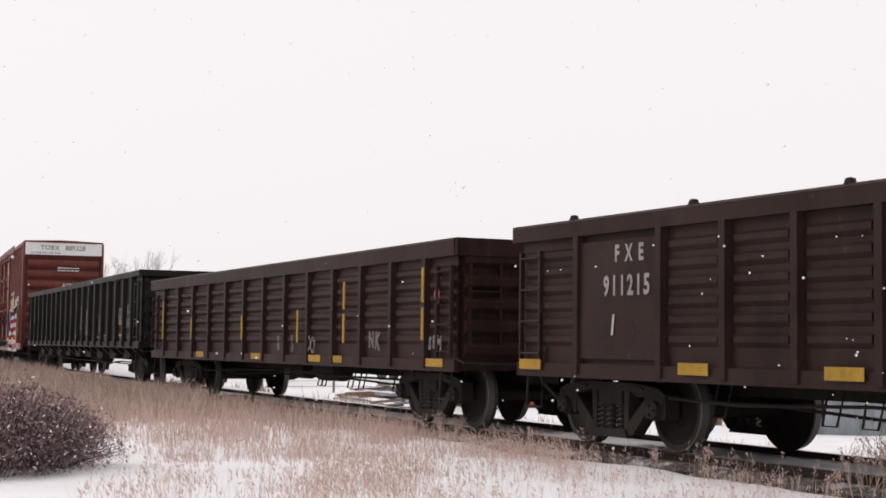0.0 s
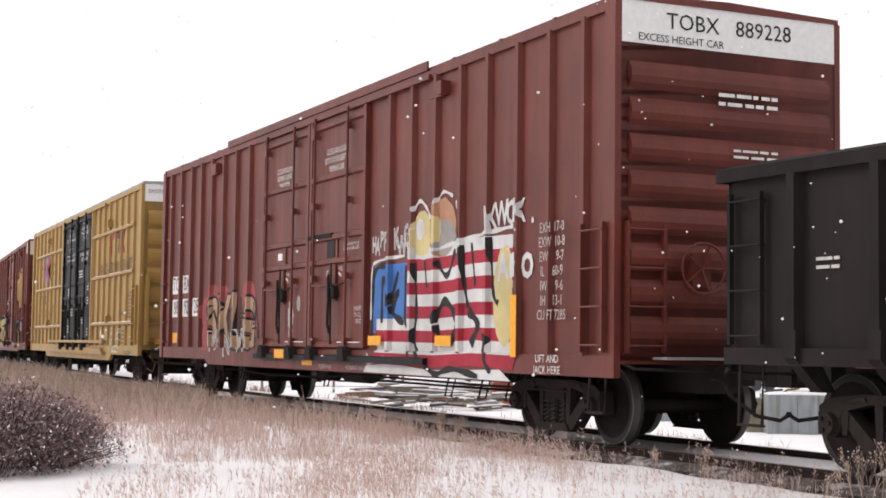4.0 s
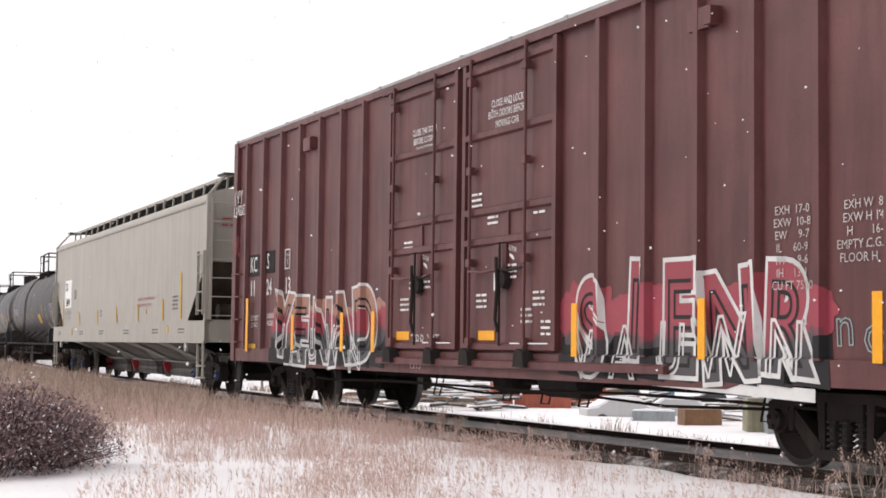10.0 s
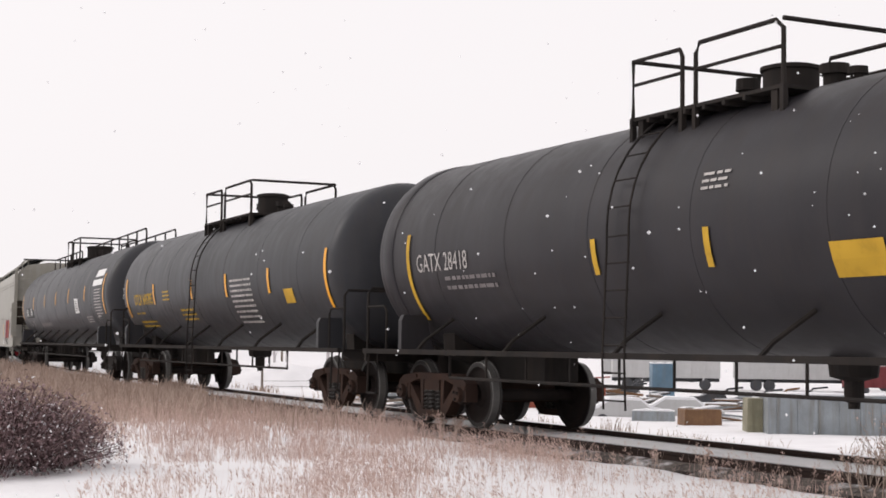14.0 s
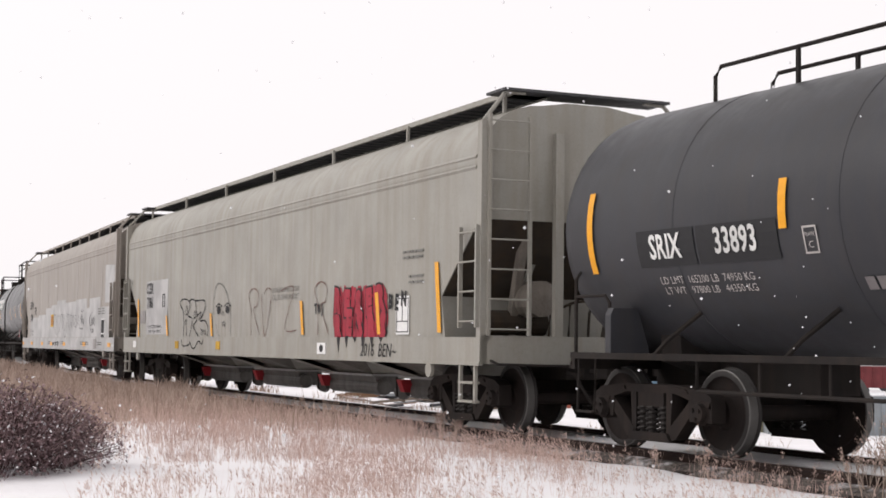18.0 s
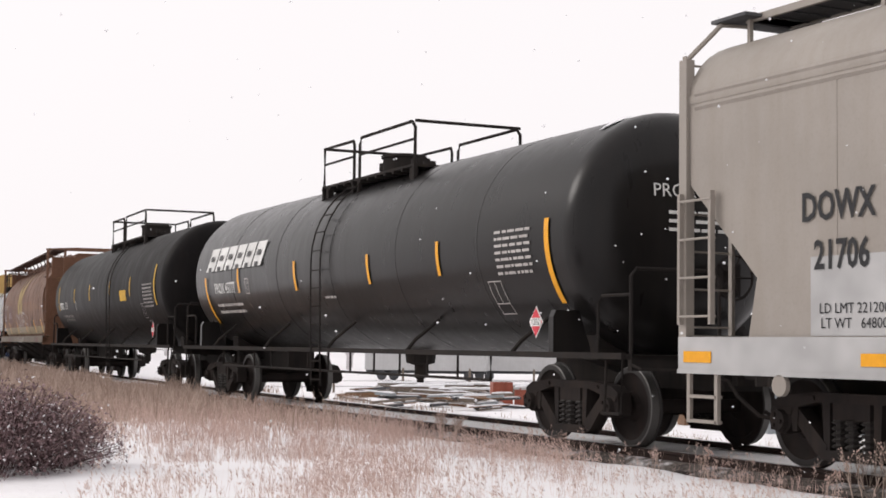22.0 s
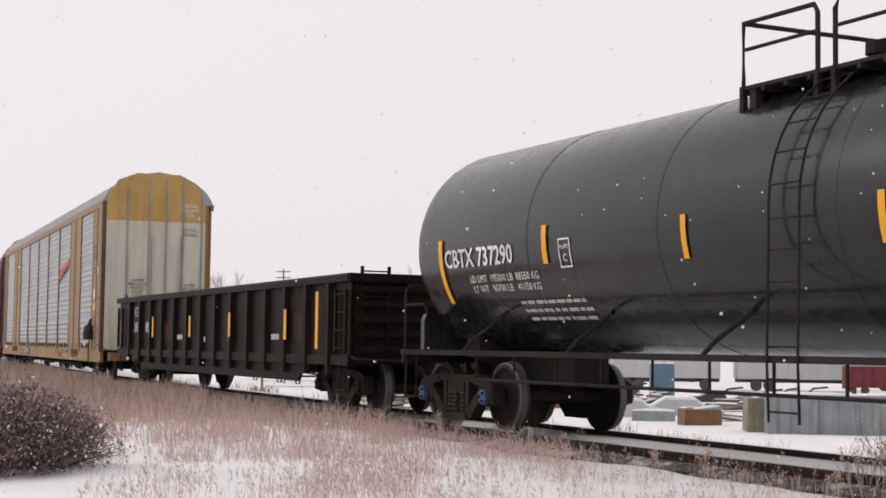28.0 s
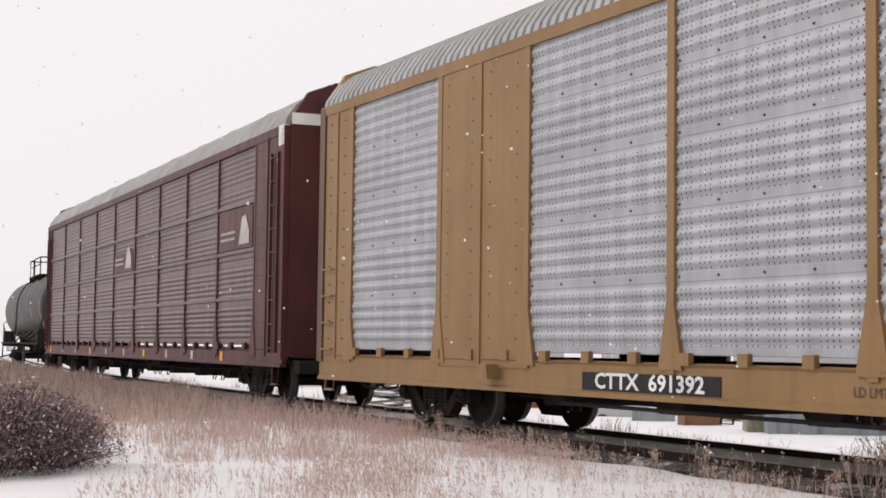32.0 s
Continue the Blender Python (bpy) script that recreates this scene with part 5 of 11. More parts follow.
    # snow caught on the ledges and rungs
    for z in (4.02, 2.87, 1.60):
        for x0, x1 in ((-8.9, -7.4), (-7.2, -4.6), (-4.2, -2.8), (3.1, 5.1), (5.5, 7.3), (7.6, 8.8)):
            part("snow_ledge", Geo().prism([(-1.57, z + 0.041), (-1.602, z + 0.030), (-1.598, z + 0.038), (-1.57, z + 0.049)], x0, x1), M["snow_cap"], car, "thin line of blown snow")
    # end platform, uncoupling rod, hoses and cushion gear
    part("end_platform", Geo().box(h + 0.02, h + 0.42, -1.15, 1.15, 0.98, 1.02), M["galv"], car, "grating platform")
    part("buffer_beam", Geo().box(h - 0.05, h + 0.10, -1.30, 1.42, 0.74, 0.96), M["end_grime"], car, "grime-stained buffer beam")
    part("draft_pocket", Geo().prism([(-0.34, 0.58), (0.34, 0.58), (0.30, 0.90), (-0.30, 0.90)], h + 0.10, h + 0.62), M["end_grime"], car)
    part("cushion_bar", Geo().tube([(h + 0.10, -1.25, 0.66), (h + 0.45, -0.6, 0.62), (h + 0.95, -0.1, 0.60)], 0.035, 7), M["truck_rust"], car, "rusty uncoupling rod")
    part("air_hose", Geo().tube([(h + 0.06, -1.32, 0.82), (h + 0.10, -1.20, 0.60), (h + 0.12, -1.26, 0.42), (h + 0.10, -1.40, 0.52)], 0.014, 6), M["faint_wheat"], car, "pale tan hose")
    for y, z in ((0.4, 3.0), (0.5, 2.4), (0.5, 1.9), (0.4, 1.5)):
        bars(car, y, z, 0.9, 0.22, 3, M["grey_ink"], end=h + 0.075)
    # tall yellow ladder frame and a roll-down gate on the end
    for y in (-1.42, -0.75):
        part("ladder_stile", Geo().box(h + 0.06, h + 0.13, y - 0.04, y + 0.04, 1.05, 2.75), Y, car)
    decal(car, -1.2, -1.0, 1.08, 1.2, M["amber"], "reflector", end=h + 0.02)
    return car


def brown_boxcar():
    u, h = 12.63, 8.08
    R = M["cna_red"]
    car = boxcar(u, h, "brown-red boxcar with a single door and sprayed murals", R, [-7.35, -6.15, -4.88, -3.67, -2.45, 2.80, 3.92, 5.06, 6.16, 7.3], [(-1.38, 1.70)], None, eave=4.86, peak=4.95, white=4.35, wm=M["cream"], mid=0.72, mid_x=4.6, tc=(6.33, 6.64), seed=5, rib=(0.17, 0.075), ends=10)
    for k in (-1, 1):
        part("corner_panel", patch(Geo(), min(k * (h - 0.42), k * h), max(k * (h - 0.42), k * h), 4.4, 4.78, -1.603), M["cream"], car, "cream corner panel")
    hooks(car, [(-1.55, 4.4), (5.2, 4.5), (5.2, 1.55)], R)
    W = M["white"]
    side_text(car, "CNA", 0.40, -6.80, 2.40, W, -1.54, narrow=0.85, bold=0.006)
    side_text(car, "406", 0.40, -6.87, 1.99, W, -1.54, narrow=0.85, bold=0.006)
    side_text(car, "162", 0.40, -5.65, 1.97, W, -1.54, narrow=0.85, bold=0.006)
    side_text(car, "LD LMT\nLT WT", 0.13, -6.7, 1.55, W, -1.54)
    side_text(car, "211900\n74100", 0.13, -5.7, 1.54, W, -1.54)
    plate_box(car, -4.45, 2.24, M["off_white"], 0.24, -1.54)
    decal(car, -7.13, -6.35, 1.23, 1.33, M["dull_yellow"], "reflector", -1.54)
    for x in (-4.34, -2.13, 0.4, 2.45, 4.9):
        decal(car, x - 0.25, x + 0.25, 0.93 if x < -1 else 0.90, 1.05 if x < -1 else 1.03, M["amber"], "reflector", -1.576, proud=0.02)
    decal(car, -8.06, -7.93, 1.0, 2.0, M["amber"], "reflector", -1.603)
    decal(car, 7.72, 7.92, 1.0, 2.15, M["amber"], "reflector", -1.605)
    decal(car, 6.55, 7.05, 1.16, 1.36, M["amber"], "reflector", -1.56)
    decal(car, 5.0, 5.12, 1.0, 1.65, M["amber"], "reflector", -1.61)
    decal(car, -0.95, -0.5, 1.55, 1.95, M["white_sharp"], "card", -1.58)
    for x, z, w in ((-0.9, 2.72, 0.3), (0.9, 2.75, 0.5), (0.9, 1.6, 0.4), (1.15, 1.75, 0.3)):
        bars(car, x, z, w, 0.12, 2, M["off_white"], -1.575)
    word(car, "YH", 0.55, 1.8, 0.4, W, None, 0.0, 0, -1.62, 1, 0.7, lines=0.014)
    word(car, "MBG", -0.35, 2.72, 0.3, M["spray_white"], None, 0.0, 0, -1.62, 2, 0.8, 0.1, lines=0.008)
    for x in (5.6, 6.45, 6.75, 7.55):
        bars(car, x, 2.45, 0.14, 0.34, 5, M["dim_white"], -1.535)
    bars(car, 6.7, 2.12, 0.75, 0.12, 2, M["dim_white"], -1.535)
    # sprayed word behind, a long darker mural and a tall painted oval ahead
    for i in range(17):
        a = i * math.tau / 17
        blob(car, -3.60 + 1.42 * math.cos(a), 1.58 + 0.36 * math.sin(a), 0.36, 0.27, M["spray_black"], -1.607 - 0.0003 * i, i + 3)
    for i, (x, z, rx, rz) in enumerate(((-4.42, 2.06, 0.17, 0.12), (-3.78, 2.02, 0.20, 0.16), (-3.0, 2.0, 0.09, 0.10), (-2.36, 1.98, 0.17, 0.18), (-1.98, 1.62, 0.13, 0.20), (-5.28, 1.46, 0.10, 0.22), (-5.12, 1.12, 0.10, 0.10), (-2.30, 0.98, 0.10, 0.20), (-4.10, 1.10, 0.12, 0.12), (-2.30, 2.14, 0.05, 0.05), (-4.86, 2.06, 0.06, 0.06))):
        blob(car, x, z, rx * 0.72, rz * 0.72, M["spray_teal"], -1.6125 - 0.0002 * i, i + 51, rough=0.07)
    for i, (x, z, rx, rz) in enumerate(((-4.72, 0.90, 0.36, 0.22), (-4.15, 0.82, 0.18, 0.14), (-3.72, 0.98, 0.30, 0.20), (-3.70, 2.14, 0.26, 0.14), (-2.85, 0.90, 0.18, 0.14))):
        blob(car, x, z, rx, rz, M["haze_grey"], -1.6065 - 0.0002 * i, i + 31, rough=0.07)
    for ch, x, z, size, wide in (("O", -4.92, 1.58, 1.16, 0.60), ("M", -4.28, 1.57, 1.12, 0.58), ("E", -3.74, 1.56, 1.10, 0.78), ("G", -3.24, 1.60, 1.14, 0.62), ("A", -2.68, 1.55, 1.12, 0.62), ("3", -2.20, 1.55, 0.80, 0.78)):
        word(car, ch, x, z, size, M["spray_cream"], M["spray_black"], 0.085, 0.05, -1.613, int(-x * 10), wide, 0.02, pitch=0.5)
    for i in range(8):
        x = -4.55 + 0.33 * i
        poly(car, [(x - 0.035, 1.22), (x + 0.035, 1.22), (x + 0.02, 0.96 - 0.06 * (i % 3)), (x - 0.015, 0.96 - 0.06 * (i % 3))], M["spray_cream"], -1.620, "graffiti")
    decal(car, -3.56, -2.86, 1.22, 1.58, M["plate_grey"], "patch_plate", -1.612, proud=0.012, label="grey patch plate with worn paint")
    stroke(car, [(-3.30, 1.52), (-3.22, 1.56), (-3.16, 1.42), (-3.24, 1.34)], M["spray_black"], 0.05, -1.627)
    poly(car, [(1.75, 0.98), (6.4, 0.78), (7.8, 1.0), (7.7, 2.0), (5.1, 2.02), (2.9, 1.98), (1.75, 2.0)], M["spray_brown"], -1.604, "graffiti")
    L, G = M["mural_line"], M["logo_grey"]
    for i in range(6):
        x = 2.0 + 0.95 * i
        for line in (((x, 0.98), (x + 0.06, 1.86), (x + 0.55, 1.94), (x + 0.62, 1.50)), ((x + 0.30, 1.02), (x + 0.34, 1.44), (x + 0.62, 1.50)), ((x + 0.36, 1.60), (x + 0.46, 1.76), (x + 0.50, 1.60), (x + 0.36, 1.60))):
            stroke(car, line, L if (i * 7) % 3 else G, 0.035, -1.611)
    for x, z, rx, rz, mt in ((2.3, 1.45, 0.40, 0.36, "logo_grey"), (3.9, 1.5, 0.45, 0.34, "spray_black"), (5.35, 1.40, 0.40, 0.40, "spray_black"), (6.9, 1.35, 0.30, 0.34, "logo_grey")):
        blob(car, x, z, rx, rz, M[mt], -1.608, int(x * 10), rough=0.2)
    for x, z in ((3.3, 1.62), (5.6, 1.75), (6.5, 1.82), (7.25, 1.28), (3.35, 1.1)):
        blob(car, x, z, 0.10, 0.12, M["spray_tan"], -1.612, int(x * 13), rough=0.25)
    decal(car, 5.95, 6.45, 1.52, 1.86, M["spray_grey"], "stencil_ground", -1.6125)
    # a tall oval sprayed in blond and peach with dark runs
    blob(car, 4.58, 3.10, 0.70, 1.06, M["spray_hair"], -1.608, 2, rough=0.03)
    blob(car, 4.60, 3.95, 0.36, 0.42, M["spray_hair"], -1.609, 8, rough=0.06)
    blob(car, 4.62, 3.06, 0.50, 0.92, M["spray_skin"], -1.614, 5, rough=0.03)
    blob(car, 4.40, 3.30, 0.18, 0.34, M["spray_tan"], -1.615, 6, rough=0.08)
    blob(car, 4.72, 2.06, 0.40, 0.14, M["spray_red"], -1.616, 17, rough=0.2)
    for line in (((3.98, 3.7), (3.92, 3.1), (4.02, 2.5), (4.2, 2.2)), ((5.22, 3.6), (5.26, 3.0), (5.16, 2.4), (5.0, 2.15)), ((4.20, 3.9), (4.36, 3.55), (4.22, 3.2), (4.34, 2.9)), ((4.42, 4.3), (4.62, 4.0), (4.86, 4.28)), ((4.4, 2.55), (4.62, 2.46), (4.84, 2.58))):
        stroke(car, line, M["mural_dark"], 0.06, -1.6175)
    for line in (((4.06, 4.0), (3.98, 3.4)), ((5.16, 3.95), (5.24, 3.3)), ((4.3, 4.36), (4.44, 4.0)), ((4.7, 4.40), (4.66, 4.05))):
        stroke(car, line, M["spray_cream"], 0.07, -1.617)
    word(car, "ASHEN", -7.75, 0.92, 0.30, M["spray_white"], None, 0, 0, -1.612, 2, 0.8, 0.15, lines=0.006, pitch=0.2)
    word(car, "YH", -6.2, 0.9, 0.28, M["spray_white"], None, 0, 0, -1.612, 4, 0.8, 0.15, lines=0.006, pitch=0.22)
    word(car, "ALS", -5.5, 2.75, 0.4, M["dim_white"], None, 0, 0, -1.545, 3, 0.8, lines=0.010)
    word(car, "YX", -7.0, 3.2, 0.6, M["maroon"], None, 0, 0, -1.545, 3, 0.8, lines=0.010)
    for x, z in ((-2.75, 2.84), (-2.74, 2.57), (-1.99, 2.86), (-1.86, 2.70), (-2.02, 2.54)):
        blob(car, x, z, 0.045, 0.09, M["off_white"], -1.605, int(10 * z))
    side_text(car, "EXCESS HEIGHT CAR", 0.13, -0.78, 4.66, M["ink"], end=h + 0.018)
    side_text(car, "CNA 406162", 0.2, 0.8, 4.7, M["ink"], end=h + 0.018)
    for y, z in ((0.5, 3.7), (0.6, 3.2), (0.6, 2.75)):
        bars(car, y, z, 0.9, 0.1, 1, W, end=h + 0.08)
    return car


def maroon_boxcar():
    u, h = -7.6, 9.72
    K = M["maroon"]
    car = boxcar(u, h, "dark maroon boxcar with red and white graffiti", K, [-8.96, -8.0, -7.05, -6.1, -5.16, -4.22, -3.3, 3.55, 4.48, 5.42, 6.34, 7.26, 8.16, 9.02], [(-2.28, 0.02), (0.18, 2.65)], None, eave=4.92, peak=5.01, white=4.45, roof=M["galv"], mid=0.74, mid_x=5.9, tc=(7.01, 7.62), seed=6, rib=(0.13, 0.08), ends=6)
    hooks(car, [(-5.6, 4.45), (5.6, 4.4)], K)
    W = M["white"]
    side_text(car, "CLOSE THIS DOOR\nBEFORE CLOSING\nMAIN DOOR", 0.125, -1.1, 3.98, W, -1.572, narrow=0.75)
    side_text(car, "CLOSE AND LOCK\nBOTH DOORS BEFORE\nMOVING CAR", 0.135, 1.35, 4.05, W, -1.572, narrow=0.75)
    for x, z in ((-8.60, 2.55), (-7.80, 2.58)):
        decal(car, x - 0.35, x + 0.35, z - 0.2, z + 0.2, M["gon_black"], "number_panel", -1.533)
    side_text(car, "KC", 0.40, -8.60, 2.55, W, -1.542, narrow=0.75)
    side_text(car, "S", 0.40, -7.80, 2.58, W, -1.542, narrow=0.75)
    for x, w in ((-8.63, "11"), (-7.72, "24"), (-6.73, "13")):
        side_text(car, w, 0.40, x, 2.12, W, -1.542, narrow=0.75, bold=0.006)
    side_text(car, "LD LMT\nLT WT", 0.13, -8.50, 1.52, W, -1.542)
    side_text(car, "205800\n80200", 0.13, -7.62, 1.55, W, -1.542)
    plate_box(car, -6.76, 2.58, W, 0.26, -1.542)
    decal(car, -8.8, -8.4, 0.98, 1.12, M["dull_yellow"], "stencil_ground", -1.545)
    for x in (-8.72, -6.25, -4.0, -2.75, 3.1, 5.55, 8.05):
        decal(car, x - 0.06, x + 0.06, 1.02 if x > -8 else 0.98, 1.62 if x > -8 else 1.95, M["amber"], "reflector", -1.615)
    for x in (-1.75, 0.85):
        decal(car, x - 0.22, x + 0.22, 1.2, 1.32, M["amber"], "reflector", -1.572)
    decal(car, 9.1, 9.55, 0.98, 1.12, M["dull_yellow"], "reflector", -1.605)
    for x, z in ((-1.6, 2.5), (-1.4, 2.0), (-1.0, 2.0), (1.0, 2.75), (1.5, 2.05), (1.2, 2.05), (2.2, 2.8), (2.2, 1.7), (0.7, 1.7), (1.9, 1.5), (0.55, 3.0), (-1.7, 1.7), (2.4, 1.35)):
        bars(car, x, z, 0.28, 0.22, 3, W, -1.572)
    side_text(car, "EXH  17-0\nEXW  10-8\nEW     9-7\nIL     60-9\nIW     9-6\nIH    13-1\nCU FT 7550", 0.115, 6.85, 2.05, M["off_white"], -1.545)
    side_text(car, "EXH W  8-2\nEXW H 14-2\nH       16-9\nEMPTY C.G. 5-2\nFLOOR H  3-8", 0.115, 7.85, 2.15, M["off_white"], -1.545)
    chart_box(car, 8.45, 1.6, W, 0.42, -1.54)
    # two long sprayed pieces
    for i, (x0, x1) in enumerate(((-7.5, -2.45), (2.75, 7.35))):
        n = 9
        for j in range(n):
            x = x0 + (x1 - x0) * (j + 0.5) / n
            wdt = (x1 - x0) / n * 0.62
            blob(car, x, 1.48, wdt * 1.15, 0.30 + 0.08 * math.sin(j * 1.9 + i), M["piece_red"] if i else M["piece_tan"], -1.6072 - 0.0002 * j, j + 3 * i, rough=0.15)
            poly(car, [(x - wdt, 0.82), (x + wdt, 0.78), (x + wdt * 0.9, 1.30), (x - wdt, 1.24)], M["spray_black"], -1.607, "graffiti")
        word(car, "SIENR" if i else "YENAD", x0 + 0.6, 1.38, 1.38, M["piece_red"] if i else M["piece_tan"], M["spray_white"], 0.085, 0.048, -1.612, 7 + i, 0.85, 0.07, pitch=0.88 if i else 0.97)
        word(car, "SIENR" if i else "YENAD", x0 + 0.58, 1.34, 1.2, M["spray_black"], None, 0, 0, -1.6185, 7 + i, 0.85, 0.07, lines=0.02, pitch=0.88 if i else 0.97)
        word(car, "VAUWN", x0 + 0.45, 1.05, 0.8, M["spray_white"], None, 0.0, 0, -1.619, 17 + i, 0.9, 0.12, lines=0.016, pitch=0.9)
    poly(car, [(x, z) for x, z in ((-6.8, 0.76), (-2.9, 0.76), (-2.9, 0.86), (-6.8, 0.86))], M["spray_white"], -1.582, "graffiti")
    poly(car, [(x, z) for x, z in ((2.6, 0.80), (7.2, 0.66), (7.2, 0.78), (2.6, 0.92))], M["spray_white"], -1.582, "graffiti")
    word(car, "IVY", -9.6, 3.85, 0.32, W, None, 0, 0, -1.6035, 2, 0.8, lines=0.007, pitch=0.2)
    word(car, "LEAGUE", -9.62, 3.6, 0.26, W, None, 0, 0, -1.6035, 3, 0.6, lines=0.007, pitch=0.11)
    word(car, "MU", -9.55, 2.95, 0.5, M["pink"], None, 0, 0, -1.6035, 3, 0.6, lines=0.008, pitch=0.25)
    word(car, "nok", 7.55, 1.3, 0.5, M["spray_teal"], None, 0, 0, -1.606, 5, 1.0, lines=0.007, pitch=0.35)
    for x in (-1.15, 1.38):
        door_marks(car, x, -1.572, W)
    side_text(car, "TBR XIT", 0.26, -1.0, 1.18, M["off_white"], -1.575)
    side_text(car, "1313", 0.2, -1.3, 0.86, M["off_white"], -1.582)
    side_text(car, "EXCESS HEIGHT CAR", 0.13, -0.75, 4.68, M["ink"], end=h + 0.018)
    for i, z in enumerate((3.85, 3.35, 2.8)):
        part("snow_ledge", Geo().prism([(h + 0.02, z - 0.02), (h + 0.075, z - 0.02), (h + 0.02, z + 0.04)], -1.35 + 0.5 * i, -0.9 + 0.62 * i, "y"), M["snow_cap"], car, "snow settled on an end rib")
    decal(car, -1.15, -0.95, 1.3, 1.44, M["amber"], "reflector", end=h + 0.08)
    return car


# ---- gondolas ----
def gondola(u, half, label, mat, ribs, z0, z1, tc, rib=(0.14, 0.09), corrugated=False, fish=0.0, chord=0.16, seed=0, feet=False, wall=1.44):
    car = thing("gondola_car", label, "gondola", "freight cars of the train")
    lo = z0 - fish
    # open body: two sides, two ends, a floor
    for k in (-1, 1):
        g = Geo()
        y0, y1 = sorted((k * wall, k * (wall - 0.05)))
        if fish:
            m = half - 2.6
            g.prism([(-half, z0), (-m - 0.5, z0), (-m, lo), (m, lo), (m + 0.5, z0), (half, z0), (half, z1), (-half, z1)], y0, y1, "y")
        else:
            g.box(-half, half, y0, y1, z0, z1)
        part("side_wall", g, mat, car)
        g = Geo()
        g.prism([(k * (wall - 0.06), z1 - chord), (k * (wall + 0.09), z1 - chord), (k * (wall + 0.10), z1 - 0.03), (k * (wall + 0.06), z1), (k * (wall - 0.06), z1)], -half - 0.03, half + 0.03)
        part("top_chord", g, mat, car)
        g = Geo()
        g.prism([(k * (wall - 0.04), z0 - 0.02), (k * (wall + 0.06), z0 - 0.02), (k * (wall + 0.06), z0 + 0.14), (k * (wall - 0.04), z0 + 0.14)], -half, half)
        part("side_sill", g, mat, car)
        g = Geo()
        x0, x1 = sorted((k * half, k * (half - 0.06)))
        g.box(x0, x1, -wall, wall, z0, z1)
        e = part("end_wall", g, mat, car)
        n = 5
        st = (z1 - z0 - 0.25) / n
        for i in range(n):
            zc = z0 + 0.12 + st * (i + 0.5)
            part("end_rib", Geo().prism([(k * half, zc - st * 0.38), (k * (half + 0.08), zc - st * 0.15), (k * (half + 0.08), zc + st * 0.15), (k * half, zc + st * 0.38)], -wall + 0.08, wall - 0.08, "y"), mat, e)
        part("end_cap", Geo().prism([(k * (half - 0.06), z1 - chord), (k * (half + 0.10), z1 - chord), (k * (half + 0.10), z1 - 0.005), (k * (half - 0.06), z1 - 0.005)], -wall - 0.08, wall + 0.08, "y"), mat, e)
    part("floor", Geo().box(-half + 0.02, half - 0.02, -wall + 0.02, wall - 0.02, z0 + 0.12, z0 + 0.22), mat, car)
    g = Geo()
    w, d = rib
    if feet:
        g.prism([(-w / 2, 0.0), (-w * 0.35, -d), (w * 0.35, -d), (w / 2, 0.0)], z0 + 0.05, z1 - chord, "z")
        g.prism([(0.0, z0 + 0.30), (-d, z0 + 0.30), (-d - 0.01, z0 + 0.05), (0.20, z0 - 0.26), (0.36, z0 - 0.26)], -w / 2, w / 2, "x")
    else:
        g.prism([(-w / 2, 0.0), (-w * 0.35, -d), (w * 0.35, -d), (w / 2, 0.0)], z0 + 0.02 - fish * 0.6, z1 - chord, "z")
    me = recalc(g.mesh("side_rib", mat))
    side_ribs(car, ribs, me, -wall)
    if corrugated:
        xs = sorted([-half] + list(ribs) + [half])
        for a, b in zip(xs[:-1], xs[1:]):
            if b - a < 0.5:
                continue
            for i in range(6):
                zc = z0 + 0.42 + (z1 - chord - z0 - 0.60) * i / 5
                part("side_corrugation", Geo().prism([(-wall, zc - 0.08), (-wall - 0.04, zc - 0.03), (-wall - 0.04, zc + 0.03), (-wall, zc + 0.06)], a + 0.13, b - 0.13), mat, car)
    for k in (-1, 1):
        side_ladder(car, k * (half - 0.55), k * (half - 0.1), [z0 + 0.25 + (z1 - chord - z0 - 0.45) * i / 3 for i in range(4)], M["rail"] if seed == 2 else mat, -wall - 0.02, stiles=True)
        end_ladder(car, k * half, -wall + 0.15, -wall + 0.6, [z0 + 0.25 + 0.4 * i for i in range(4)], mat)
        step_stirrup(car, k * (half - 0.35), M["frame_black"], -wall, z0 + 0.02)
        coupler(car, k * half, 0.85, M["frame_black"])
    under_gear(car, half - 0.3, M["frame_black"], seed + 20)
    for k in (-1, 1):
        truck(car, k * end_of(tc, k), u, "truck")
    enrol(car, u, tc)
    return car


def spaced(a, b, n):
    return [a + (b - a) * i / (n - 1) for i in range(n)]


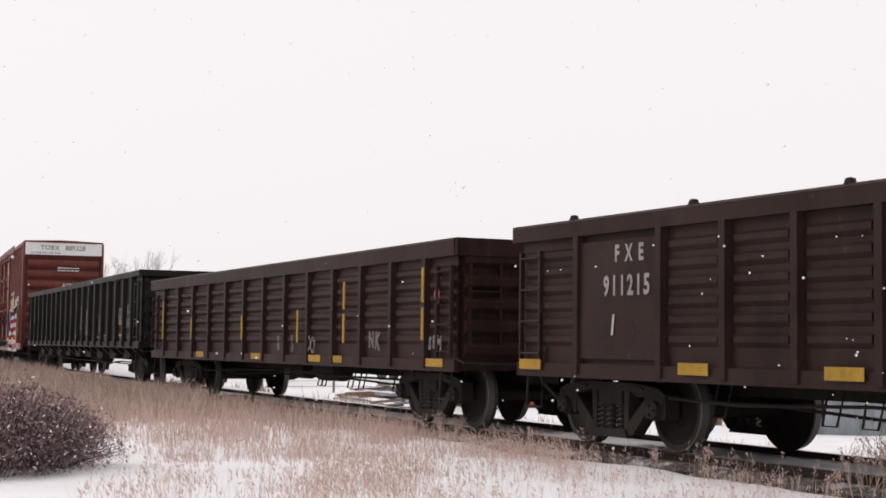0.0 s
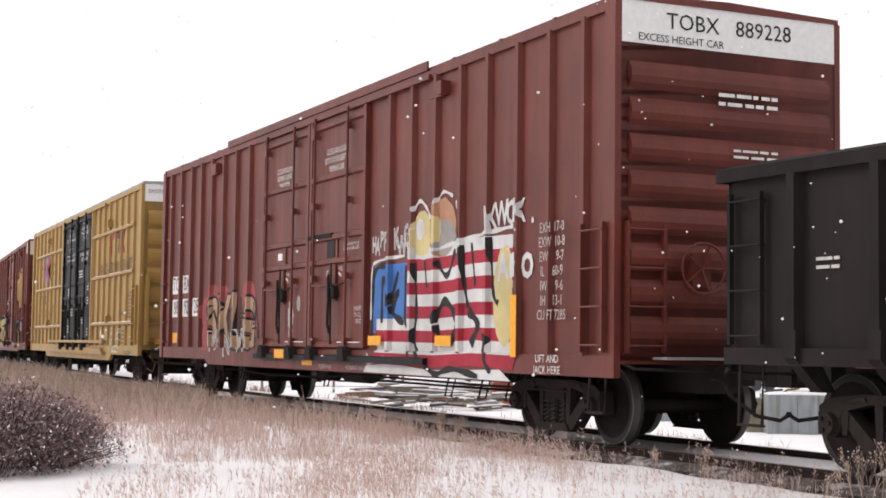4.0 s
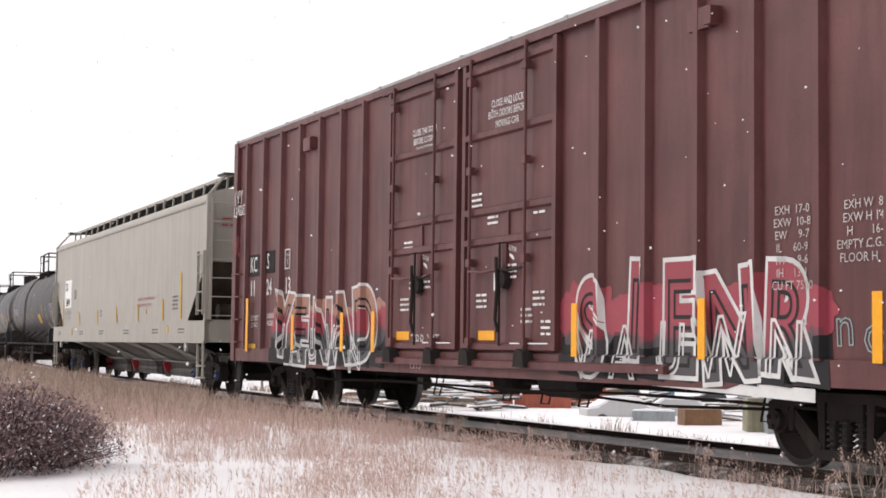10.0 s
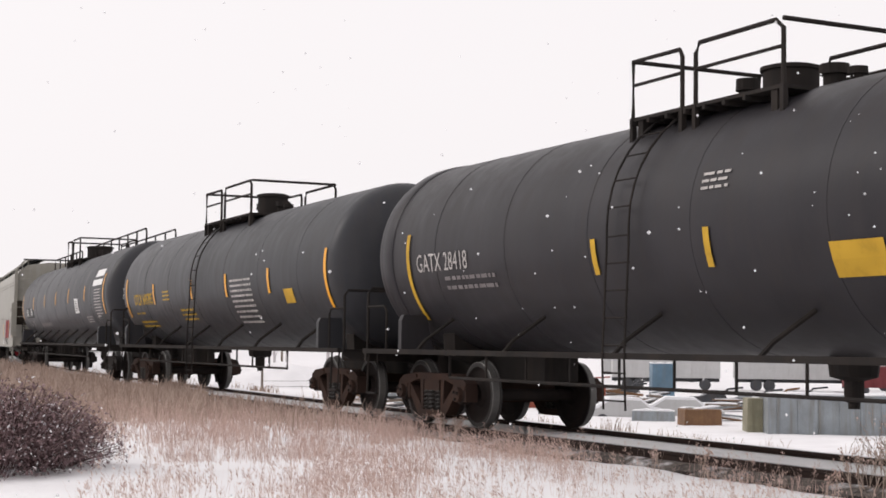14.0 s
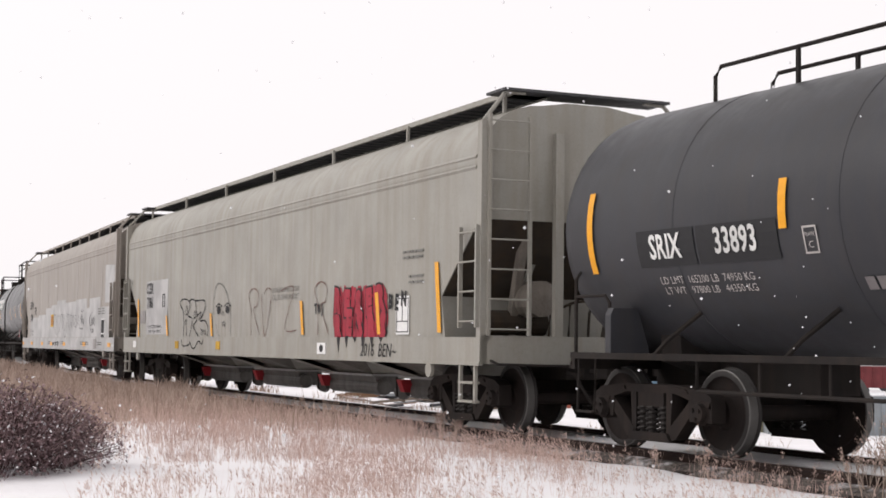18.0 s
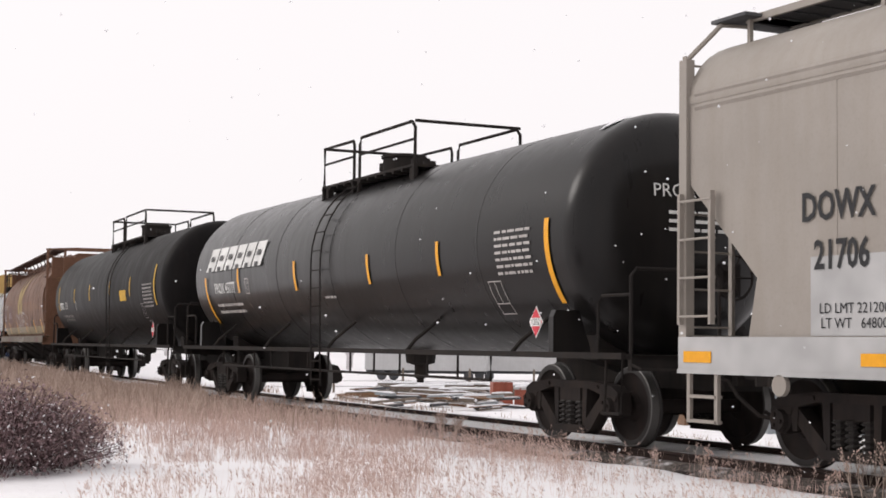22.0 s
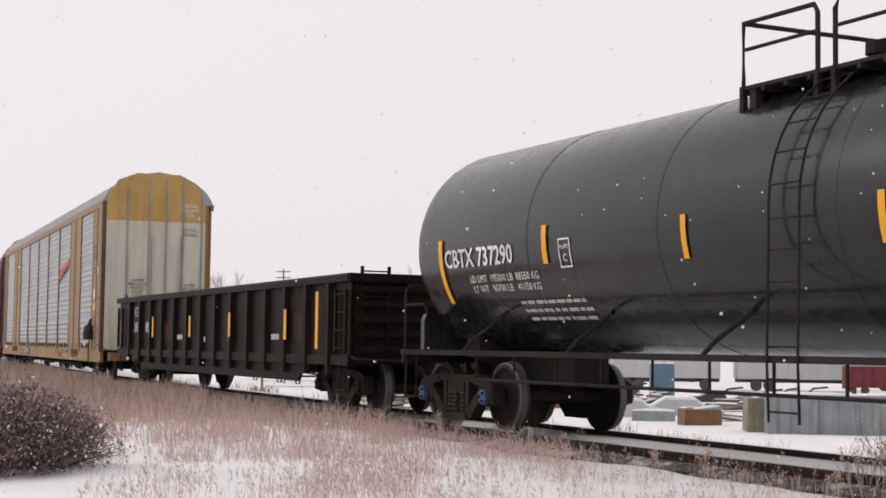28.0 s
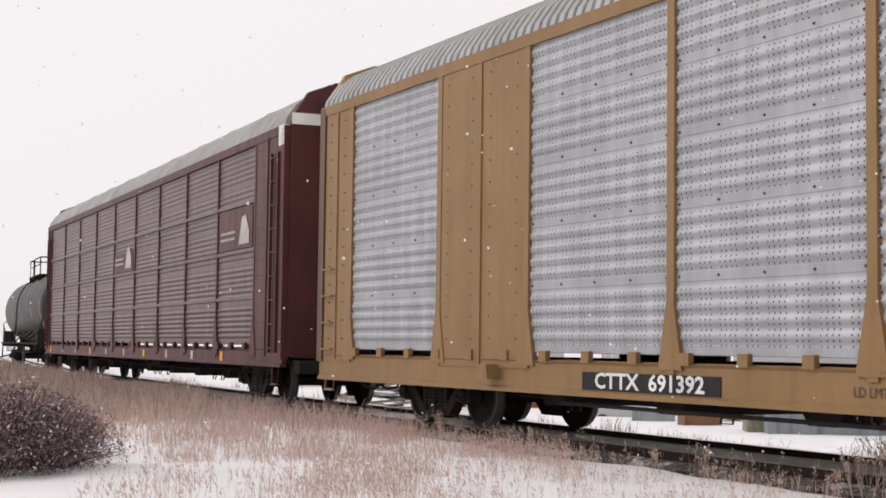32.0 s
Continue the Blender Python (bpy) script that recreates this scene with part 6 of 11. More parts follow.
def gondolas():
    W = M["white"]
    # dark brown, corrugated side panels
    car = gondola(115.15, 8.42, "dark brown gondola with corrugated side panels", M["gon_brown"], [-7.05, -5.42, -4.34, -3.27, -2.18, -1.1, 0.0, 1.1, 2.18, 3.27, 4.34, 5.42, 7.05], 0.80, 2.58, 7.0, corrugated=True, chord=0.20, seed=1)
    decal(car, -7.0, -5.46, 1.0, 2.3, M["gon_brown"], "number_board", -1.485)
    side_text(car, "F X E", 0.25, -6.0, 2.14, M["stencil_dull"], -1.50, spacing=1.35, narrow=0.75, bold=0.01)
    side_text(car, "911215", 0.30, -6.05, 1.79, M["stencil_dull"], -1.50, spacing=1.3, narrow=0.8, bold=0.01)
    for x in (-8.05, -4.8, -2.6, 2.6):
        decal(car, x - 0.25, x + 0.25, 0.86, 0.98, M["strip_dirty"], "reflector", -1.53)
    for i in range(7):
        part("load_stake_socket", Geo().lathe([(2.58, 0.06), (2.63, 0.045), (2.64, 0.01)], 8, "z", (-7.2 + 2.3 * i, -1.45, 0)), M["gon_brown"], car)
    word(car, "/", -6.3, 1.35, 0.3, M["off_white"], None, 0, 0, -1.50, 1, lines=0.014)
    # rusty brown with yellow strips on some ribs
    car = gondola(96.72, 8.32, "rusty brown gondola with a rounded rim and yellow strips", M["gon_brown2"], spaced(-7.15, 7.35, 13), 0.80, 2.56, 6.6, corrugated=True, chord=0.24, seed=2)
    for x, a, b in ((7.35, 1.2, 1.65), (7.35, 1.72, 2.2), (4.3, 1.15, 1.6), (4.3, 1.68, 2.1), (2.1, 1.15, 1.7), (-1.11, 1.2, 1.65), (-4.73, 1.2, 1.65), (-7.15, 1.2, 2.05)):
        decal(car, x - 0.04, x + 0.04, a, b, M["strip_dirty"], "reflector", -1.530, proud=0.010)
    for x in (7.7, 3.9, 2.9, -0.3, -4.1):
        decal(car, x - 0.28, x + 0.28, 0.84, 0.95, M["strip_dirty"], "reflector", -1.505)
    side_text(car, "9", 0.4, 7.75, 1.75, M["pink"], -1.50, bold=0.01)
    word(car, "NK", 5.4, 1.2, 0.35, M["dim_white"], None, 0, 0, -1.50, 3, lines=0.010)
    word(car, "SEM", 7.55, 1.15, 0.25, M["dim_white"], None, 0, 0, -1.50, 4, lines=0.009, pitch=0.15)
    for i, (txt, x) in enumerate((("8", 1.0), ("S", 1.75), ("OO", 2.6))):
        word(car, txt, x, 1.12, 0.36, M["stencil_dull"], None, 0, 0, -1.50, 5 + i, lines=0.006, pitch=0.22)
    # black, slanted rib feet
    car = gondola(76.47, 10.62, "black high-sided gondola with slanted rib feet", M["gon_black"], spaced(-9.6, 9.7, 19), 1.0, 2.88, 8.65, rib=(0.15, 0.11), chord=0.15, seed=3, feet=True)
    for x in range(-8, 9, 2):
        part("floor_tub", Geo().prism([(x - 0.55, 1.05), (x + 0.55, 1.05), (x + 0.42, 0.68), (x - 0.42, 0.68)], -1.3, 1.3, "y"), M["frame_black"], car)
    D, O = M["dim_white"], M["stencil_dull"]
    for line in (((7.52, 1.72), (7.60, 2.02), (7.66, 1.74)), ((7.72, 2.0), (7.66, 1.86), (7.80, 1.70)), ((7.84, 1.92), (7.94, 2.0), (8.0, 1.82), (7.88, 1.74), (7.84, 1.92)), ((8.08, 1.98), (8.10, 1.72)), ((8.16, 1.72), (8.18, 2.0), (8.34, 1.94), (8.2, 1.84), (8.38, 1.66)), ((7.56, 1.62), (7.9, 1.68), (8.36, 1.58))):
        stroke(car, line, O, 0.045, -1.458)
    for line in (((8.86, 2.02), (8.90, 1.80)), ((9.02, 2.08), (9.02, 1.82)), ((9.2, 2.02), (9.12, 1.82)), ((8.72, 1.46), (8.78, 1.70), (8.9, 1.48), (8.94, 1.70)), ((9.0, 1.48), (9.06, 1.72), (9.16, 1.5)), ((9.2, 1.70), (9.4, 1.72), (9.3, 1.5)), ((8.82, 1.34), (9.0, 1.22), (9.2, 1.36), (9.36, 1.24))):
        stroke(car, line, D, 0.045, -1.458)
    for line in (((1.35, 1.45), (1.45, 1.85), (1.50, 2.15)), ((1.30, 1.55), (1.55, 1.50), (1.62, 1.75), (1.4, 1.72))):
        stroke(car, line, D, 0.05, -1.458)
    blob(car, 2.55, 1.72, 0.17, 0.36, M["grime_pale"], -1.455, 4, rough=0.05)
    stroke(car, [(2.48, 2.06), (2.38, 1.8), (2.42, 1.42), (2.6, 1.36), (2.7, 1.6)], M["spray_grey"], 0.04, -1.458)
    for line in (((4.35, 1.30), (4.35, 1.75), (4.55, 1.85)), ((4.55, 1.35), (4.62, 1.75), (4.75, 1.40), (4.82, 1.78)), ((4.35, 1.26), (4.85, 1.24))):
        stroke(car, line, D, 0.045, -1.458)
    blob(car, 9.95, 1.55, 0.1, 0.12, M["spray_hair"], -1.455, 7)
    for x in (-9.2, -7.0, 8.1, 5.6, 0.5):
        bars(car, x, 1.9 if x < -9 else 1.25, 0.3, 0.15, 2, M["off_white"], -1.455)
    decal(car, 7.75, 8.15, 1.28, 1.32, M["dull_yellow"], "stencil_line", -1.455)
    decal(car, 7.75, 8.15, 1.58, 1.62, M["dull_yellow"], "stencil_line", -1.455)
    part("snow_ledge", Geo().prism([(-1.5, 2.76), (-1.44, 2.76), (-1.44, 2.82)], 10.2, 10.6), M["snow_cap"], car, "snow settled on a ledge")
    side_text(car, "N.C.C.C.", 0.16, -0.75, 1.55, M["grime_pale"], end=10.72)
    # low black gondola
    car = gondola(-223.7, 8.42, "low black gondola with dents and yellow strips", M["gon_low"], [x for i, x in enumerate(spaced(-7.0, 7.55, 14))], 0.82, 2.24, (6.98, 7.20), rib=(0.16, 0.10), chord=0.13, fish=0.32, seed=4)
    decal(car, -6.8, -6.0, 1.3, 2.0, M["gon_low"], "number_board", -1.447)
    side_text(car, "ICG", 0.34, -6.43, 1.85, W, -1.455, shear=0.15, narrow=0.85)
    side_text(car, "2452", 0.34, -6.43, 1.48, W, -1.455, narrow=0.85)
    side_text(car, "88", 0.34, -5.33, 1.47, W, -1.455, narrow=0.85)
    for x, a, b in ((-8.2, 1.05, 1.7), (-4.35, 1.25, 1.72), (-1.0, 1.25, 1.7), (2.0, 1.25, 1.72), (5.45, 1.2, 1.72), (7.1, 1.05, 1.98)):
        decal(car, x - 0.06, x + 0.06, a, b, M["amber"], "reflector", -1.547 if abs(x) < 8 else -1.45)
    for x, z in ((-2.2, 1.25), (4.6, 1.25), (1.8, 1.2), (-0.3, 1.2), (6.1, 0.9)):
        decal(car, x - 0.22, x + 0.22, z - 0.05, z + 0.05, M["off_white"], "stencil_ground", -1.447)
    decal(car, 5.6, 6.1, 1.2, 1.65, M["gon_brown2"], "patch_plate", -1.447)
    word(car, "JWL", -3.6, 1.35, 0.6, M["spray_orange"], None, 0, 0, -1.46, 3, lines=0.011, pitch=0.3)


# ---- covered hoppers ----
def hopper_bottoms(car, spots, ztop, mat, under, red, zmid=0.62, zlow=0.27):
    """Discharge bays: side sheets that lean far in, cross slopes that meet in open ridges, tube outlets with red gates."""
    for n, x in enumerate(spots):
        a0 = (x - spots[n - 1]) / 2 if n else 1.9
        a1 = (spots[n + 1] - x) / 2 if n + 1 < len(spots) else 1.7
        f0, f1 = 1.22, 1.18 if n + 1 < len(spots) else 0.85
        zr, yr, yb = zmid + 0.26, 0.72, 0.28
        g = Geo()
        for s in (-1, 1):
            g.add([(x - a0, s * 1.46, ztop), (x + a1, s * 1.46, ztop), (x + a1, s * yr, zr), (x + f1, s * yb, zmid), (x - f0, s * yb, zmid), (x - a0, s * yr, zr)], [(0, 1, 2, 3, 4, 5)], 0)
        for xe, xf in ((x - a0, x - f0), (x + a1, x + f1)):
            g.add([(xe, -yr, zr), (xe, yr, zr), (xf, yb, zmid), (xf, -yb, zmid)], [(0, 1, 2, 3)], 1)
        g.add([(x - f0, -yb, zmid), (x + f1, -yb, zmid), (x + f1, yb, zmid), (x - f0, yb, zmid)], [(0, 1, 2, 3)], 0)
        # side sheets take the darkened bay colour, cross slopes keep the body colour
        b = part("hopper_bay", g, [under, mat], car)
        # added sheet in the paler body colour: the better-lit rear third of the side
        xl = x - f0 + 0.75
        g = Geo().add([(x - a0, -1.467, ztop), (xl, -1.467, ztop), (xl, -yb - 0.008, zmid), (x - f0 - 0.01, -yb - 0.008, zmid), (x - a0, -yr - 0.008, zr)], [(0, 1, 2, 3, 4)])
        part("lit_lap_sheet", g, mat, b)
        part("outlet_flange", Geo().prism([(-yb - 0.08, zmid - 0.025), (yb + 0.08, zmid - 0.025), (yb + 0.08, zmid + 0.012), (-yb - 0.08, zmid + 0.012)], x - f0 - 0.10, x + f1 + 0.10), M["roof_dull"], b)
        g = Geo()
        g.prism([(-0.26, zmid - 0.02), (0.26, zmid - 0.02), (0.16, zlow + 0.05), (-0.16, zlow + 0.05)], x - f0 + 0.15, x + f1)
        g.lathe([(x - f0 + 0.05, 0.12), (x - f0 + 0.07, 0.14), (x + f1 + 0.06, 0.14), (x + f1 + 0.08, 0.10)], 14, "x", (0, -0.10, zlow + 0.14))
        part("outlet_tube", g, M["tube_steel"], b)
        if red:
            g = Geo()
            g.prism([(-0.42, zmid - 0.05), (0.30, zmid - 0.05), (0.22, zlow + 0.10), (-0.34, zlow + 0.10)], x - f0 - 0.03, x - f0 + 0.13)
            part("outlet_gate", g, M["red_gate"], b, "red outlet gate")
            part("gate_crank", Geo().lathe([(x - f0 - 0.34, 0.11), (x - f0 - 0.18, 0.125), (x - f0, 0.05)], 12, "x", (0, -0.22, zlow + 0.09)), M["tube_steel"], b)
            part("gate_arm", Geo().tube([(x - f0 - 0.12, -0.36, zlow + 0.02), (x - f0 - 0.06, -0.40, zmid - 0.02)], 0.02, 5), M["frame_black"], b)


def roof_walk(car, half, z, y, mat, frame_m, post_z, n, slant=0.0, wide=0.55):
    """Grating along the roof on small posts, with a lip."""
    g = Geo()
    g.box(-half, half, y, y + wide, z, z + 0.035)
    for i in range(int(half * 2 / 0.30)):
        x = -half + 0.30 * i
        g.box(x, x + 0.03, y, y + wide, z - 0.015, z)
    part("roof_walk", g, mat, car, "dark grating roof walk")
    g = Geo()
    for k in (0, 1):
        g.prism([(y - 0.02 + 1.6 * 0 + k * wide, z - 0.02), (y + 0.02 + k * wide, z - 0.02), (y + 0.02 + k * wide, z + 0.05), (y - 0.02 + k * wide, z + 0.05)], -half, half)
    part("walk_edge", g, frame_m, car)
    for i in range(n):
        x = -half + 0.1 + (2 * half - 0.2) * i / (n - 1)
        part("walk_post", Geo().prism([(x - slant - 0.024, post_z), (x - slant + 0.024, post_z), (x + 0.024, z), (x - 0.024, z)], y - 0.06, y - 0.02, "y"), frame_m, car)


def hopper(u, half, label, mat, sill0, sill1, eave, cut, bays, tc, seed=0, red=True, shoulder=0.18, posts=22, post_m=None, caps=False, slant=0.0, under=None, walk_z=4.50, zmid=0.62, seams=0, drop=0.0, sill_m=None):
    car = thing("covered_hopper", label, "covered hopper", "freight cars of the train")
    W = 1.56
    hx, zc, lx = half - 0.12, cut[0], cut[1]
    low = eave - drop
    prof = [(-hx, low), (-hx + 0.02, zc), (-lx, sill1 + cut[2]), (-lx - 0.12, sill1), (lx + 0.12, sill1), (lx, sill1 + cut[2]), (hx - 0.02, zc), (hx, low)]
    g = Geo()
    g.prism(prof, -W, W, "y")
    # rounded shoulder and low roof
    sh = [(-W, low)]
    for i in range(1, 9):
        a = i / 8 * math.pi / 2
        sh.append((-W + (0.5 + drop) * (1 - math.cos(a)), low + (shoulder + 0.14 + drop) * math.sin(a)))
    sh += [(-0.3, eave + shoulder + 0.20)]
    sh += [(-a, b) for a, b in sh[::-1]]
    g.prism(sh, -hx, hx)
    part("body", g, mat, car, smooth=32)
    for i in range(seams):
        x = -lx + 2 * lx * (i + 0.5) / seams
        part("side_seam", Geo().box(x - 0.012, x + 0.012, -W - 0.004, -W + 0.01, sill1 + 0.02, low - 0.02), mat, car)
    g = Geo()
    for k in (-1, 1):
        c = 0.03 if drop == 0 else 0.006
        g.prism([(k * (W + c), low - 0.06), (k * (W + c * 1.5), low - 0.02), (k * (W + c), low + 0.03), (k * W, low + 0.03), (k * W, low - 0.06)], -hx, hx)
    part("top_chord", g, mat, car)
    for k in (-1, 1):
        g = Geo()
        g.prism([(k * (W + 0.045), sill0), (k * (W + 0.045), sill1), (k * (W - 0.10), sill1), (k * (W - 0.10), sill1 - 0.03), (k * (W + 0.02), sill1 - 0.03), (k * (W + 0.02), sill0)], -half, half)
        g.box(-half, half, min(k * W, k * (W + 0.06)), max(k * W, k * (W + 0.06)), sill0 - 0.02, sill0 + 0.02)
        part("side_sill", g, sill_m or mat, car)
    for i in range(2 if drop else 0):
        z = low - 0.10 + 0.13 * i
        part("side_bead", Geo().prism([(-W - 0.003, z - 0.03), (-W - 0.022, z), (-W - 0.003, z + 0.03), (-W + 0.02, z + 0.03), (-W + 0.02, z - 0.03)], -hx + 0.1, hx - 0.1), mat, car)
    for k in (-1, 1):
        x = k * (half - 0.06)
        for y in (-1, 1):
            part("corner_post", Geo().prism([(x - 0.06, y * 1.60), (x + 0.06, y * 1.60), (x + 0.06, y * 1.50), (x - 0.06, y * 1.50)], sill0, eave + 0.10, "z"), mat, car)
        part("end_sill", Geo().box(min(x - 0.05, x + 0.06), max(x - 0.05, x + 0.06), -1.58, 1.58, sill0, sill1 + 0.02), mat, car)
        for y in (-0.45, 0.45):
            part("end_post", Geo().box(x - 0.06, x + 0.03, y - 0.06, y + 0.06, sill1, eave), mat, car)
        part("slope_brace", Geo().prism([(k * (half - 1.6), sill1), (k * (half - 1.5), sill1), (k * (half - 0.35), zc), (k * (half - 0.5), zc)], -0.5, -0.42, "y"), mat, car)
        zs = [sill1 + 0.10 + 0.38 * i for i in range(int((eave - sill1) / 0.38) + 1)]
        end_ladder(car, x + k * 0.05, -1.5, -0.92, zs, mat, stiles=True)
        side_ladder(car, min(x, x - k * 0.5), max(x, x - k * 0.5), [sill1 + 0.2 + 0.38 * i for i in range(4)], mat, -1.585, stiles=True)
        step = Geo()
        xs = k * (half - 0.38)
        for xx in (xs - 0.22, xs + 0.22):
            step.box(xx - 0.025, xx + 0.025, -1.60, -1.56, 0.40, sill0 + 0.02)
        for z in (0.42, 0.66):
            step.box(xs - 0.22, xs + 0.22, -1.62, -1.52, z - 0.015, z + 0.015)
        part("sill_step", step, mat, car)
        for y in (-1, 1):
            part("roof_bracket", Geo().tube([(x, y * 1.55, eave + 0.10), (x - k * 0.10, y * 1.2, walk_z - 0.02), (x - k * 0.12, y * 0.9, walk_z)], 0.028, 6), mat, car)
        g = Geo()
        g.box(min(x, x - k * 0.55), max(x, x - k * 0.55), -1.25, 1.25, walk_z, walk_z + 0.035)
        part("roof_walk", g, M["grid"], car)
        coupler(car, k * half, 0.62, M["frame_black"])
        part("lift_lug", Geo().lathe([(-1.62, 0.10), (-1.57, 0.10)], 14, "y", (k * (half - 1.55), 0, sill0 - 0.10)), mat, car)
    hand_brake(car, half - 0.1, 0.25, 2.2, M["hop_under"], 0.26)
    part("end_gear", Geo().lathe([(half - 0.75, 0.2), (half - 0.72, 0.24), (half - 0.3, 0.24), (half - 0.26, 0.05)], 14, "x", (0, -0.55, 1.75)), M["hop_under"], car)
    roof_walk(car, half - 0.35, walk_z, -1.02, M["grid"], post_m or M["grid"], eave + 0.12, posts, slant)
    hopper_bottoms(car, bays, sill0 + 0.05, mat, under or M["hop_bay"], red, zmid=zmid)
    for k in (-1, 1):
        # stub sill over the truck, darkened slope sheet and end gear under the overhang
        a, b = sorted((k * (lx - 0.3), k * (half - 0.2)))
        part("stub_sill", Geo().prism([(-0.24, 0.70), (0.24, 0.70), (0.24, 1.0), (-0.24, 1.0)], a, b), M["frame_black"], car)
        n0 = Vector((zc - sill1 - cut[2], 0, -k * (hx - lx))).normalized() * 0.006 * k
        # thin dark overlay: the overhang's shade put into the colour, along with grime
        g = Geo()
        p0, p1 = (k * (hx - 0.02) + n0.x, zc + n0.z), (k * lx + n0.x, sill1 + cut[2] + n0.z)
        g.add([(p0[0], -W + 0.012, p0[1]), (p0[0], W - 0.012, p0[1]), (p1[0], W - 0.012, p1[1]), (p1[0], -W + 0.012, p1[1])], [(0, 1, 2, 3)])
        part("slope_sheet", g, M["hop_shade_grime"], car, "slope sheet darkened with grime and painted shade")
        part("shear_plate", Geo().box(min(k * lx, k * (half - 0.1)), max(k * lx, k * (half - 0.1)), -1.5, 1.5, sill1 - 0.05, sill1 - 0.01), M["hop_shade_grime"], car)
        for y in (-0.75, 0.75):
            part("slope_strut", Geo().prism([(k * (half - 0.95), sill1), (k * (half - 0.80), sill1), (k * (half - 0.34), zc), (k * (half - 0.46), zc)], y - 0.05, y + 0.05, "y"), M["hop_under"], car)
        part("air_reservoir", Geo().lathe([(-1.15, 0.08), (-1.12, 0.17), (-0.25, 0.17), (-0.22, 0.08)], 14, "y", (k * (half - 0.85), 0, sill1 + 0.20)), M["hop_shade_grime"], car)
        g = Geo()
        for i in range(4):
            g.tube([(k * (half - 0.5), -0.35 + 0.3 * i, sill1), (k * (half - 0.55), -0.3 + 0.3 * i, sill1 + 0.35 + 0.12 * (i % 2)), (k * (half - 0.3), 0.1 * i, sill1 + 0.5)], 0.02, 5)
        part("brake_pipe", g, M["hop_shade_grime"], car)
    for k in (-1, 1):
        truck(car, k * end_of(tc, k), u, "truck", caps)
    enrol(car, u, tc)
    return car


def scrawl(car, x, z, w, h, mat, seed=0, n=9, r=0.014, y=-1.572):
    """A single sprayed line that loops along."""
    rnd = random.Random(seed)
    pts = []
    for i in range(n * 6 + 1):
        t = i / 6
        pts.append((x - w / 2 + w * t / n + 0.25 * w / n * math.sin(t * 6.28), y, z + h / 2 * math.sin(t * 6.28 + 0.7) * (0.7 + 0.3 * math.sin(t * 1.7 + seed)) + rnd.uniform(-0.02, 0.02)))
    g = Geo()
    g.tube(pts, r, 4)
    return place("graffiti", g.mesh("graffiti", mat), car)


def hoppers():
    I, A = M["ink"], M["amber"]
    car = hopper(-28.95, 9.78, "clean light grey covered hopper with a dark roof walk", M["hop_white"], 1.14, 1.58, 4.04, (2.78, 8.15, 0.02), [-5.95, -2.0, 1.98, 5.65], 8.04, seed=1, shoulder=0.10, posts=20, post_m=M["hop_white"], caps=True, slant=0.12, zmid=0.66, walk_z=4.57)
    decal(car, -7.9, -6.75, 2.15, 2.98, M["white_sharp"], "number_panel", -1.562)
    side_text(car, "TILX", 0.34, -7.58, 2.77, I, -1.572, narrow=0.66, bold=0.004)
    side_text(car, "586494", 0.34, -7.34, 2.30, I, -1.572, narrow=0.70, bold=0.004)
    side_text(car, "LD LMT  220800\nLT WT   65200", 0.15, -7.3, 1.92, M["grey_ink"], -1.57)
    plate_box(car, -6.05, 2.52, M["grey_ink"], 0.22, -1.57, letter="C")
    for x, z0, z1 in ((-8.15, 1.6, 2.4), (-5.2, 1.60, 1.98), (-2.3, 1.60, 2.0), (0.4, 1.62, 2.03), (3.1, 1.62, 2.05), (5.8, 1.62, 2.1), (7.55, 1.64, 2.65)):
        poly(car, [(x - 0.02, z0), (x + 0.10, z0), (x + 0.02, z1), (x - 0.10, z1)], M["dull_yellow"], -1.572, "reflector")
    side_text(car, "LINED CAR KNOCK SPARKS WHEN ENTERING CAR", 0.10, 3.95, 2.15, M["red_mark"], -1.57, narrow=0.8)
    side_text(car, "SHARP OBJECTS MUST NOT CONTACT LINING", 0.10, 3.75, 2.0, M["red_mark"], -1.57, narrow=0.8)
    bars(car, 7.0, 2.0, 0.5, 0.35, 4, M["grey_ink"], -1.57)
    bars(car, -1.8, 1.9, 0.2, 0.2, 3, M["grey_ink"], -1.57)
    plate_box(car, -6.2, 1.40, M["dull_yellow"], 0.16, -1.607, letter="1")
    blob(car, -5.6, 1.95, 0.06, 0.06, M["dull_yellow"], -1.57, 2)
    blob(car, 4.0, 1.85, 0.06, 0.07, M["dull_yellow"], -1.57, 3)
    for x in (-8.6, -4.6, -1.5, 1.9, 5.2, 7.8):
        bars(car, x, 1.38, 0.6, 0.14, 2, M["grey_ink"], -1.608)
    decal(car, 6.42, 6.54, 1.34, 1.50, M["dull_yellow"], "stencil_ground", -1.607)
    bars(car, -0.9, 3.6, 0.7, 0.2, 3, M["red_mark"], end=9.67)

    car = hopper(-107.25, 10.12, "weathered grey covered hopper with a red sprayed piece", M["hop_grey"], 0.90, 1.24, 3.90, (2.75, 8.85, 0.55), [-5.95, -1.95, 2.08, 5.85], 8.56, seed=2, shoulder=0.22, posts=7, post_m=M["hop_grey"], walk_z=4.42, drop=0.38)
    decal(car, -7.95, -5.95, 1.31, 2.55, M["overpaint"], "paint_patch", -1.5625, proud=0.004)
    side_text(car, "CCBX", 0.36, -7.62, 2.36, I, -1.572, narrow=0.66, bold=0.008)
    side_text(car, "71061", 0.36, -7.58, 2.03, I, -1.572, narrow=0.66, bold=0.008)
    side_text(car, "LDLMT 221300 100500 KG\nLTWT   64700   29400 KG", 0.11, -7.10, 1.43, I, -1.572)
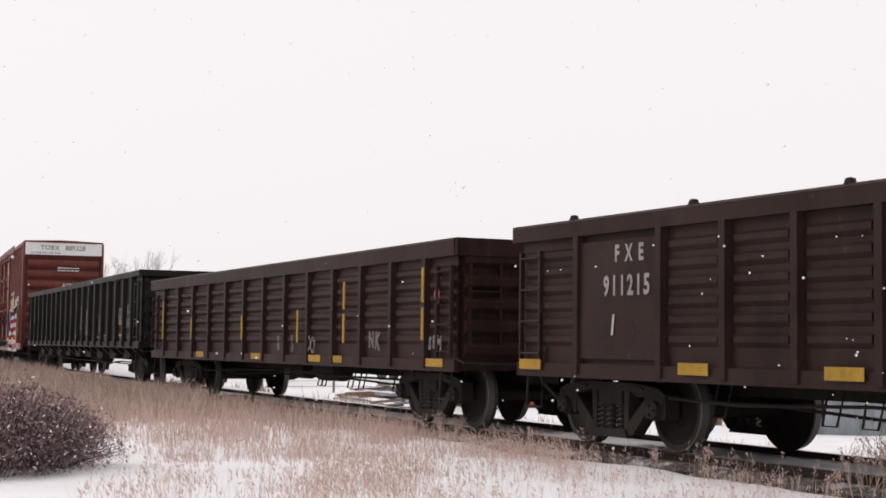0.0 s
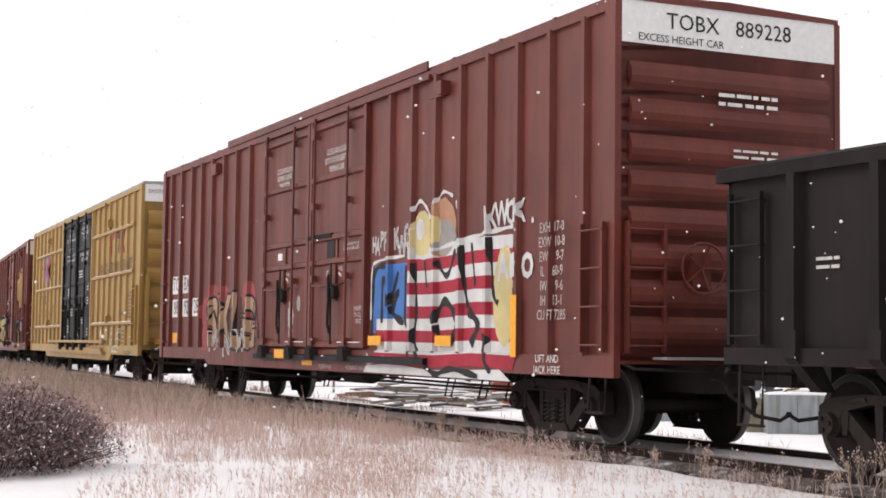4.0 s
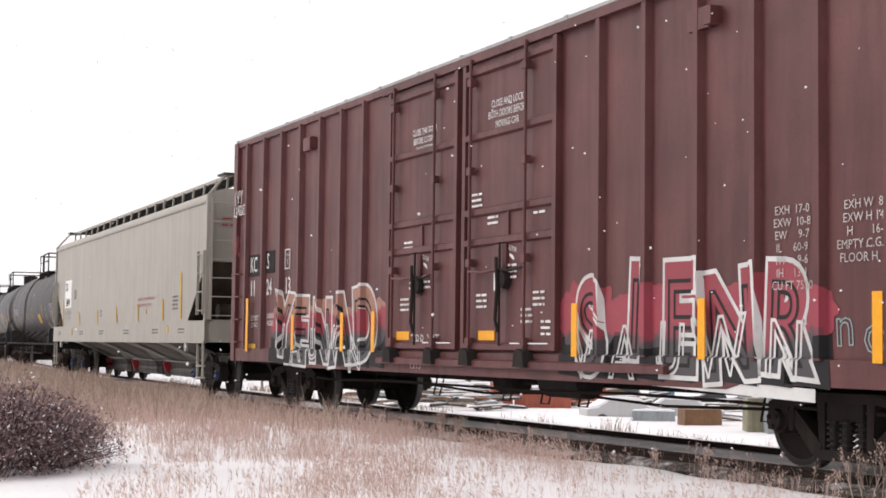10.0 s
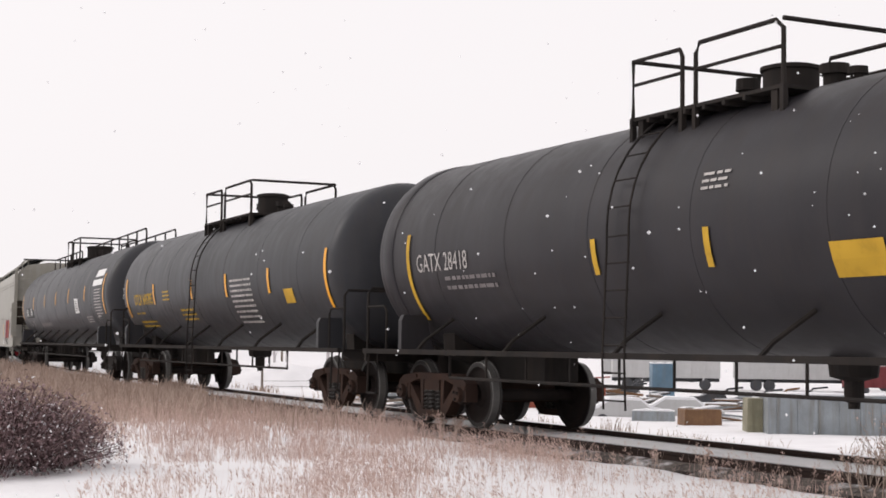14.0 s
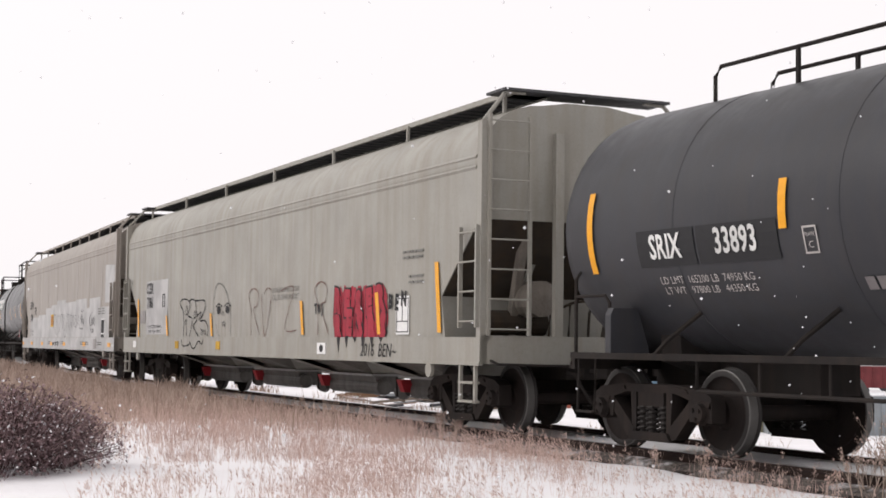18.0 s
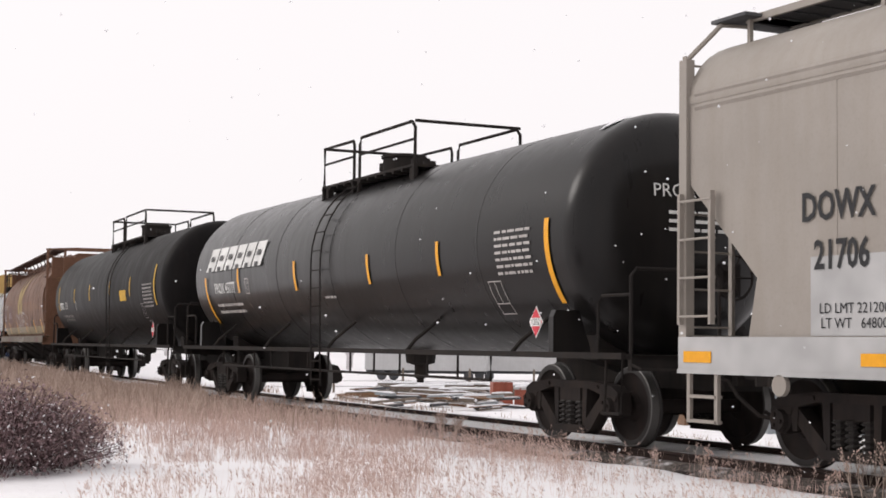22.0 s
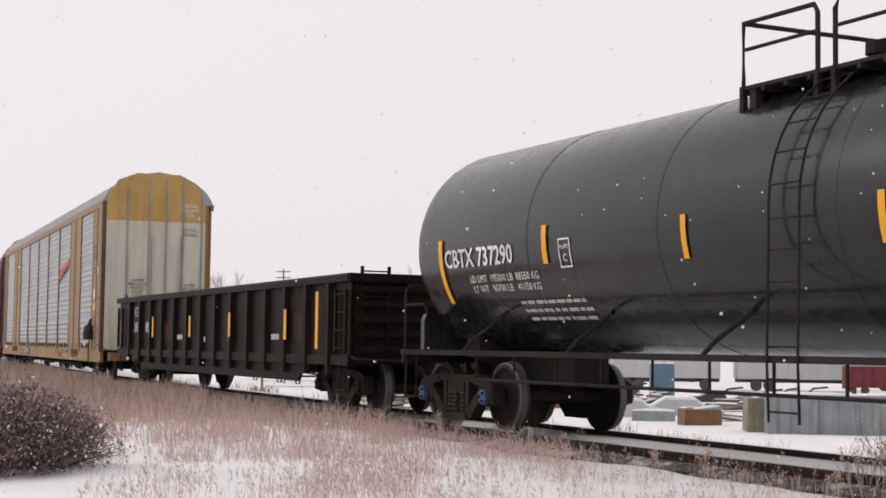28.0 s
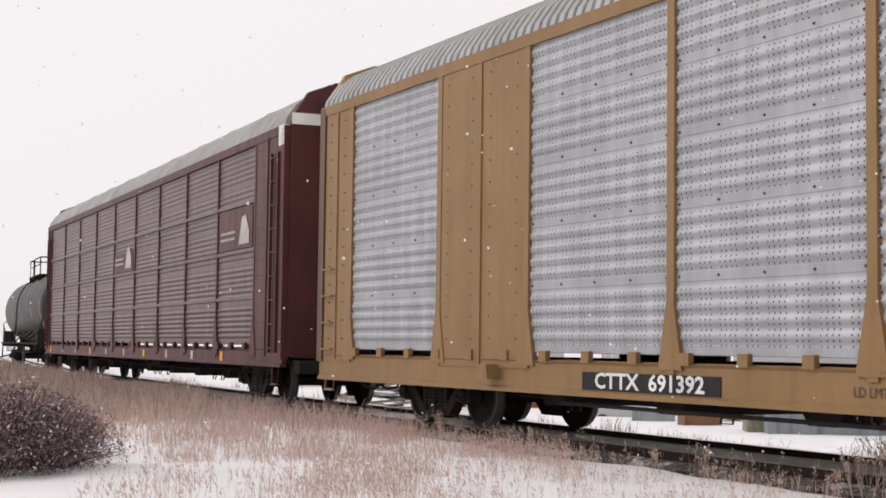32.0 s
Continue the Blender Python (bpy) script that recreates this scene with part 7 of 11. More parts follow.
    plate_box(car, -6.30, 2.06, I, 0.22, -1.57, letter="C")
    decal(car, -8.57, -8.04, 1.57, 1.87, M["spray_grey"], "paint_patch", -1.565)
    for x, z0, z1 in ((-8.72, 1.26, 2.15), (-5.95, 1.28, 1.72), (-2.34, 1.26, 1.72), (3.2, 1.28, 1.85), (6.6, 1.28, 1.9), (8.75, 1.3, 2.25)):
        poly(car, [(x + 0.02, z0), (x + 0.14, z0), (x + 0.02, z1), (x - 0.10, z1)], A, -1.58, "reflector")
    K = M["spray_black"]
    # three looped letters whose feet hang over the sill
    stroke(car, [(-4.5, 1.26), (-4.54, 1.76), (-4.78, 1.91), (-4.8, 2.01), (-4.54, 2.06), (-4.08, 2.0), (-4.04, 1.84), (-4.19, 1.7), (-3.82, 1.62), (-4.0, 1.26)], K, 0.034)
    stroke(car, [(-4.42, 1.52), (-4.30, 1.60), (-4.24, 1.26)], K, 0.032)
    stroke(car, [(-4.38, 1.78), (-4.26, 1.90), (-4.2, 1.76), (-4.36, 1.72)], K, 0.03)
    stroke(car, [(-4.08, 2.0), (-3.89, 2.04), (-3.64, 2.0), (-3.5, 1.82), (-3.43, 1.61), (-3.71, 1.47), (-3.29, 1.26)], K, 0.034)
    stroke(car, [(-3.70, 1.66), (-3.62, 1.78), (-3.52, 1.70), (-3.7, 1.62)], K, 0.03)
    stroke(car, [(-3.6, 2.0), (-2.89, 1.99), (-2.86, 1.8), (-3.19, 1.59), (-2.82, 1.58), (-2.6, 1.44), (-2.62, 1.26)], K, 0.034)
    stroke(car, [(-3.45, 1.68), (-3.12, 1.76), (-3.3, 1.60)], K, 0.03)
    for i, dx in enumerate((0.0, 0.14, 0.27)):
        stroke(car, [(-3.12 + dx, 1.30), (-3.10 + dx, 1.42 - 0.02 * i), (-3.04 + dx, 1.36), (-3.02 + dx, 1.28)], K, 0.022)
    stroke(car, [(-4.53, 1.20), (-4.38, 1.06), (-3.92, 1.08), (-3.84, 1.14)], K, 0.034, -1.612)
    stroke(car, [(-3.84, 1.14), (-3.62, 1.02), (-3.43, 1.02), (-3.15, 1.16), (-2.9, 1.10), (-2.78, 1.20)], K, 0.034, -1.612)
    # a tall hood shape with two dark ovals
    stroke(car, [(-2.2, 1.70), (-2.19, 2.05), (-2.05, 2.27), (-1.74, 2.3), (-1.36, 2.15), (-1.12, 1.89), (-1.0, 1.63), (-0.98, 1.26)], M["grey_ink"], 0.03)
    stroke(car, [(-2.0, 1.50), (-1.9, 1.34), (-1.76, 1.26)], M["grey_ink"], 0.018)
    for x in (-1.82, -1.22):
        blob(car, x, 1.78, 0.13, 0.075, K, -1.574, int(10 * x) + 40, name="scrawl_oval")
        stroke(car, [(x - 0.20, 1.84), (x, 1.90), (x + 0.22, 1.84)], K, 0.03)
    stroke(car, [(-1.60, 1.68), (-1.5, 1.74), (-1.44, 1.66)], K, 0.026)
    stroke(car, [(-1.56, 1.54), (-1.5, 1.46), (-1.44, 1.56), (-1.38, 1.44), (-1.36, 1.56)], K, 0.024)
    # faint brown outlines of an older word
    F = M["old_line"]
    for x in (0.35, 4.0):
        stroke(car, [(x, 1.28), (x - 0.02, 1.75), (x - 0.18, 2.02), (x + 0.10, 2.14), (x + 0.40, 2.04), (x + 0.34, 1.82), (x + 0.14, 1.74), (x + 0.52, 1.28)], F, 0.022)
    stroke(car, [(0.95, 2.02), (1.12, 1.32), (1.24, 1.30), (1.52, 2.0), (1.3, 2.12), (1.1, 2.02)], F, 0.022)
    stroke(car, [(2.05, 2.05), (2.75, 2.08), (2.30, 1.40), (2.95, 1.36)], F, 0.018)
    side_text(car, "LOWERING OR SIDE OF CAR\nCALL TO OBTAIN PRODUCT", 0.13, 2.3, 2.0, M["grey_ink"], -1.57, narrow=0.85)
    word(car, "TBJ", 3.9, 1.70, 0.2, M["spray_black"], None, 0, 0, -1.572, 6, 0.9, lines=0.012)
    for i in range(7):
        blob(car, 4.95 + 0.3 * i, 1.60, 0.24, 0.42, M["spray_red"], -1.570, i + 2, rough=0.1)
    word(car, "RESER", 4.9, 1.78, 0.50, M["spray_red"], M["spray_black"], 0.04, 0.03, -1.575, 7, 0.9, 0.08, pitch=0.48)
    word(car, "RESRS", 4.95, 1.40, 0.55, M["spray_red"], M["spray_black"], 0.04, 0.03, -1.577, 8, 0.9, 0.08, pitch=0.48)
    word(car, "BEN", 7.1, 1.75, 0.3, M["spray_black"], None, 0, 0, -1.575, 3, 0.9, lines=0.014, pitch=0.24)
    for i in range(6):
        poly(car, [(5.0 + 0.35 * i, 1.24), (5.14 + 0.35 * i, 1.24), (5.08 + 0.35 * i, 1.0 + 0.08 * (i % 3))], M["spray_black"], -1.61, "graffiti")
    side_text(car, "2016  BEN~", 0.28, 6.7, 1.04, M["spray_black"], -1.612, shear=0.2)
    chart_box(car, 7.55, 1.55, I, 0.42, -1.572, back=M["white_sharp"])
    bars(car, 7.9, 2.4, 0.75, 0.16, 2, M["grey_ink"], -1.57)
    bars(car, 8.0, 2.05, 0.5, 0.16, 2, M["grey_ink"], -1.57)
    decal(car, 4.1, 4.5, 0.97, 1.15, M["white_sharp"], "stencil_ground", -1.61)
    blob(car, 4.3, 1.06, 0.09, 0.06, M["ink"], -1.618, 3)
    for x in (-8.9, -4.9, -1.7):
        decal(car, x - 0.14, x + 0.14, 1.0, 1.16, M["white_sharp"] if x < -8 else M["dull_yellow"], "stencil_ground", -1.61)

    car = hopper(-128.35, 9.82, "tan-grey covered hopper patched with lighter paint", M["hop_tan"], 0.90, 1.24, 3.92, (2.75, 8.65, 0.55), [-6.1, -2.15, 1.85, 5.6], 7.93, seed=3, shoulder=0.18, posts=11, post_m=M["hop_tan"], walk_z=4.42, seams=8, drop=0.30, sill_m=M["overpaint"])
    x = -7.9
    for i, (w, top) in enumerate(((2.3, 1.95), (1.9, 2.02), (1.35, 2.22), (1.3, 2.30), (1.9, 2.42), (2.15, 2.32), (2.0, 2.36), (0.5, 2.08), (1.8, 2.34), (1.5, 2.06))):
        decal(car, x, x + w + 0.01 * (i % 2), 1.25, top, M["overpaint"], "paint_patch", -1.5625 - 0.0012 * (i % 2), proud=0.004)
        x += w
    poly(car, [(8.06, 3.18), (9.46, 3.12), (9.46, 2.76), (8.95, 2.30), (8.72, 2.16), (8.10, 2.17)], M["overpaint"], -1.5635, "paint_patch")
    side_text(car, "DOWX", 0.36, -7.55, 2.38, I, -1.574, narrow=0.78, bold=0.008)
    side_text(car, "21706", 0.36, -7.5, 1.95, I, -1.574, narrow=0.78, bold=0.008)
    side_text(car, "LD LMT 221200\nLT WT   64800", 0.13, -7.35, 1.42, I, -1.574)
    plate_box(car, -6.45, 2.18, I, 0.22, -1.574, letter="C")
    decal(car, -2.35, -1.75, 1.6, 2.0, M["dull_yellow"], "placard", -1.575)
    bars(car, -2.05, 1.8, 0.5, 0.3, 4, M["red_mark"], -1.582)
    K = M["spray_black"]
    # a long looping signature and two shorter tags
    stroke(car, [(-1.6, 1.50), (-1.85, 1.75), (-1.55, 1.98), (-1.15, 1.86), (-1.25, 1.45), (-0.95, 1.35), (-1.0, 1.80), (-0.7, 1.97), (-0.4, 1.80), (-0.5, 1.42)], K, 0.020)
    stroke(car, [(-0.35, 1.40), (-0.25, 1.85), (0.05, 1.98), (0.35, 1.85), (0.30, 1.50), (0.55, 1.95), (0.85, 1.72), (0.75, 1.35), (1.05, 1.28), (1.30, 2.02)], K, 0.020)
    stroke(car, [(1.12, 1.55), (1.45, 1.95), (1.75, 1.88), (1.55, 1.65), (1.95, 1.50)], K, 0.020)
    stroke(car, [(2.05, 1.60), (1.95, 1.85), (2.25, 1.90), (2.2, 1.55), (2.5, 1.92), (2.62, 1.58), (2.85, 1.90), (3.05, 1.85), (2.8, 1.58), (3.2, 1.60), (3.25, 1.85), (3.45, 1.62), (3.55, 1.90), (3.72, 1.60)], K, 0.020, n=4)
    for line in (((3.82, 1.60), (4.0, 1.92), (4.08, 1.60), (4.2, 1.92), (4.26, 1.58)), ((3.9, 1.80), (4.6, 1.66)), ((4.19, 2.12), (4.24, 1.60)), ((4.02, 2.0), (4.4, 2.02)), ((4.36, 1.85), (4.5, 1.62), (4.62, 1.84), (4.52, 1.55)), ((3.72, 1.55), (3.95, 1.50), (4.4, 1.50))):
        stroke(car, line, K, 0.024)
    for line in (((5.58, 1.56), (5.62, 1.92)), ((5.85, 1.92), (5.62, 1.72), (5.90, 1.54)), ((5.92, 1.56), (5.98, 1.78), (6.08, 1.56)), ((6.08, 1.80), (6.2, 1.60), (6.28, 1.82)), ((6.3, 1.58), (6.34, 1.82), (6.46, 1.72), (6.36, 1.68), (6.52, 1.56)), ((5.8, 1.48), (6.1, 1.38), (6.3, 1.46), (6.05, 1.46)), ((6.02, 1.92), (6.06, 1.94))):
        stroke(car, line, K, 0.028)
    decal(car, 7.64, 8.12, 1.20, 1.74, M["white_sharp"], "stencil_ground", -1.573, proud=0.004)
    for x0, z0, x1, z1 in ((7.67, 1.36, 7.86, 1.71), (7.89, 1.36, 8.09, 1.71), (7.67, 1.23, 8.09, 1.33)):
        decal(car, x0, x1, z0, z1, M["spray_black"], "stencil", -1.579, proud=0.004)
    for x in (7.3, 7.9):
        bars(car, x, 1.95, 0.4, 0.2, 3, M["grey_ink"], -1.575)
    for x in (-9.5, -7.0, -4.2, -1.9, 1.0, 4.96, 9.1):
        decal(car, x - 0.22, x + 0.22, 0.99, 1.10, A, "reflector", -1.61)
    decal(car, 6.6, 7.1, 0.92, 1.2, M["spray_grey"], "paint_patch", -1.611)
    for x in (-2.4, 0.6, 4.6, 5.4, 7.6):
        bars(car, x, 1.08, 0.6, 0.12, 2, M["grey_ink"], -1.611)
    scrawl(car, -0.9, 1.05, 1.6, 0.18, M["spray_black"], 4, 3, 0.012, -1.612)


BARREL = (1.57, 2.55, 0.30)


def grain_hopper():
    """A barrel-sided grain hopper."""
    u, half = -185.65, 8.55
    B = M["grain_brown"]
    car = thing("grain_hopper", "brown barrel-sided grain hopper with a yellow wheat emblem", "covered hopper", "freight cars of the train")
    # barrel outline: bulging sides, flat top, drawn in to the sill
    def barrel(n=34):
        out = []
        for i in range(n + 1):
            out.append(on_barrel(BARREL, -0.98 + (math.pi / 2 + 0.98) * i / n))
        return out
    right = [(y, z) for y, z in barrel() if z < 4.02]
    top_y = right[-1][0]
    prof = right + [(top_y * 0.5, 4.10), (-top_y * 0.5, 4.10)] + [(-y, z) for y, z in right[::-1]]
    hx = 7.75
    g = Geo().prism(prof, -hx, hx)
    part("shell", g, B, car, smooth=30)
    me = recalc(Geo().prism([(y * 1.006, 2.55 + (z - 2.55) * 1.006) for y, z in prof], -0.026, 0.026).mesh("shell_band", M["seam_brown"], 30))
    for x in (-7.72, -6.4, -5.1, -3.8, -3.2, -1.78, -0.5, 1.06, 2.63, 4.21, 5.3, 6.4, 7.72):
        place("shell_band", me, car, pose(x, 0, 0))
    thin = recalc(Geo().prism([(y * 1.003, 2.55 + (z - 2.55) * 1.003) for y, z in prof], -0.012, 0.012).mesh("shell_seam", M["seam_brown"], 30))
    for x in (-5.75, -4.4, -2.5, -1.45, 0.75, 2.1, 3.46, 4.75, 5.9, 7.0):
        place("shell_seam", thin, car, pose(x, 0, 0))
    # yellow band along the foot of the barrel
    g = Geo().sheet([(y - 0.006, z) for y, z in right if 1.36 < z < 1.66], -hx + 0.05, hx - 0.05)
    part("yellow_band", g, M["grain_band"], car, "stained yellow band along the foot", smooth=40)
    for s in (-1, 1):
        g = Geo()
        g.prism([(s * 1.50, 1.08), (s * 1.62, 1.08), (s * 1.62, 1.27), (s * 1.40, 1.32)], -half, half)
        part("side_sill", g, M["grain_sill"], car, "grime-darkened yellow side sill")
        part("sill_edge", Geo().prism([(s * 1.60, 1.26), (s * 1.632, 1.26), (s * 1.632, 1.29), (s * 1.55, 1.31)], -half, half), M["grain_sill"], car)
        part("eave_strip", Geo().prism([(s * top_y, 3.98), (s * (top_y - 0.03), 3.98), (s * (top_y - 0.10), 4.13), (s * (top_y - 0.07), 4.13)], -hx, hx), B, car)
        x = s * hx
        part("end_bulkhead", Geo().prism([(x - 0.06, 1.25), (x + 0.02, 1.25), (x + 0.02, 4.02), (x - 0.06, 4.02)], -1.3, 1.3, "y"), B, car)
        part("slope_sheet", Geo().prism([(s * (hx - 0.9), 1.0), (s * (hx - 0.8), 1.0), (s * hx, 2.1), (s * (hx - 0.1), 2.1)], -1.2, 1.2, "y"), B, car)
        for y in (-1.52, -0.95, 0.95, 1.52):
            part("end_post", Geo().box(s * (half - 0.04) - 0.04, s * (half - 0.04) + 0.04, y - 0.04, y + 0.04, 1.1, 4.22), B, car)
        part("end_sill", Geo().box(min(s * (half - 0.12), s * half), max(s * (half - 0.12), s * half), -1.62, 1.62, 1.02, 1.27), B, car)
        part("roof_cross", Geo().prism([(-1.58, 4.20), (1.58, 4.20), (1.58, 4.26), (0.6, 4.32), (-0.6, 4.32), (-1.58, 4.26)], s * (half - 0.06) - 0.05, s * (half - 0.06) + 0.05), B, car)
        end_ladder(car, s * half, -1.5, -0.97, [1.35 + 0.38 * i for i in range(8)], B, False)
        side_ladder(car, min(s * (half - 0.04), s * (half - 0.45)), max(s * (half - 0.04), s * (half - 0.45)), [1.4 + 0.38 * i for i in range(7)], M["walk_brown"], -1.53, False)
        part("end_brace", Geo().prism([(s * (half - 0.1), 2.9), (s * (half - 0.04), 2.9), (s * (half - 0.04), 2.98), (s * (half - 0.1), 2.98)], -1.5, 1.5, "y"), B, car)
        coupler(car, s * half, 0.9, M["frame_black"])
        step_stirrup(car, s * (half - 0.35), M["frame_black"], -1.55, 1.05)
    g = Geo()
    g.box(-half, half, -1.38, -0.92, 4.20, 4.24)
    for i in range(int(half * 2 / 0.33)):
        g.box(-half + 0.33 * i, -half + 0.33 * i + 0.05, -1.38, -0.92, 4.18, 4.246)
    part("roof_walk", g, M["walk_brown"], car, "brown roof walk on brackets")
    for i in range(13):
        x = -hx + 0.2 + (2 * hx - 0.4) * i / 12
        part("walk_bracket", Geo().tube([(x, -1.34, 4.2), (x, -1.18, 3.75), (x, -0.95, 4.05)], 0.022, 6), M["walk_brown"], car)
    g = Geo()
    g.prism([(-0.45, 4.05), (0.45, 4.05), (0.45, 4.16), (0.35, 4.19), (-0.35, 4.19), (-0.45, 4.16)], -hx + 0.3, hx - 0.3)
    part("hatch_trough", g, B, car)
    for x in (-5.6, -2.2, 1.15, 4.55):
        g = Geo()
        for q in (-1, 1):
            g.add([(x - 1.69, q * 1.50, 1.12), (x + 1.69, q * 1.50, 1.12), (x + 1.69, q * 0.62, 0.88), (x + 0.52, q * 0.32, 0.34), (x - 0.52, q * 0.32, 0.34), (x - 1.69, q * 0.62, 0.88)], [(0, 1, 2, 3, 4, 5)])
            g.add([(x + q * 1.69, -0.62, 0.88), (x + q * 1.69, 0.62, 0.88), (x + q * 0.52, 0.32, 0.34), (x + q * 0.52, -0.32, 0.34)], [(0, 1, 2, 3)])
        b = part("hopper_bay", g, M["frame_black"], car)
        part("outlet_gate", Geo().prism([(-0.38, 0.24), (0.38, 0.24), (0.38, 0.35), (-0.38, 0.35)], x - 0.60, x + 0.58), M["frame_black"], b)
        for k in (-1, 1):
            part("gate_crank", Geo().lathe([(x + k * 0.62, 0.06), (x + k * 0.86, 0.045), (x + k * 0.90, 0.075), (x + k * 0.96, 0.055)], 10, "x", (0, -0.30, 0.30)), M["wheel"], b)
        part("bay_rib", Geo().tube([(x, -1.46, 1.09), (x, -0.33, 0.37)], 0.03, 6), M["frame_black"], b)
    hand_brake(car, half - 0.25, -0.35, 2.0, M["frame_black"])
    for a, b in ((-half + 0.2, -6.9), (6.9, half - 0.2)):
        part("stub_sill", Geo().prism([(-0.24, 0.70), (0.24, 0.70), (0.24, 1.0), (-0.24, 1.0)], a, b), M["frame_black"], car)
    wrap = (1.572, 2.55, 0.30)
    W = M["off_white"]
    side_text(car, "CN", 0.30, -7.3, 2.52, W, wrap=wrap, narrow=0.8)
    side_text(car, "395704", 0.30, -6.25, 2.55, W, wrap=wrap, narrow=0.8)
    for x, z, w, h in ((-7.1, 2.15, 0.9, 0.75), (-4.75, 2.2, 1.1, 0.7)):
        decal(car, x - w / 2, x + w / 2, z - h / 2, z + h / 2, M["brown_patch"], "paint_patch", wrap=(1.572, 2.55, 0.30))
    bars(car, -7.05, 2.05, 0.7, 0.25, 2, W, wrap=(1.582, 2.55, 0.30))
    word(car, "NoWx", -5.05, 2.15, 0.32, W, None, 0, 0, 0, 4, 0.8, 0.1, lines=0.007, wrap=(1.580, 2.55, 0.30), pitch=0.24)
    # wheat leaves: two upper, two lower
    L = M["wheat"]
    for left, right in (
            (((-0.78, 3.70), (-1.0, 3.52), (-1.16, 3.39), (-1.34, 3.12), (-1.36, 2.95), (-1.08, 2.69), (-0.62, 2.46)), ((-0.76, 3.70), (-0.88, 3.50), (-0.90, 3.36), (-0.72, 3.20), (-0.58, 3.02), (-0.56, 2.70), (-0.58, 2.46))),
            (((0.82, 3.70), (0.42, 3.45), (-0.01, 3.20), (-0.30, 3.05), (-0.43, 2.91), (-0.46, 2.68), (-0.46, 2.49)), ((0.84, 3.70), (0.72, 3.45), (0.57, 3.23), (0.48, 3.08), (0.39, 2.96), (0.02, 2.68), (-0.42, 2.49))),
            (((-1.43, 2.78), (-1.40, 2.60), (-1.36, 2.38), (-1.33, 2.17)), ((-1.42, 2.78), (-1.05, 2.60), (-0.61, 2.38), (-0.58, 2.17))),
            (((0.33, 2.70), (-0.05, 2.55), (-0.38, 2.40), (-0.38, 2.18)), ((0.34, 2.70), (0.34, 2.55), (0.34, 2.40), (0.34, 2.18)))):
        g = Geo()
        skin = (1.584, 2.55, 0.30)
        vs = [(x, *on_barrel(skin, height_angle(skin, z))) for pair in zip(left, right) for x, z in pair]
        g.add(vs, [(2 * i, 2 * i + 1, 2 * i + 3, 2 * i + 2) for i in range(len(left) - 1)])
        place("wheat_leaf", g.mesh("wheat_leaf", L), car)
    for i in range(26):
        # worn-away characters, a few still pale, under a rub of orange
        x, hgt = 1.1 + 0.21 * i + 0.03 * math.sin(i * 5), 0.30 if i % 6 == 0 else 0.20
        if math.sin(i * 2.7) > -0.55:
            decal(car, x, x + 0.05, 2.26, 2.26 + hgt, M["faint_wheat"], "faded_lettering", wrap=(1.572, 2.55, 0.30), proud=0.004)
            decal(car, x + 0.06, x + 0.14, 2.26 + 0.09 * (i % 3), 2.30 + 0.09 * (i % 3), M["faint_wheat"], "faded_lettering", wrap=(1.572, 2.55, 0.30), proud=0.004)
    for x, w in ((0.70, 0.28), (1.3, 0.45), (2.05, 0.4), (2.75, 0.45), (3.5, 0.5)):
        decal(car, x, x + w, 2.505, 2.55, M["rub_orange"], "paint_rub", wrap=(1.572, 2.55, 0.30), proud=0.003)
    for x in (-7.6, -5.3, -1.98, 1.49, 4.62, 7.0):
        poly(car, [(x + 0.06, 1.42), (x + 0.18, 1.42), (x - 0.02, 1.88), (x - 0.14, 1.88)], M["amber"], wrap=(1.586, 2.55, 0.30), name="reflector")
    skin = (1.583, 2.55, 0.30)
    P = M["spray_white"]
    # four tall outlined letters, their feet run over the sill
    stroke(car, [(-1.44, 1.48), (-0.96, 1.52), (-1.17, 1.68), (-1.69, 1.85), (-1.87, 2.04), (-1.77, 2.16), (-0.87, 1.98), (-0.64, 1.75), (-0.43, 1.46)], P, 0.026, wrap=skin)
    stroke(car, [(-0.68, 1.47), (-0.95, 1.66), (-1.10, 1.72)], P, 0.024, wrap=skin)
    stroke(car, [(-0.18, 1.49), (-0.82, 2.04), (-0.68, 2.19), (-0.48, 2.13), (0.18, 1.6), (0.40, 1.46)], P, 0.026, wrap=skin)
    stroke(car, [(0.18, 1.6), (-0.39, 2.11), (-0.25, 2.24), (-0.09, 2.21), (0.18, 1.94)], P, 0.026, wrap=skin)
    stroke(car, [(0.89, 1.46), (0.22, 1.85), (0.18, 2.06), (0.41, 2.21), (0.64, 2.18), (0.83, 2.03), (1.12, 1.74)], P, 0.026, wrap=skin)
    stroke(car, [(1.10, 1.48), (0.61, 1.68), (0.51, 1.88), (0.64, 1.92), (0.87, 1.73), (1.12, 1.48)], P, 0.024, wrap=skin)
    stroke(car, [(1.12, 1.86), (0.84, 2.09), (0.92, 2.2), (2.21, 2.03), (2.35, 1.87), (2.29, 1.73), (1.81, 1.8), (1.93, 1.47)], P, 0.026, wrap=skin, n=3)
    stroke(car, [(1.12, 1.86), (1.46, 1.81), (1.58, 1.47)], P, 0.024, wrap=skin)
    for line in (((-1.40, 1.26), (-1.44, 1.10)), ((-0.18, 1.26), (-0.34, 1.20), (-0.38, 1.10)), ((-0.14, 1.26), (-0.21, 1.10)), ((0.40, 1.26), (0.30, 1.10)), ((0.44, 1.26), (0.52, 1.10)), ((0.89, 1.26), (0.78, 1.12), (1.1, 1.09), (1.4, 1.26)), ((1.95, 1.26), (1.78, 1.20), (1.73, 1.10))):
        stroke(car, line, P, 0.024, -1.626)
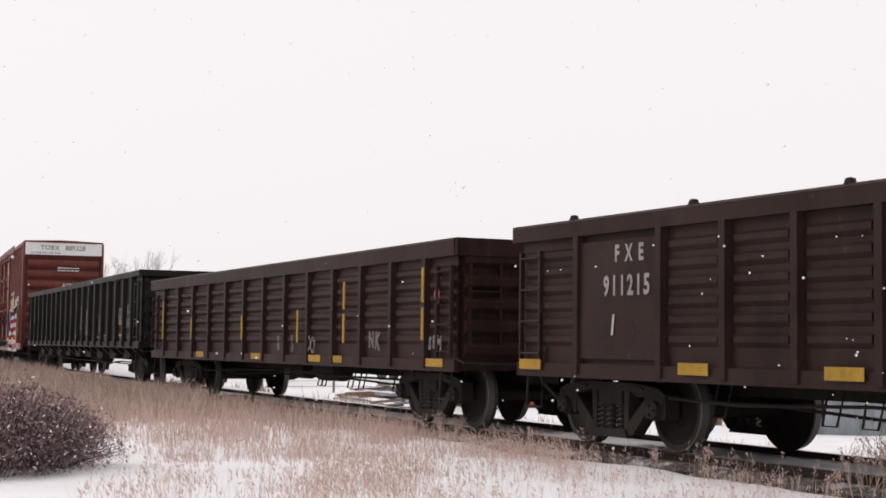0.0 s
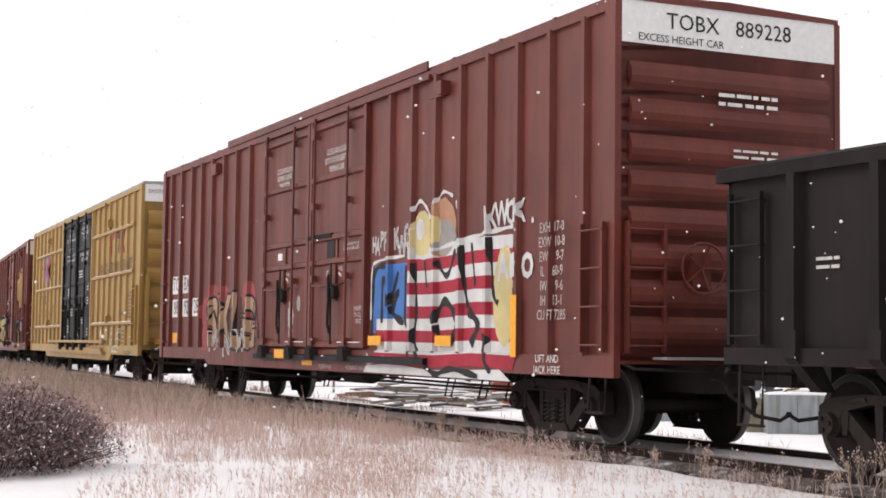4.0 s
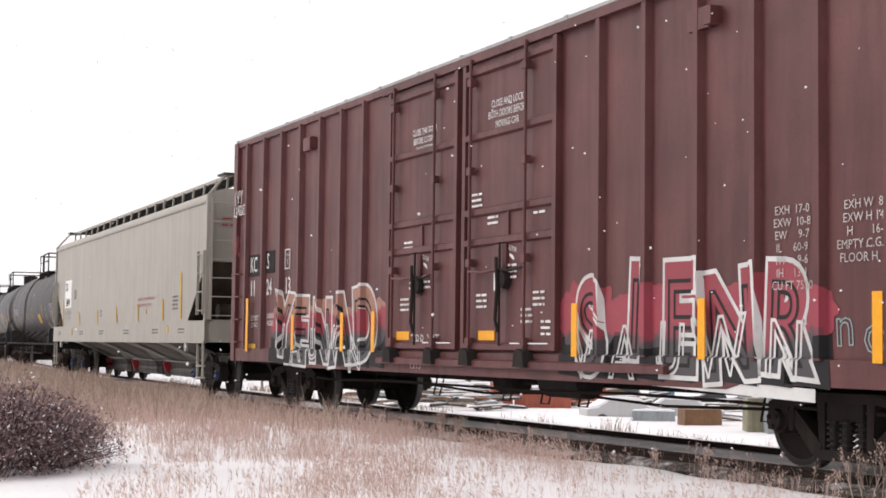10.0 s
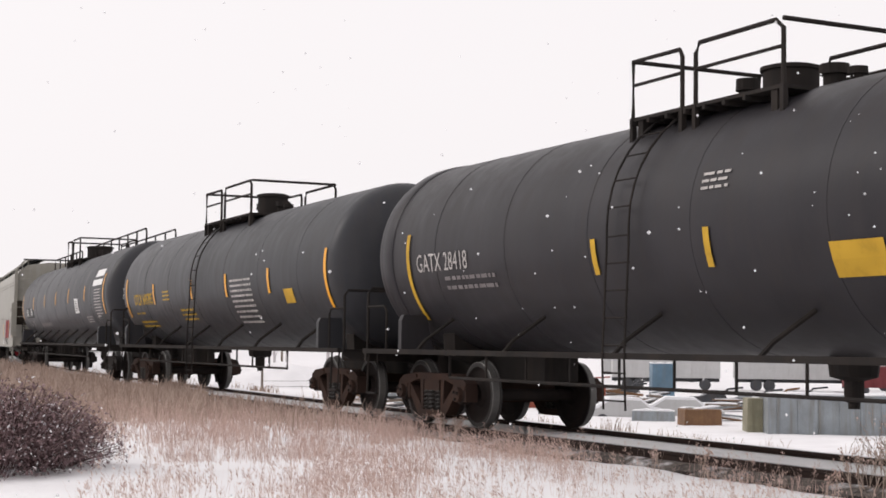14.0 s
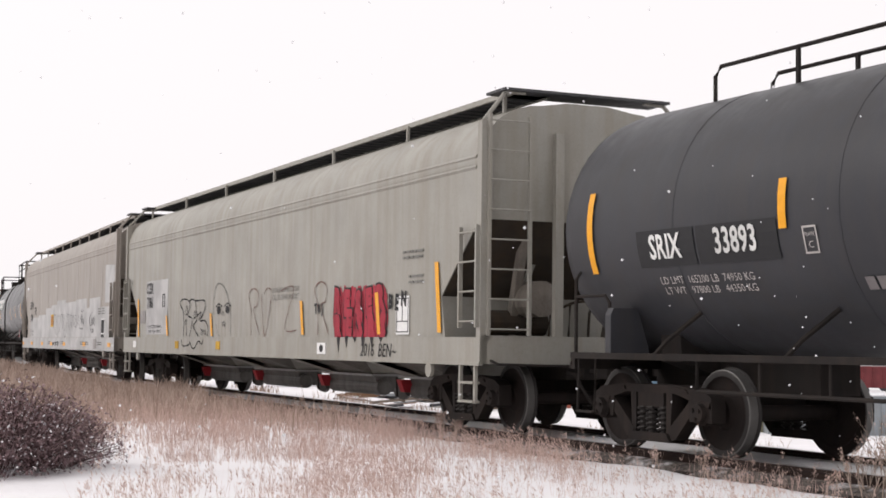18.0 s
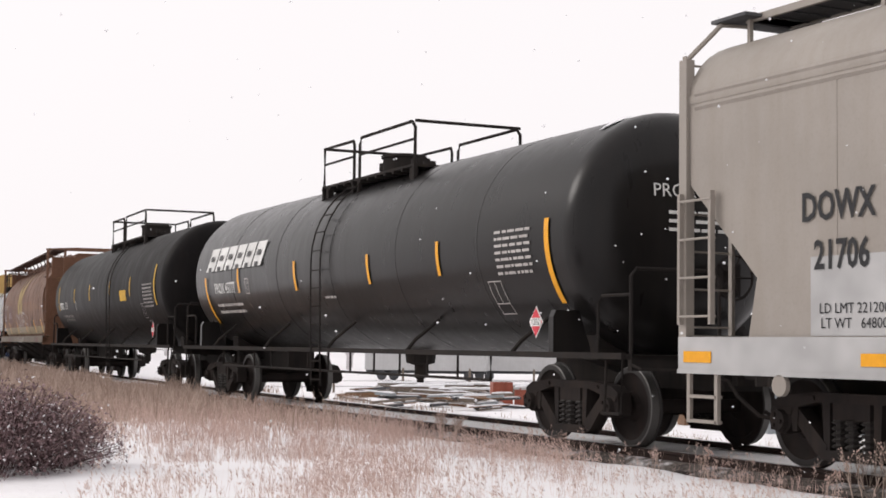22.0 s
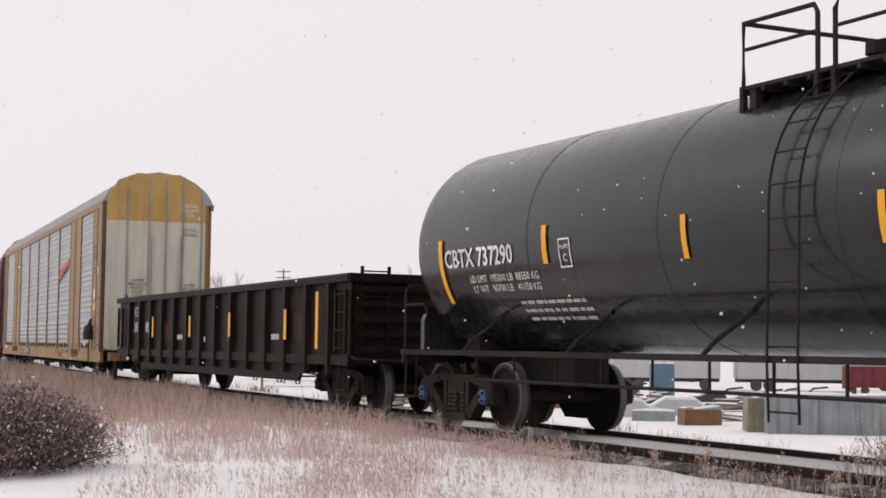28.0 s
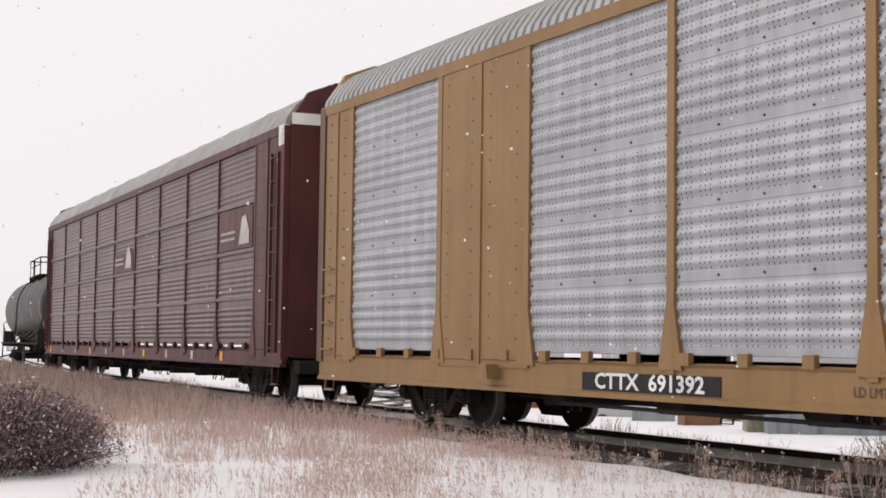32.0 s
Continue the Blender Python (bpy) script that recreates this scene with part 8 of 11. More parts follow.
    # a black tag with a drip
    K = M["spray_black"]
    for line in (((3.42, 1.78), (3.6, 1.86), (3.72, 1.72)), ((3.66, 1.62), (3.64, 1.92), (3.82, 2.0), (3.84, 1.84), (3.7, 1.80)), ((3.86, 1.96), (3.98, 2.02), (4.02, 1.82), (3.9, 1.64), (3.82, 1.78), (4.06, 1.90)), ((4.08, 1.62), (4.1, 1.94), (4.26, 1.90), (4.18, 1.78), (4.34, 1.80)), ((4.20, 1.78), (4.22, 1.62), (4.32, 1.52))):
        stroke(car, line, K, 0.055, wrap=skin)
    side_text(car, "CN 395704", 0.16, -0.75, 3.25, M["wheat"], end=7.80)
    for x in (-4.6, 6.2):
        decal(car, x, x + 0.8, 1.1, 1.24, M["brown_patch"], "paint_patch", -1.62)
    for k in (-1, 1):
        truck(car, k * (6.87 if k > 0 else 7.60), u, "truck")
    enrol(car, u, (6.87, 7.60))


# ---- tank cars ----
def tank_shell(back_x, front_x, R, zc, n=48):
    d = R * 0.40
    head = [(0.0, 0.0)]
    for i in range(1, 9):
        a = i / 8 * math.pi / 2
        head.append((d * (1 - math.cos(a) ** 0.9), R * math.sin(a) ** 0.72))
    prof = [(back_x + a, r) for a, r in head] + [(front_x - a, r) for a, r in head[::-1]]
    return Geo().lathe(prof, n, "x", (0, 0, zc))


def tank_car(u, half, R, zc, label, mat, sill_half, tc, bands=(), deck=(-1.9, 2.1), dome=(0.1, 0.32, 0.5), ladder_x=-0.3, long_rail=False, braces=7, caps=False, seed=0, tint="truck", deck_z=None, reach=0.7, low_rail=True, head=None, twin=True, back_up=0.6):
    car = thing("tank_car", label, "tank car", "freight cars of the train")
    F = M["frame_black"]
    part("tank", tank_shell(-half - back_up, half, R, zc), [mat], car, smooth=40)
    for x in bands:
        part("shell_band", Geo().lathe([(x - 0.02, R - 0.002), (x - 0.015, R + 0.004), (x + 0.015, R + 0.004), (x + 0.02, R - 0.002)], 48, "x", (0, 0, zc)), mat, car, smooth=40)
    if head:
        for k in (-1, 1):
            x = k * (half - R * 0.46) - (back_up if k < 0 else 0)
            part("head_jacket", Geo().lathe([(x - k * 0.30, R + 0.004), (x - k * 0.28, R + 0.016), (x + k * 0.05, R + 0.016), (x + k * 0.3, R * 0.90 + 0.01), (x + k * (R * 0.46 + 0.015), 0.0)], 48, "x", (0, 0, zc)), head, car, smooth=40)
    # stub sills, saddles, end platforms
    for k in (-1, 1):
        g = Geo()
        g.prism([(-0.26, 0.66), (0.26, 0.66), (0.26, 1.02), (-0.26, 1.02)], min(k * (end_of(tc, k) - 1.8), k * sill_half), max(k * (end_of(tc, k) - 1.8), k * sill_half))
        part("stub_sill", g, F, car)
        g = Geo()
        x = k * end_of(tc, k)
        g.prism([(-0.80, 0.98), (-0.3, 0.82), (0.3, 0.82), (0.80, 0.98), (0.82, zc - math.sqrt(R * R - 0.82 ** 2) + 0.03), (0.6, zc - math.sqrt(R * R - 0.36)), (0.0, zc - R + 0.02), (-0.6, zc - math.sqrt(R * R - 0.36)), (-0.82, zc - math.sqrt(R * R - 0.82 ** 2) + 0.03)], x - 0.18, x + 0.18)
        part("saddle", g, F, car)
        for y in (-1, 1):
            yt = math.sqrt(R * R - (1.62 - zc) ** 2)
            part("bolster_post", Geo().prism([(y * 1.48, 1.02), (y * 1.48, 1.48), (y * 1.44, 1.56), (y * (yt - 0.05), 1.56), (y * 0.98, 1.12), (y * 0.98, 1.02)], x + 0.24 * k - 0.055, x + 0.24 * k + 0.055), mat, car)
        g = Geo()
        xe = k * sill_half
        g.box(min(xe, xe - k * 0.75), max(xe, xe - k * 0.75), -1.45, 1.45, 1.00, 1.05)
        g.box(min(xe, xe - k * 0.08), max(xe, xe - k * 0.08), -1.45, 1.45, 0.88, 1.05)
        part("end_platform", g, F, car)
        g = Geo()
        g.tube([(xe - k * 0.06, -1.42, 1.0), (xe - k * 0.06, -1.42, 1.90), (xe - k * 0.06, -1.36, 1.98), (xe - k * 0.06, -0.35, 1.98), (xe - k * 0.06, -0.28, 1.90), (xe - k * 0.06, -0.28, 1.04)], 0.022, 7)
        g.tube([(xe - k * 0.75, -1.42, 1.0), (xe - k * 0.75, -1.42, 1.62), (xe - k * 0.66, -1.42, 1.70), (xe - k * 0.06, -1.42, 1.70)], 0.02, 6)
        part("end_railing", g, F, car)
        step_stirrup(car, k * (sill_half - 0.35), F, -1.45, 1.0)
        coupler(car, xe, reach, F)
    g = Geo()
    g.prism([(-1.52, 1.00), (-1.46, 1.00), (-1.46, 1.07), (-1.52, 1.07)], -sill_half + 0.1, sill_half - 0.1)
    part("side_bar", g, F, car)
    part("side_bar", Geo().prism([(1.52, 1.00), (1.46, 1.00), (1.46, 1.07), (1.52, 1.07)], -sill_half + 0.1, sill_half - 0.1), F, car)
    xs = spaced(-half + 1.6, half - 1.6, braces)
    for x in xs:
        ang = math.asin((1.50 - zc) / R)
        part("brace", Geo().tube([(x - 0.22, -1.48, 1.04), (x - 0.10, -1.40, 1.20), (x + 0.08, -R * math.cos(ang) - 0.015, 1.50)], 0.028, 6), F, car)
    if low_rail:
        g = Geo()
        x0, x1 = -end_of(tc, -1) + 1.35, end_of(tc, 1) - 1.35
        g.tube([(x0, -1.46, 1.02), (x0, -1.46, 0.70), (x1, -1.46, 0.70), (x1, -1.46, 1.02)], 0.022, 6)
        n = max(5, int((x1 - x0) / 0.95))
        for i in range(1, n):
            x = x0 + (x1 - x0) * i / n
            g.tube([(x, -1.46, 0.70), (x, -1.46, 1.02)], 0.018, 6)
        part("safety_railing", g, F, car)
    # ladder over the side
    g = Geo()
    side = -1 if ladder_x is not None else 1
    ladder_x = 0.2 if ladder_x is None else ladder_x
    for x in (ladder_x - 0.22, ladder_x + 0.22):
        pts = [(x, side * 1.52, 0.45), (x, side * 1.54, 1.0), (x, side * (R + 0.09), zc - 0.2)]
        for i in range(9):
            a = i / 8 * 1.25
            pts.append((x, side * (R + 0.09) * math.cos(a), zc + (R + 0.09) * math.sin(a)))
        g.tube(pts, 0.014, 6)
    for i in range(12):
        z = 0.55 + 0.30 * i
        if z < zc - 0.2:
            y = -1.52 - (R + 0.09 - 1.54) * max(0, (z - 1.0)) / max(0.1, zc - 1.2)
        else:
            a = (z - zc) / R
            y, z = -(R + 0.09) * math.cos(a), zc + (R + 0.09) * math.sin(a)
        g.tube([(ladder_x - 0.22, -side * y, z), (ladder_x + 0.22, -side * y, z)], 0.010, 5)
    part("ladder", g, F, car)
    # deck, railings and dome on top
    dz = deck_z or zc + R - 0.12
    x0, x1 = deck[0] - 0.3, deck[1] - 0.3
    g = Geo()
    for s in (-1, 1):
        g.box(x0, x1, min(s * 0.38, s * 0.92), max(s * 0.38, s * 0.92), dz, dz + 0.04)
        for i in range(int((x1 - x0) / 0.35)):
            g.box(x0 + 0.35 * i, x0 + 0.35 * i + 0.05, min(s * 0.40, s * 0.95), max(s * 0.40, s * 0.95), dz - 0.05, dz)
        g.prism([(s * 0.80, dz - 0.30), (s * 0.90, dz - 0.36), (s * 0.90, dz), (s * 0.80, dz)], x0 + 0.1, x0 + 0.2)
        g.prism([(s * 0.80, dz - 0.30), (s * 0.90, dz - 0.36), (s * 0.90, dz), (s * 0.80, dz)], x1 - 0.2, x1 - 0.1)
    g.box(x0, x0 + 0.4, -0.38, 0.38, dz, dz + 0.04)
    part("top_deck", g, F, car)
    g = Geo()
    hgt = 0.70
    for s in (-1, 1):
        y = s * 0.90
        xm = x0 + (x1 - x0) * 0.36
        g.tube([(x0, y, dz), (x0, y, dz + hgt), (xm - 0.05, y, dz + hgt * (0.98)), (xm, y, dz + hgt * 0.86), (xm, y, dz)], 0.026, 7)
        g.tube([(xm + 0.25, y, dz), (xm + 0.25, y, dz + hgt * 0.85), (xm + 0.32, y, dz + hgt), (x1 - 0.12, y, dz + hgt), (x1, y, dz + hgt * 0.86), (x1, y, dz)], 0.026, 7)
        if twin:
            g.tube([(x0, y, dz + 0.42), (xm, y, dz + 0.42)], 0.02, 6)
            g.tube([(xm + 0.25, y, dz + 0.42), (x1, y, dz + 0.42)], 0.02, 6)
        for x in (x0, xm, xm + 0.25, x1):
            g.box(x - 0.03, x + 0.03, y - 0.03, y + 0.03, dz - 0.28, dz + 0.04)
    g.tube([(x0, -0.9, dz + hgt), (x0, 0.9, dz + hgt)], 0.026, 7)
    g.tube([(x1, -0.9, dz + hgt), (x1, 0.9, dz + hgt)], 0.026, 7)
    part("deck_railing", g, F, car)
    dx, dr, dh = dome
    g = Geo()
    zt = zc + R - 0.04
    g.lathe([(zt, dr), (zt + dh * 0.82, dr), (zt + dh * 0.84, dr + 0.03), (zt + dh * 0.94, dr + 0.03), (zt + dh, dr * 0.8), (zt + dh * 1.02, 0.0)], 24, "z", (dx, 0, 0))
    part("manway_housing", g, F, car, smooth=40)
    for i, (ax, rr, hh) in enumerate(((dx - 0.75, 0.10, 0.35), (dx + 0.70, 0.12, 0.28), (dx + 1.05, 0.08, 0.2))):
        part("valve", Geo().lathe([(zt, rr), (zt + hh * 0.6, rr), (zt + hh * 0.62, rr * 1.35), (zt + hh, rr * 1.3), (zt + hh * 1.05, 0.02)], 12, "z", (ax, 0, 0)), F, car)
    if long_rail:
        g = Geo()
        for s in (-1, 1):
            for a, b in ((-half + 1.0, x0 - 0.12), (x1 + 0.12, half - 0.45)):
                y = s * 0.40
                zt2 = zc + math.sqrt(R * R - 0.40 ** 2) - 0.02
                top = zc + R + 0.32
                g.tube([(a, y, zt2), (a, y, top - 0.1), (a + 0.1, y, top), (b - 0.1, y, top), (b, y, top - 0.1), (b, y, zt2)], 0.024, 7)
                n = int((b - a) / 1.5)
                for i in range(1, n + 1):
                    x = a + (b - a) * i / (n + 1)
                    g.box(x - 0.02, x + 0.02, y - 0.02, y + 0.02, zt2, top)
        part("roof_railing", g, F, car)
    g = Geo()
    x = 0.9 * math.sin(seed * 2.3)
    g.lathe([(zc - R - 0.02, 0.26), (zc - R - 0.18, 0.24), (zc - R - 0.22, 0.10), (zc - R - 0.42, 0.10), (zc - R - 0.44, 0.06), (zc - R - 0.5, 0.06)], 14, "z", (x, 0, 0))
    part("bottom_outlet", g, F, car)
    part("air_reservoir", Geo().lathe([(half - 1.55, 0.10), (half - 1.5, 0.20), (half - 0.75, 0.20), (half - 0.7, 0.10)], 14, "x", (0, 1.1, 1.25)), F, car)
    hand_brake(car, sill_half - 0.75, 0.3, 1.95, F, 0.26)
    for k in (-1, 1):
        truck(car, k * end_of(tc, k), u, tint, caps)
    enrol(car, u, tc)
    return car


def strips(car, R, zc, rows, mat=None):
    for x, z0, z1, w in rows:
        decal(car, x - w / 2, x + w / 2, z0, z1, mat or M["amber"], "reflector", wrap=(R + 0.012, zc))


def tanks():
    W, A = M["white"], M["amber"]
    # 1: dark grey
    R, zc = 1.40, 2.44
    w = (R + 0.006, zc)
    car = tank_car(-47.6, 7.95, R, zc, "dark grey tank car with faded stencils", M["tank_grey"], 8.5, (6.18, 6.9), bands=(-6.2, -4.2, -2.2, -0.2, 1.9, 3.9, 5.9), deck=(-1.7, 1.0), dome=(-0.3, 0.30, 0.38), ladder_x=-1.4, braces=6, tint="truck_rust", seed=1, reach=0.42, head=M["tank_grey"])
    side_text(car, "GATX 28418", 0.36, -6.0, 2.26, M["off_white"], wrap=w, narrow=0.8)
    bars(car, -5.2, 1.98, 1.5, 0.25, 2, M["dim_white"], wrap=w)
    strips(car, R, zc, [(-7.05, 1.5, 2.7, 0.10), (-2.05, 1.95, 2.35, 0.10), (0.1, 1.95, 2.35, 0.10), (3.4, 1.95, 2.42, 0.10), (7.0, 1.55, 2.75, 0.13)], M["dull_yellow"])
    decal(car, 1.9, 2.6, 1.78, 2.1, M["dull_yellow"], "placard", wrap=w)
    chart_box(car, 4.35, 2.0, M["off_white"], 0.42, wrap=w)
    bars(car, 4.55, 1.62, 0.7, 0.25, 3, M["off_white"], wrap=w)
    bars(car, 6.15, 2.05, 1.0, 0.75, 9, M["spray_grey"], wrap=w)
    bars(car, 0.2, 2.82, 0.45, 0.22, 3, M["off_white"], wrap=w)
    decal(car, 5.9, 6.15, 1.33, 1.42, M["off_white"], "stencil_ground", wrap=w)
    side_text(car, "GATX 28418", 0.26, -0.3, 2.9, W, end=(7.95, R, zc), narrow=0.9)
    bars(car, -0.3, 2.62, 0.9, 0.25, 2, W, end=(7.95, R, zc))
    # 2: slate grey with yellow stencils
    w = (R + 0.006, zc)
    car = tank_car(-65.1, 7.75, R, zc, "slate-grey tank car with yellow stencils", M["tank_slate"], 8.15, (6.75, 7.25), back_up=1.0, bands=(-5.9, -3.6, -1.3, 1.0, 3.3, 5.6), deck=(-1.9, 1.5), dome=(-0.2, 0.32, 0.5), ladder_x=-1.0, braces=6, tint="truck_rust", seed=2, reach=0.5, head=None)
    side_text(car, "UTLX 649795", 0.36, -6.1, 2.15, M["amber_text"], wrap=w, narrow=0.92, bold=0.008)
    bars(car, -6.7, 1.84, 0.9, 0.08, 1, M["amber_text"], wrap=w)
    bars(car, -6.3, 1.58, 1.6, 0.2, 2, M["amber_text"], wrap=w)
    bars(car, -3.8, 2.2, 0.6, 0.26, 3, M["amber_text"], wrap=w)
    bars(car, -2.2, 1.75, 1.2, 0.3, 3, M["amber_text"], wrap=w)
    bars(car, 2.2, 1.95, 1.4, 0.9, 9, M["off_white"], wrap=w)
    strips(car, R, zc, [(-7.85, 1.75, 2.7, 0.12), (-4.95, 2.02, 2.5, 0.12), (-1.5, 2.05, 2.5, 0.12), (1.2, 2.05, 2.5, 0.12), (4.0, 2.05, 2.5, 0.12), (7.1, 1.7, 2.7, 0.12)])
    decal(car, 4.8, 5.3, 1.85, 2.1, M["dull_yellow"], "placard", wrap=w)
    # 3: long slate grey with a walkway rail
    R3, z3 = 1.45, 2.47
    w = (R3 + 0.006, z3)
    car = tank_car(-84.95, 9.95, R3, z3, "long slate-grey tank car with full-length roof railing", M["tank_slate"], 10.25, (8.22, 9.20), back_up=0.9, bands=(-8.3, -5.8, -3.3, -0.8, 1.7, 4.2, 6.7), deck=(-1.6, 1.1), dome=(-0.8, 0.42, 0.46), ladder_x=None, long_rail=True, braces=9, seed=3, reach=0.6, low_rail=True, twin=False, caps=False)
    for x0, x1 in ((-8.95, -7.95), (-7.9, -6.65)):
        decal(car, x0, x1, 1.98, 2.36, M["ink"], "number_panel", wrap=(R3 + 0.004, z3))
    w2 = (R3 + 0.014, z3)
    side_text(car, "SRIX", 0.36, -8.45, 2.17, W, wrap=w2, narrow=0.75, bold=0.008)
    side_text(car, "33893", 0.36, -7.28, 2.18, W, wrap=w2, narrow=0.75, bold=0.008)
    side_text(car, "LD LMT  165200 LB  74950 KG\nLT WT   97800 LB   44350 KG", 0.12, -7.9, 1.78, M["off_white"], wrap=w)
    plate_box(car, -6.2, 2.12, M["off_white"], 0.19, wrap=w, letter="C")
    strips(car, R3, z3, [(-9.85, 1.95, 2.85, 0.11), (-6.55, 2.25, 2.72, 0.11), (-3.45, 2.3, 2.75, 0.11), (-0.55, 2.32, 2.75, 0.11), (2.35, 2.32, 2.75, 0.11), (5.65, 2.32, 2.75, 0.11), (9.0, 1.9, 3.0, 0.13)])
    decal(car, 3.6, 4.35, 1.98, 2.42, M["white_sharp"], "placard", wrap=w)
    bars(car, 3.97, 2.2, 0.6, 0.34, 5, M["grey_ink"], wrap=w2)
    decal(car, 7.2, 8.6, 2.95, 3.15, M["white_sharp"], "paint_patch", wrap=w)
    decal(car, 7.05, 8.65, 2.70, 2.87, M["white_sharp"], "paint_patch", wrap=w)
    bars(car, 7.95, 2.25, 1.1, 0.75, 9, M["off_white"], wrap=w)
    chart_box(car, 7.55, 1.62, M["off_white"], 0.36, wrap=w)
    bars(car, 7.75, 1.85, 0.5, 0.1, 1, M["off_white"], wrap=w)
    bars(car, 5.95, 1.78, 1.0, 0.2, 3, M["off_white"], wrap=w)
    bars(car, -4.2, 1.72, 2.9, 0.16, 1, M["dim_white"], wrap=w, gap=0.7)
    nose = (9.95, R3, z3)
    for y0, y1 in ((-0.65, -0.2), (-0.2, 0.3), (0.3, 0.75)):
        decal(car, y0, y1, 2.82, 3.04, M["ink"], "number_panel", end=nose, proud=0.0)
    side_text(car, "SRIX 33893", 0.21, 0.05, 2.93, W, end=nose)
    side_text(car, "CAPY 33730 US GALS\nCAPY 28087 IMP GALS\nCAPY 127 682 L", 0.13, 0.05, 2.58, W, end=nose)
    side_text(car, "ST433\nST434", 0.17, -0.85, 2.42, W, end=nose)
    # 4: glossy black
    R4, z4 = 1.47, 2.495
    w = (R4 + 0.006, z4)
    car = tank_car(-148.15, 8.05, R4, z4, "glossy black tank car with a white wordmark", M["tank_gloss"], 8.95, (6.99, 7.36), bands=(-5.6, -2.9, -0.2, 2.5, 5.2), deck=(-1.72, 2.2), dome=(-0.6, 0.36, 0.42), ladder_x=-0.6, braces=5, seed=4, reach=0.85, head=None)
    # the wordmark: six slanted white blocks, each with a dark slot
    for i in range(6):
        x = -7.25 + 0.60 * i
        for (x0, x1, a, b), mt, out in (((0.0, 0.52, 0.0, 1.0), W, 0.022), ((0.16, 0.36, 0.44, 0.66), M["tank_gloss"], 0.030), ((0.16, 0.36, 0.0, 0.18), M["tank_gloss"], 0.030)):
            p = [(x + x0 + 0.16 * a, 2.56 + 0.46 * a), (x + x1 + 0.16 * a, 2.56 + 0.46 * a), (x + x1 + 0.16 * b, 2.56 + 0.46 * b), (x + x0 + 0.16 * b, 2.56 + 0.46 * b)]
            poly(car, p, mt, name="wordmark_block", wrap=(R4 + out, z4))
    side_text(car, "PROX 43777", 0.30, -6.1, 2.2, W, wrap=w, narrow=0.84, bold=0.004)
    bars(car, -6.0, 1.82, 1.7, 0.26, 2, M["off_white"], wrap=w)
    plate_box(car, -4.65, 2.2, M["off_white"], 0.22, wrap=w, letter="C")
    strips(car, R4, z4, [(-7.35, 1.55, 2.45, 0.10), (-5.15, 2.1, 2.58, 0.10), (-1.9, 2.05, 2.55, 0.10), (1.45, 2.05, 2.5, 0.09), (4.0, 2.08, 2.55, 0.09), (7.1, 1.65, 2.65, 0.11)])
    bars(car, 6.2, 2.3, 0.95, 0.6, 7, M["off_white"], wrap=w)
    chart_box(car, 5.55, 1.75, M["off_white"], 0.36, wrap=w)
    for x, z in ((6.85, 1.42),):
        poly(car, [(x, z - 0.19), (x + 0.17, z), (x, z + 0.19), (x - 0.17, z)], M["white_sharp"], -1.468, name="placard_border")
        poly(car, [(x, z - 0.17), (x + 0.15, z), (x, z + 0.17), (x - 0.15, z)], M["placard_red"], -1.474, name="placard")
        decal(car, x - 0.13, x + 0.13, z - 0.05, z + 0.05, W, "number_panel", -1.478, proud=0.003)
        side_text(car, "1202", 0.11, x, z, M["ink"], -1.483)
    bars(car, -0.4, 1.9, 0.5, 0.08, 1, M["off_white"], wrap=w)
    side_text(car, "PROX 43777", 0.22, 0.0, 2.95, W, end=(8.05, R4, z4))
    bars(car, 0.0, 2.6, 0.8, 0.3, 3, W, end=(8.05, R4, z4))
    poly(car, [(6.95, 3.93), (7.25, 3.93), (7.32, 3.80), (7.20, 3.72), (7.12, 3.84)], M["snow_cap"], wrap=(R4 + 0.012, z4), name="snow_patch")
    # 5: matt black
    w = (R4 + 0.006, z4)
    R4, z4 = 1.485, 2.505
    w = (R4 + 0.006, z4)
    car = tank_car(-166.95, 8.05, R4, z4, "matt black tank car with amber strips", M["tank_black"], 8.9, (7.0, 7.58), back_up=0.8, bands=(), deck=(-1.3, 3.2), dome=(0.0, 0.40, 0.46), ladder_x=1.5, braces=5, seed=5, reach=0.85, head=None)
    side_text(car, "SOTX", 0.30, -6.95, 2.22, W, wrap=w, narrow=0.85, bold=0.012)
    side_text(car, "1334", 0.33, -6.12, 2.22, M["off_white"], wrap=w, narrow=0.8)
    side_text(car, "LD LMT  211400 LB  95 850 KG\nLT WT   74600 LB   33 850 KG", 0.12, -6.1, 1.85, M["off_white"], wrap=w)
    plate_box(car, -4.3, 2.2, M["off_white"], 0.18, wrap=w, letter="C")
    strips(car, R4, z4, [(-7.45, 2.1, 2.85, 0.09), (-4.48, 2.28, 2.72, 0.09), (-1.85, 2.3, 2.75, 0.09), (1.25, 2.3, 2.75, 0.09), (4.0, 2.28, 2.75, 0.09), (6.9, 2.0, 2.95, 0.12)], M["dull_yellow"])
    decal(car, 2.65, 3.45, 2.18, 2.45, M["dull_yellow"], "placard", wrap=w)
    bars(car, 6.05, 2.25, 1.05, 0.6, 7, M["spray_grey"], wrap=w)
    chart_box(car, 5.25, 1.9, M["spray_grey"], 0.30, wrap=w)
    bars(car, 5.45, 1.62, 0.35, 0.12, 2, M["dim_white"], wrap=w)
    poly(car, [(6.8, 1.23), (6.97, 1.42), (6.8, 1.61), (6.63, 1.42)], M["white_sharp"], -1.468, name="placard_border")
    poly(car, [(6.8, 1.25), (6.95, 1.42), (6.8, 1.59), (6.65, 1.42)], M["placard_red"], -1.474, name="placard")
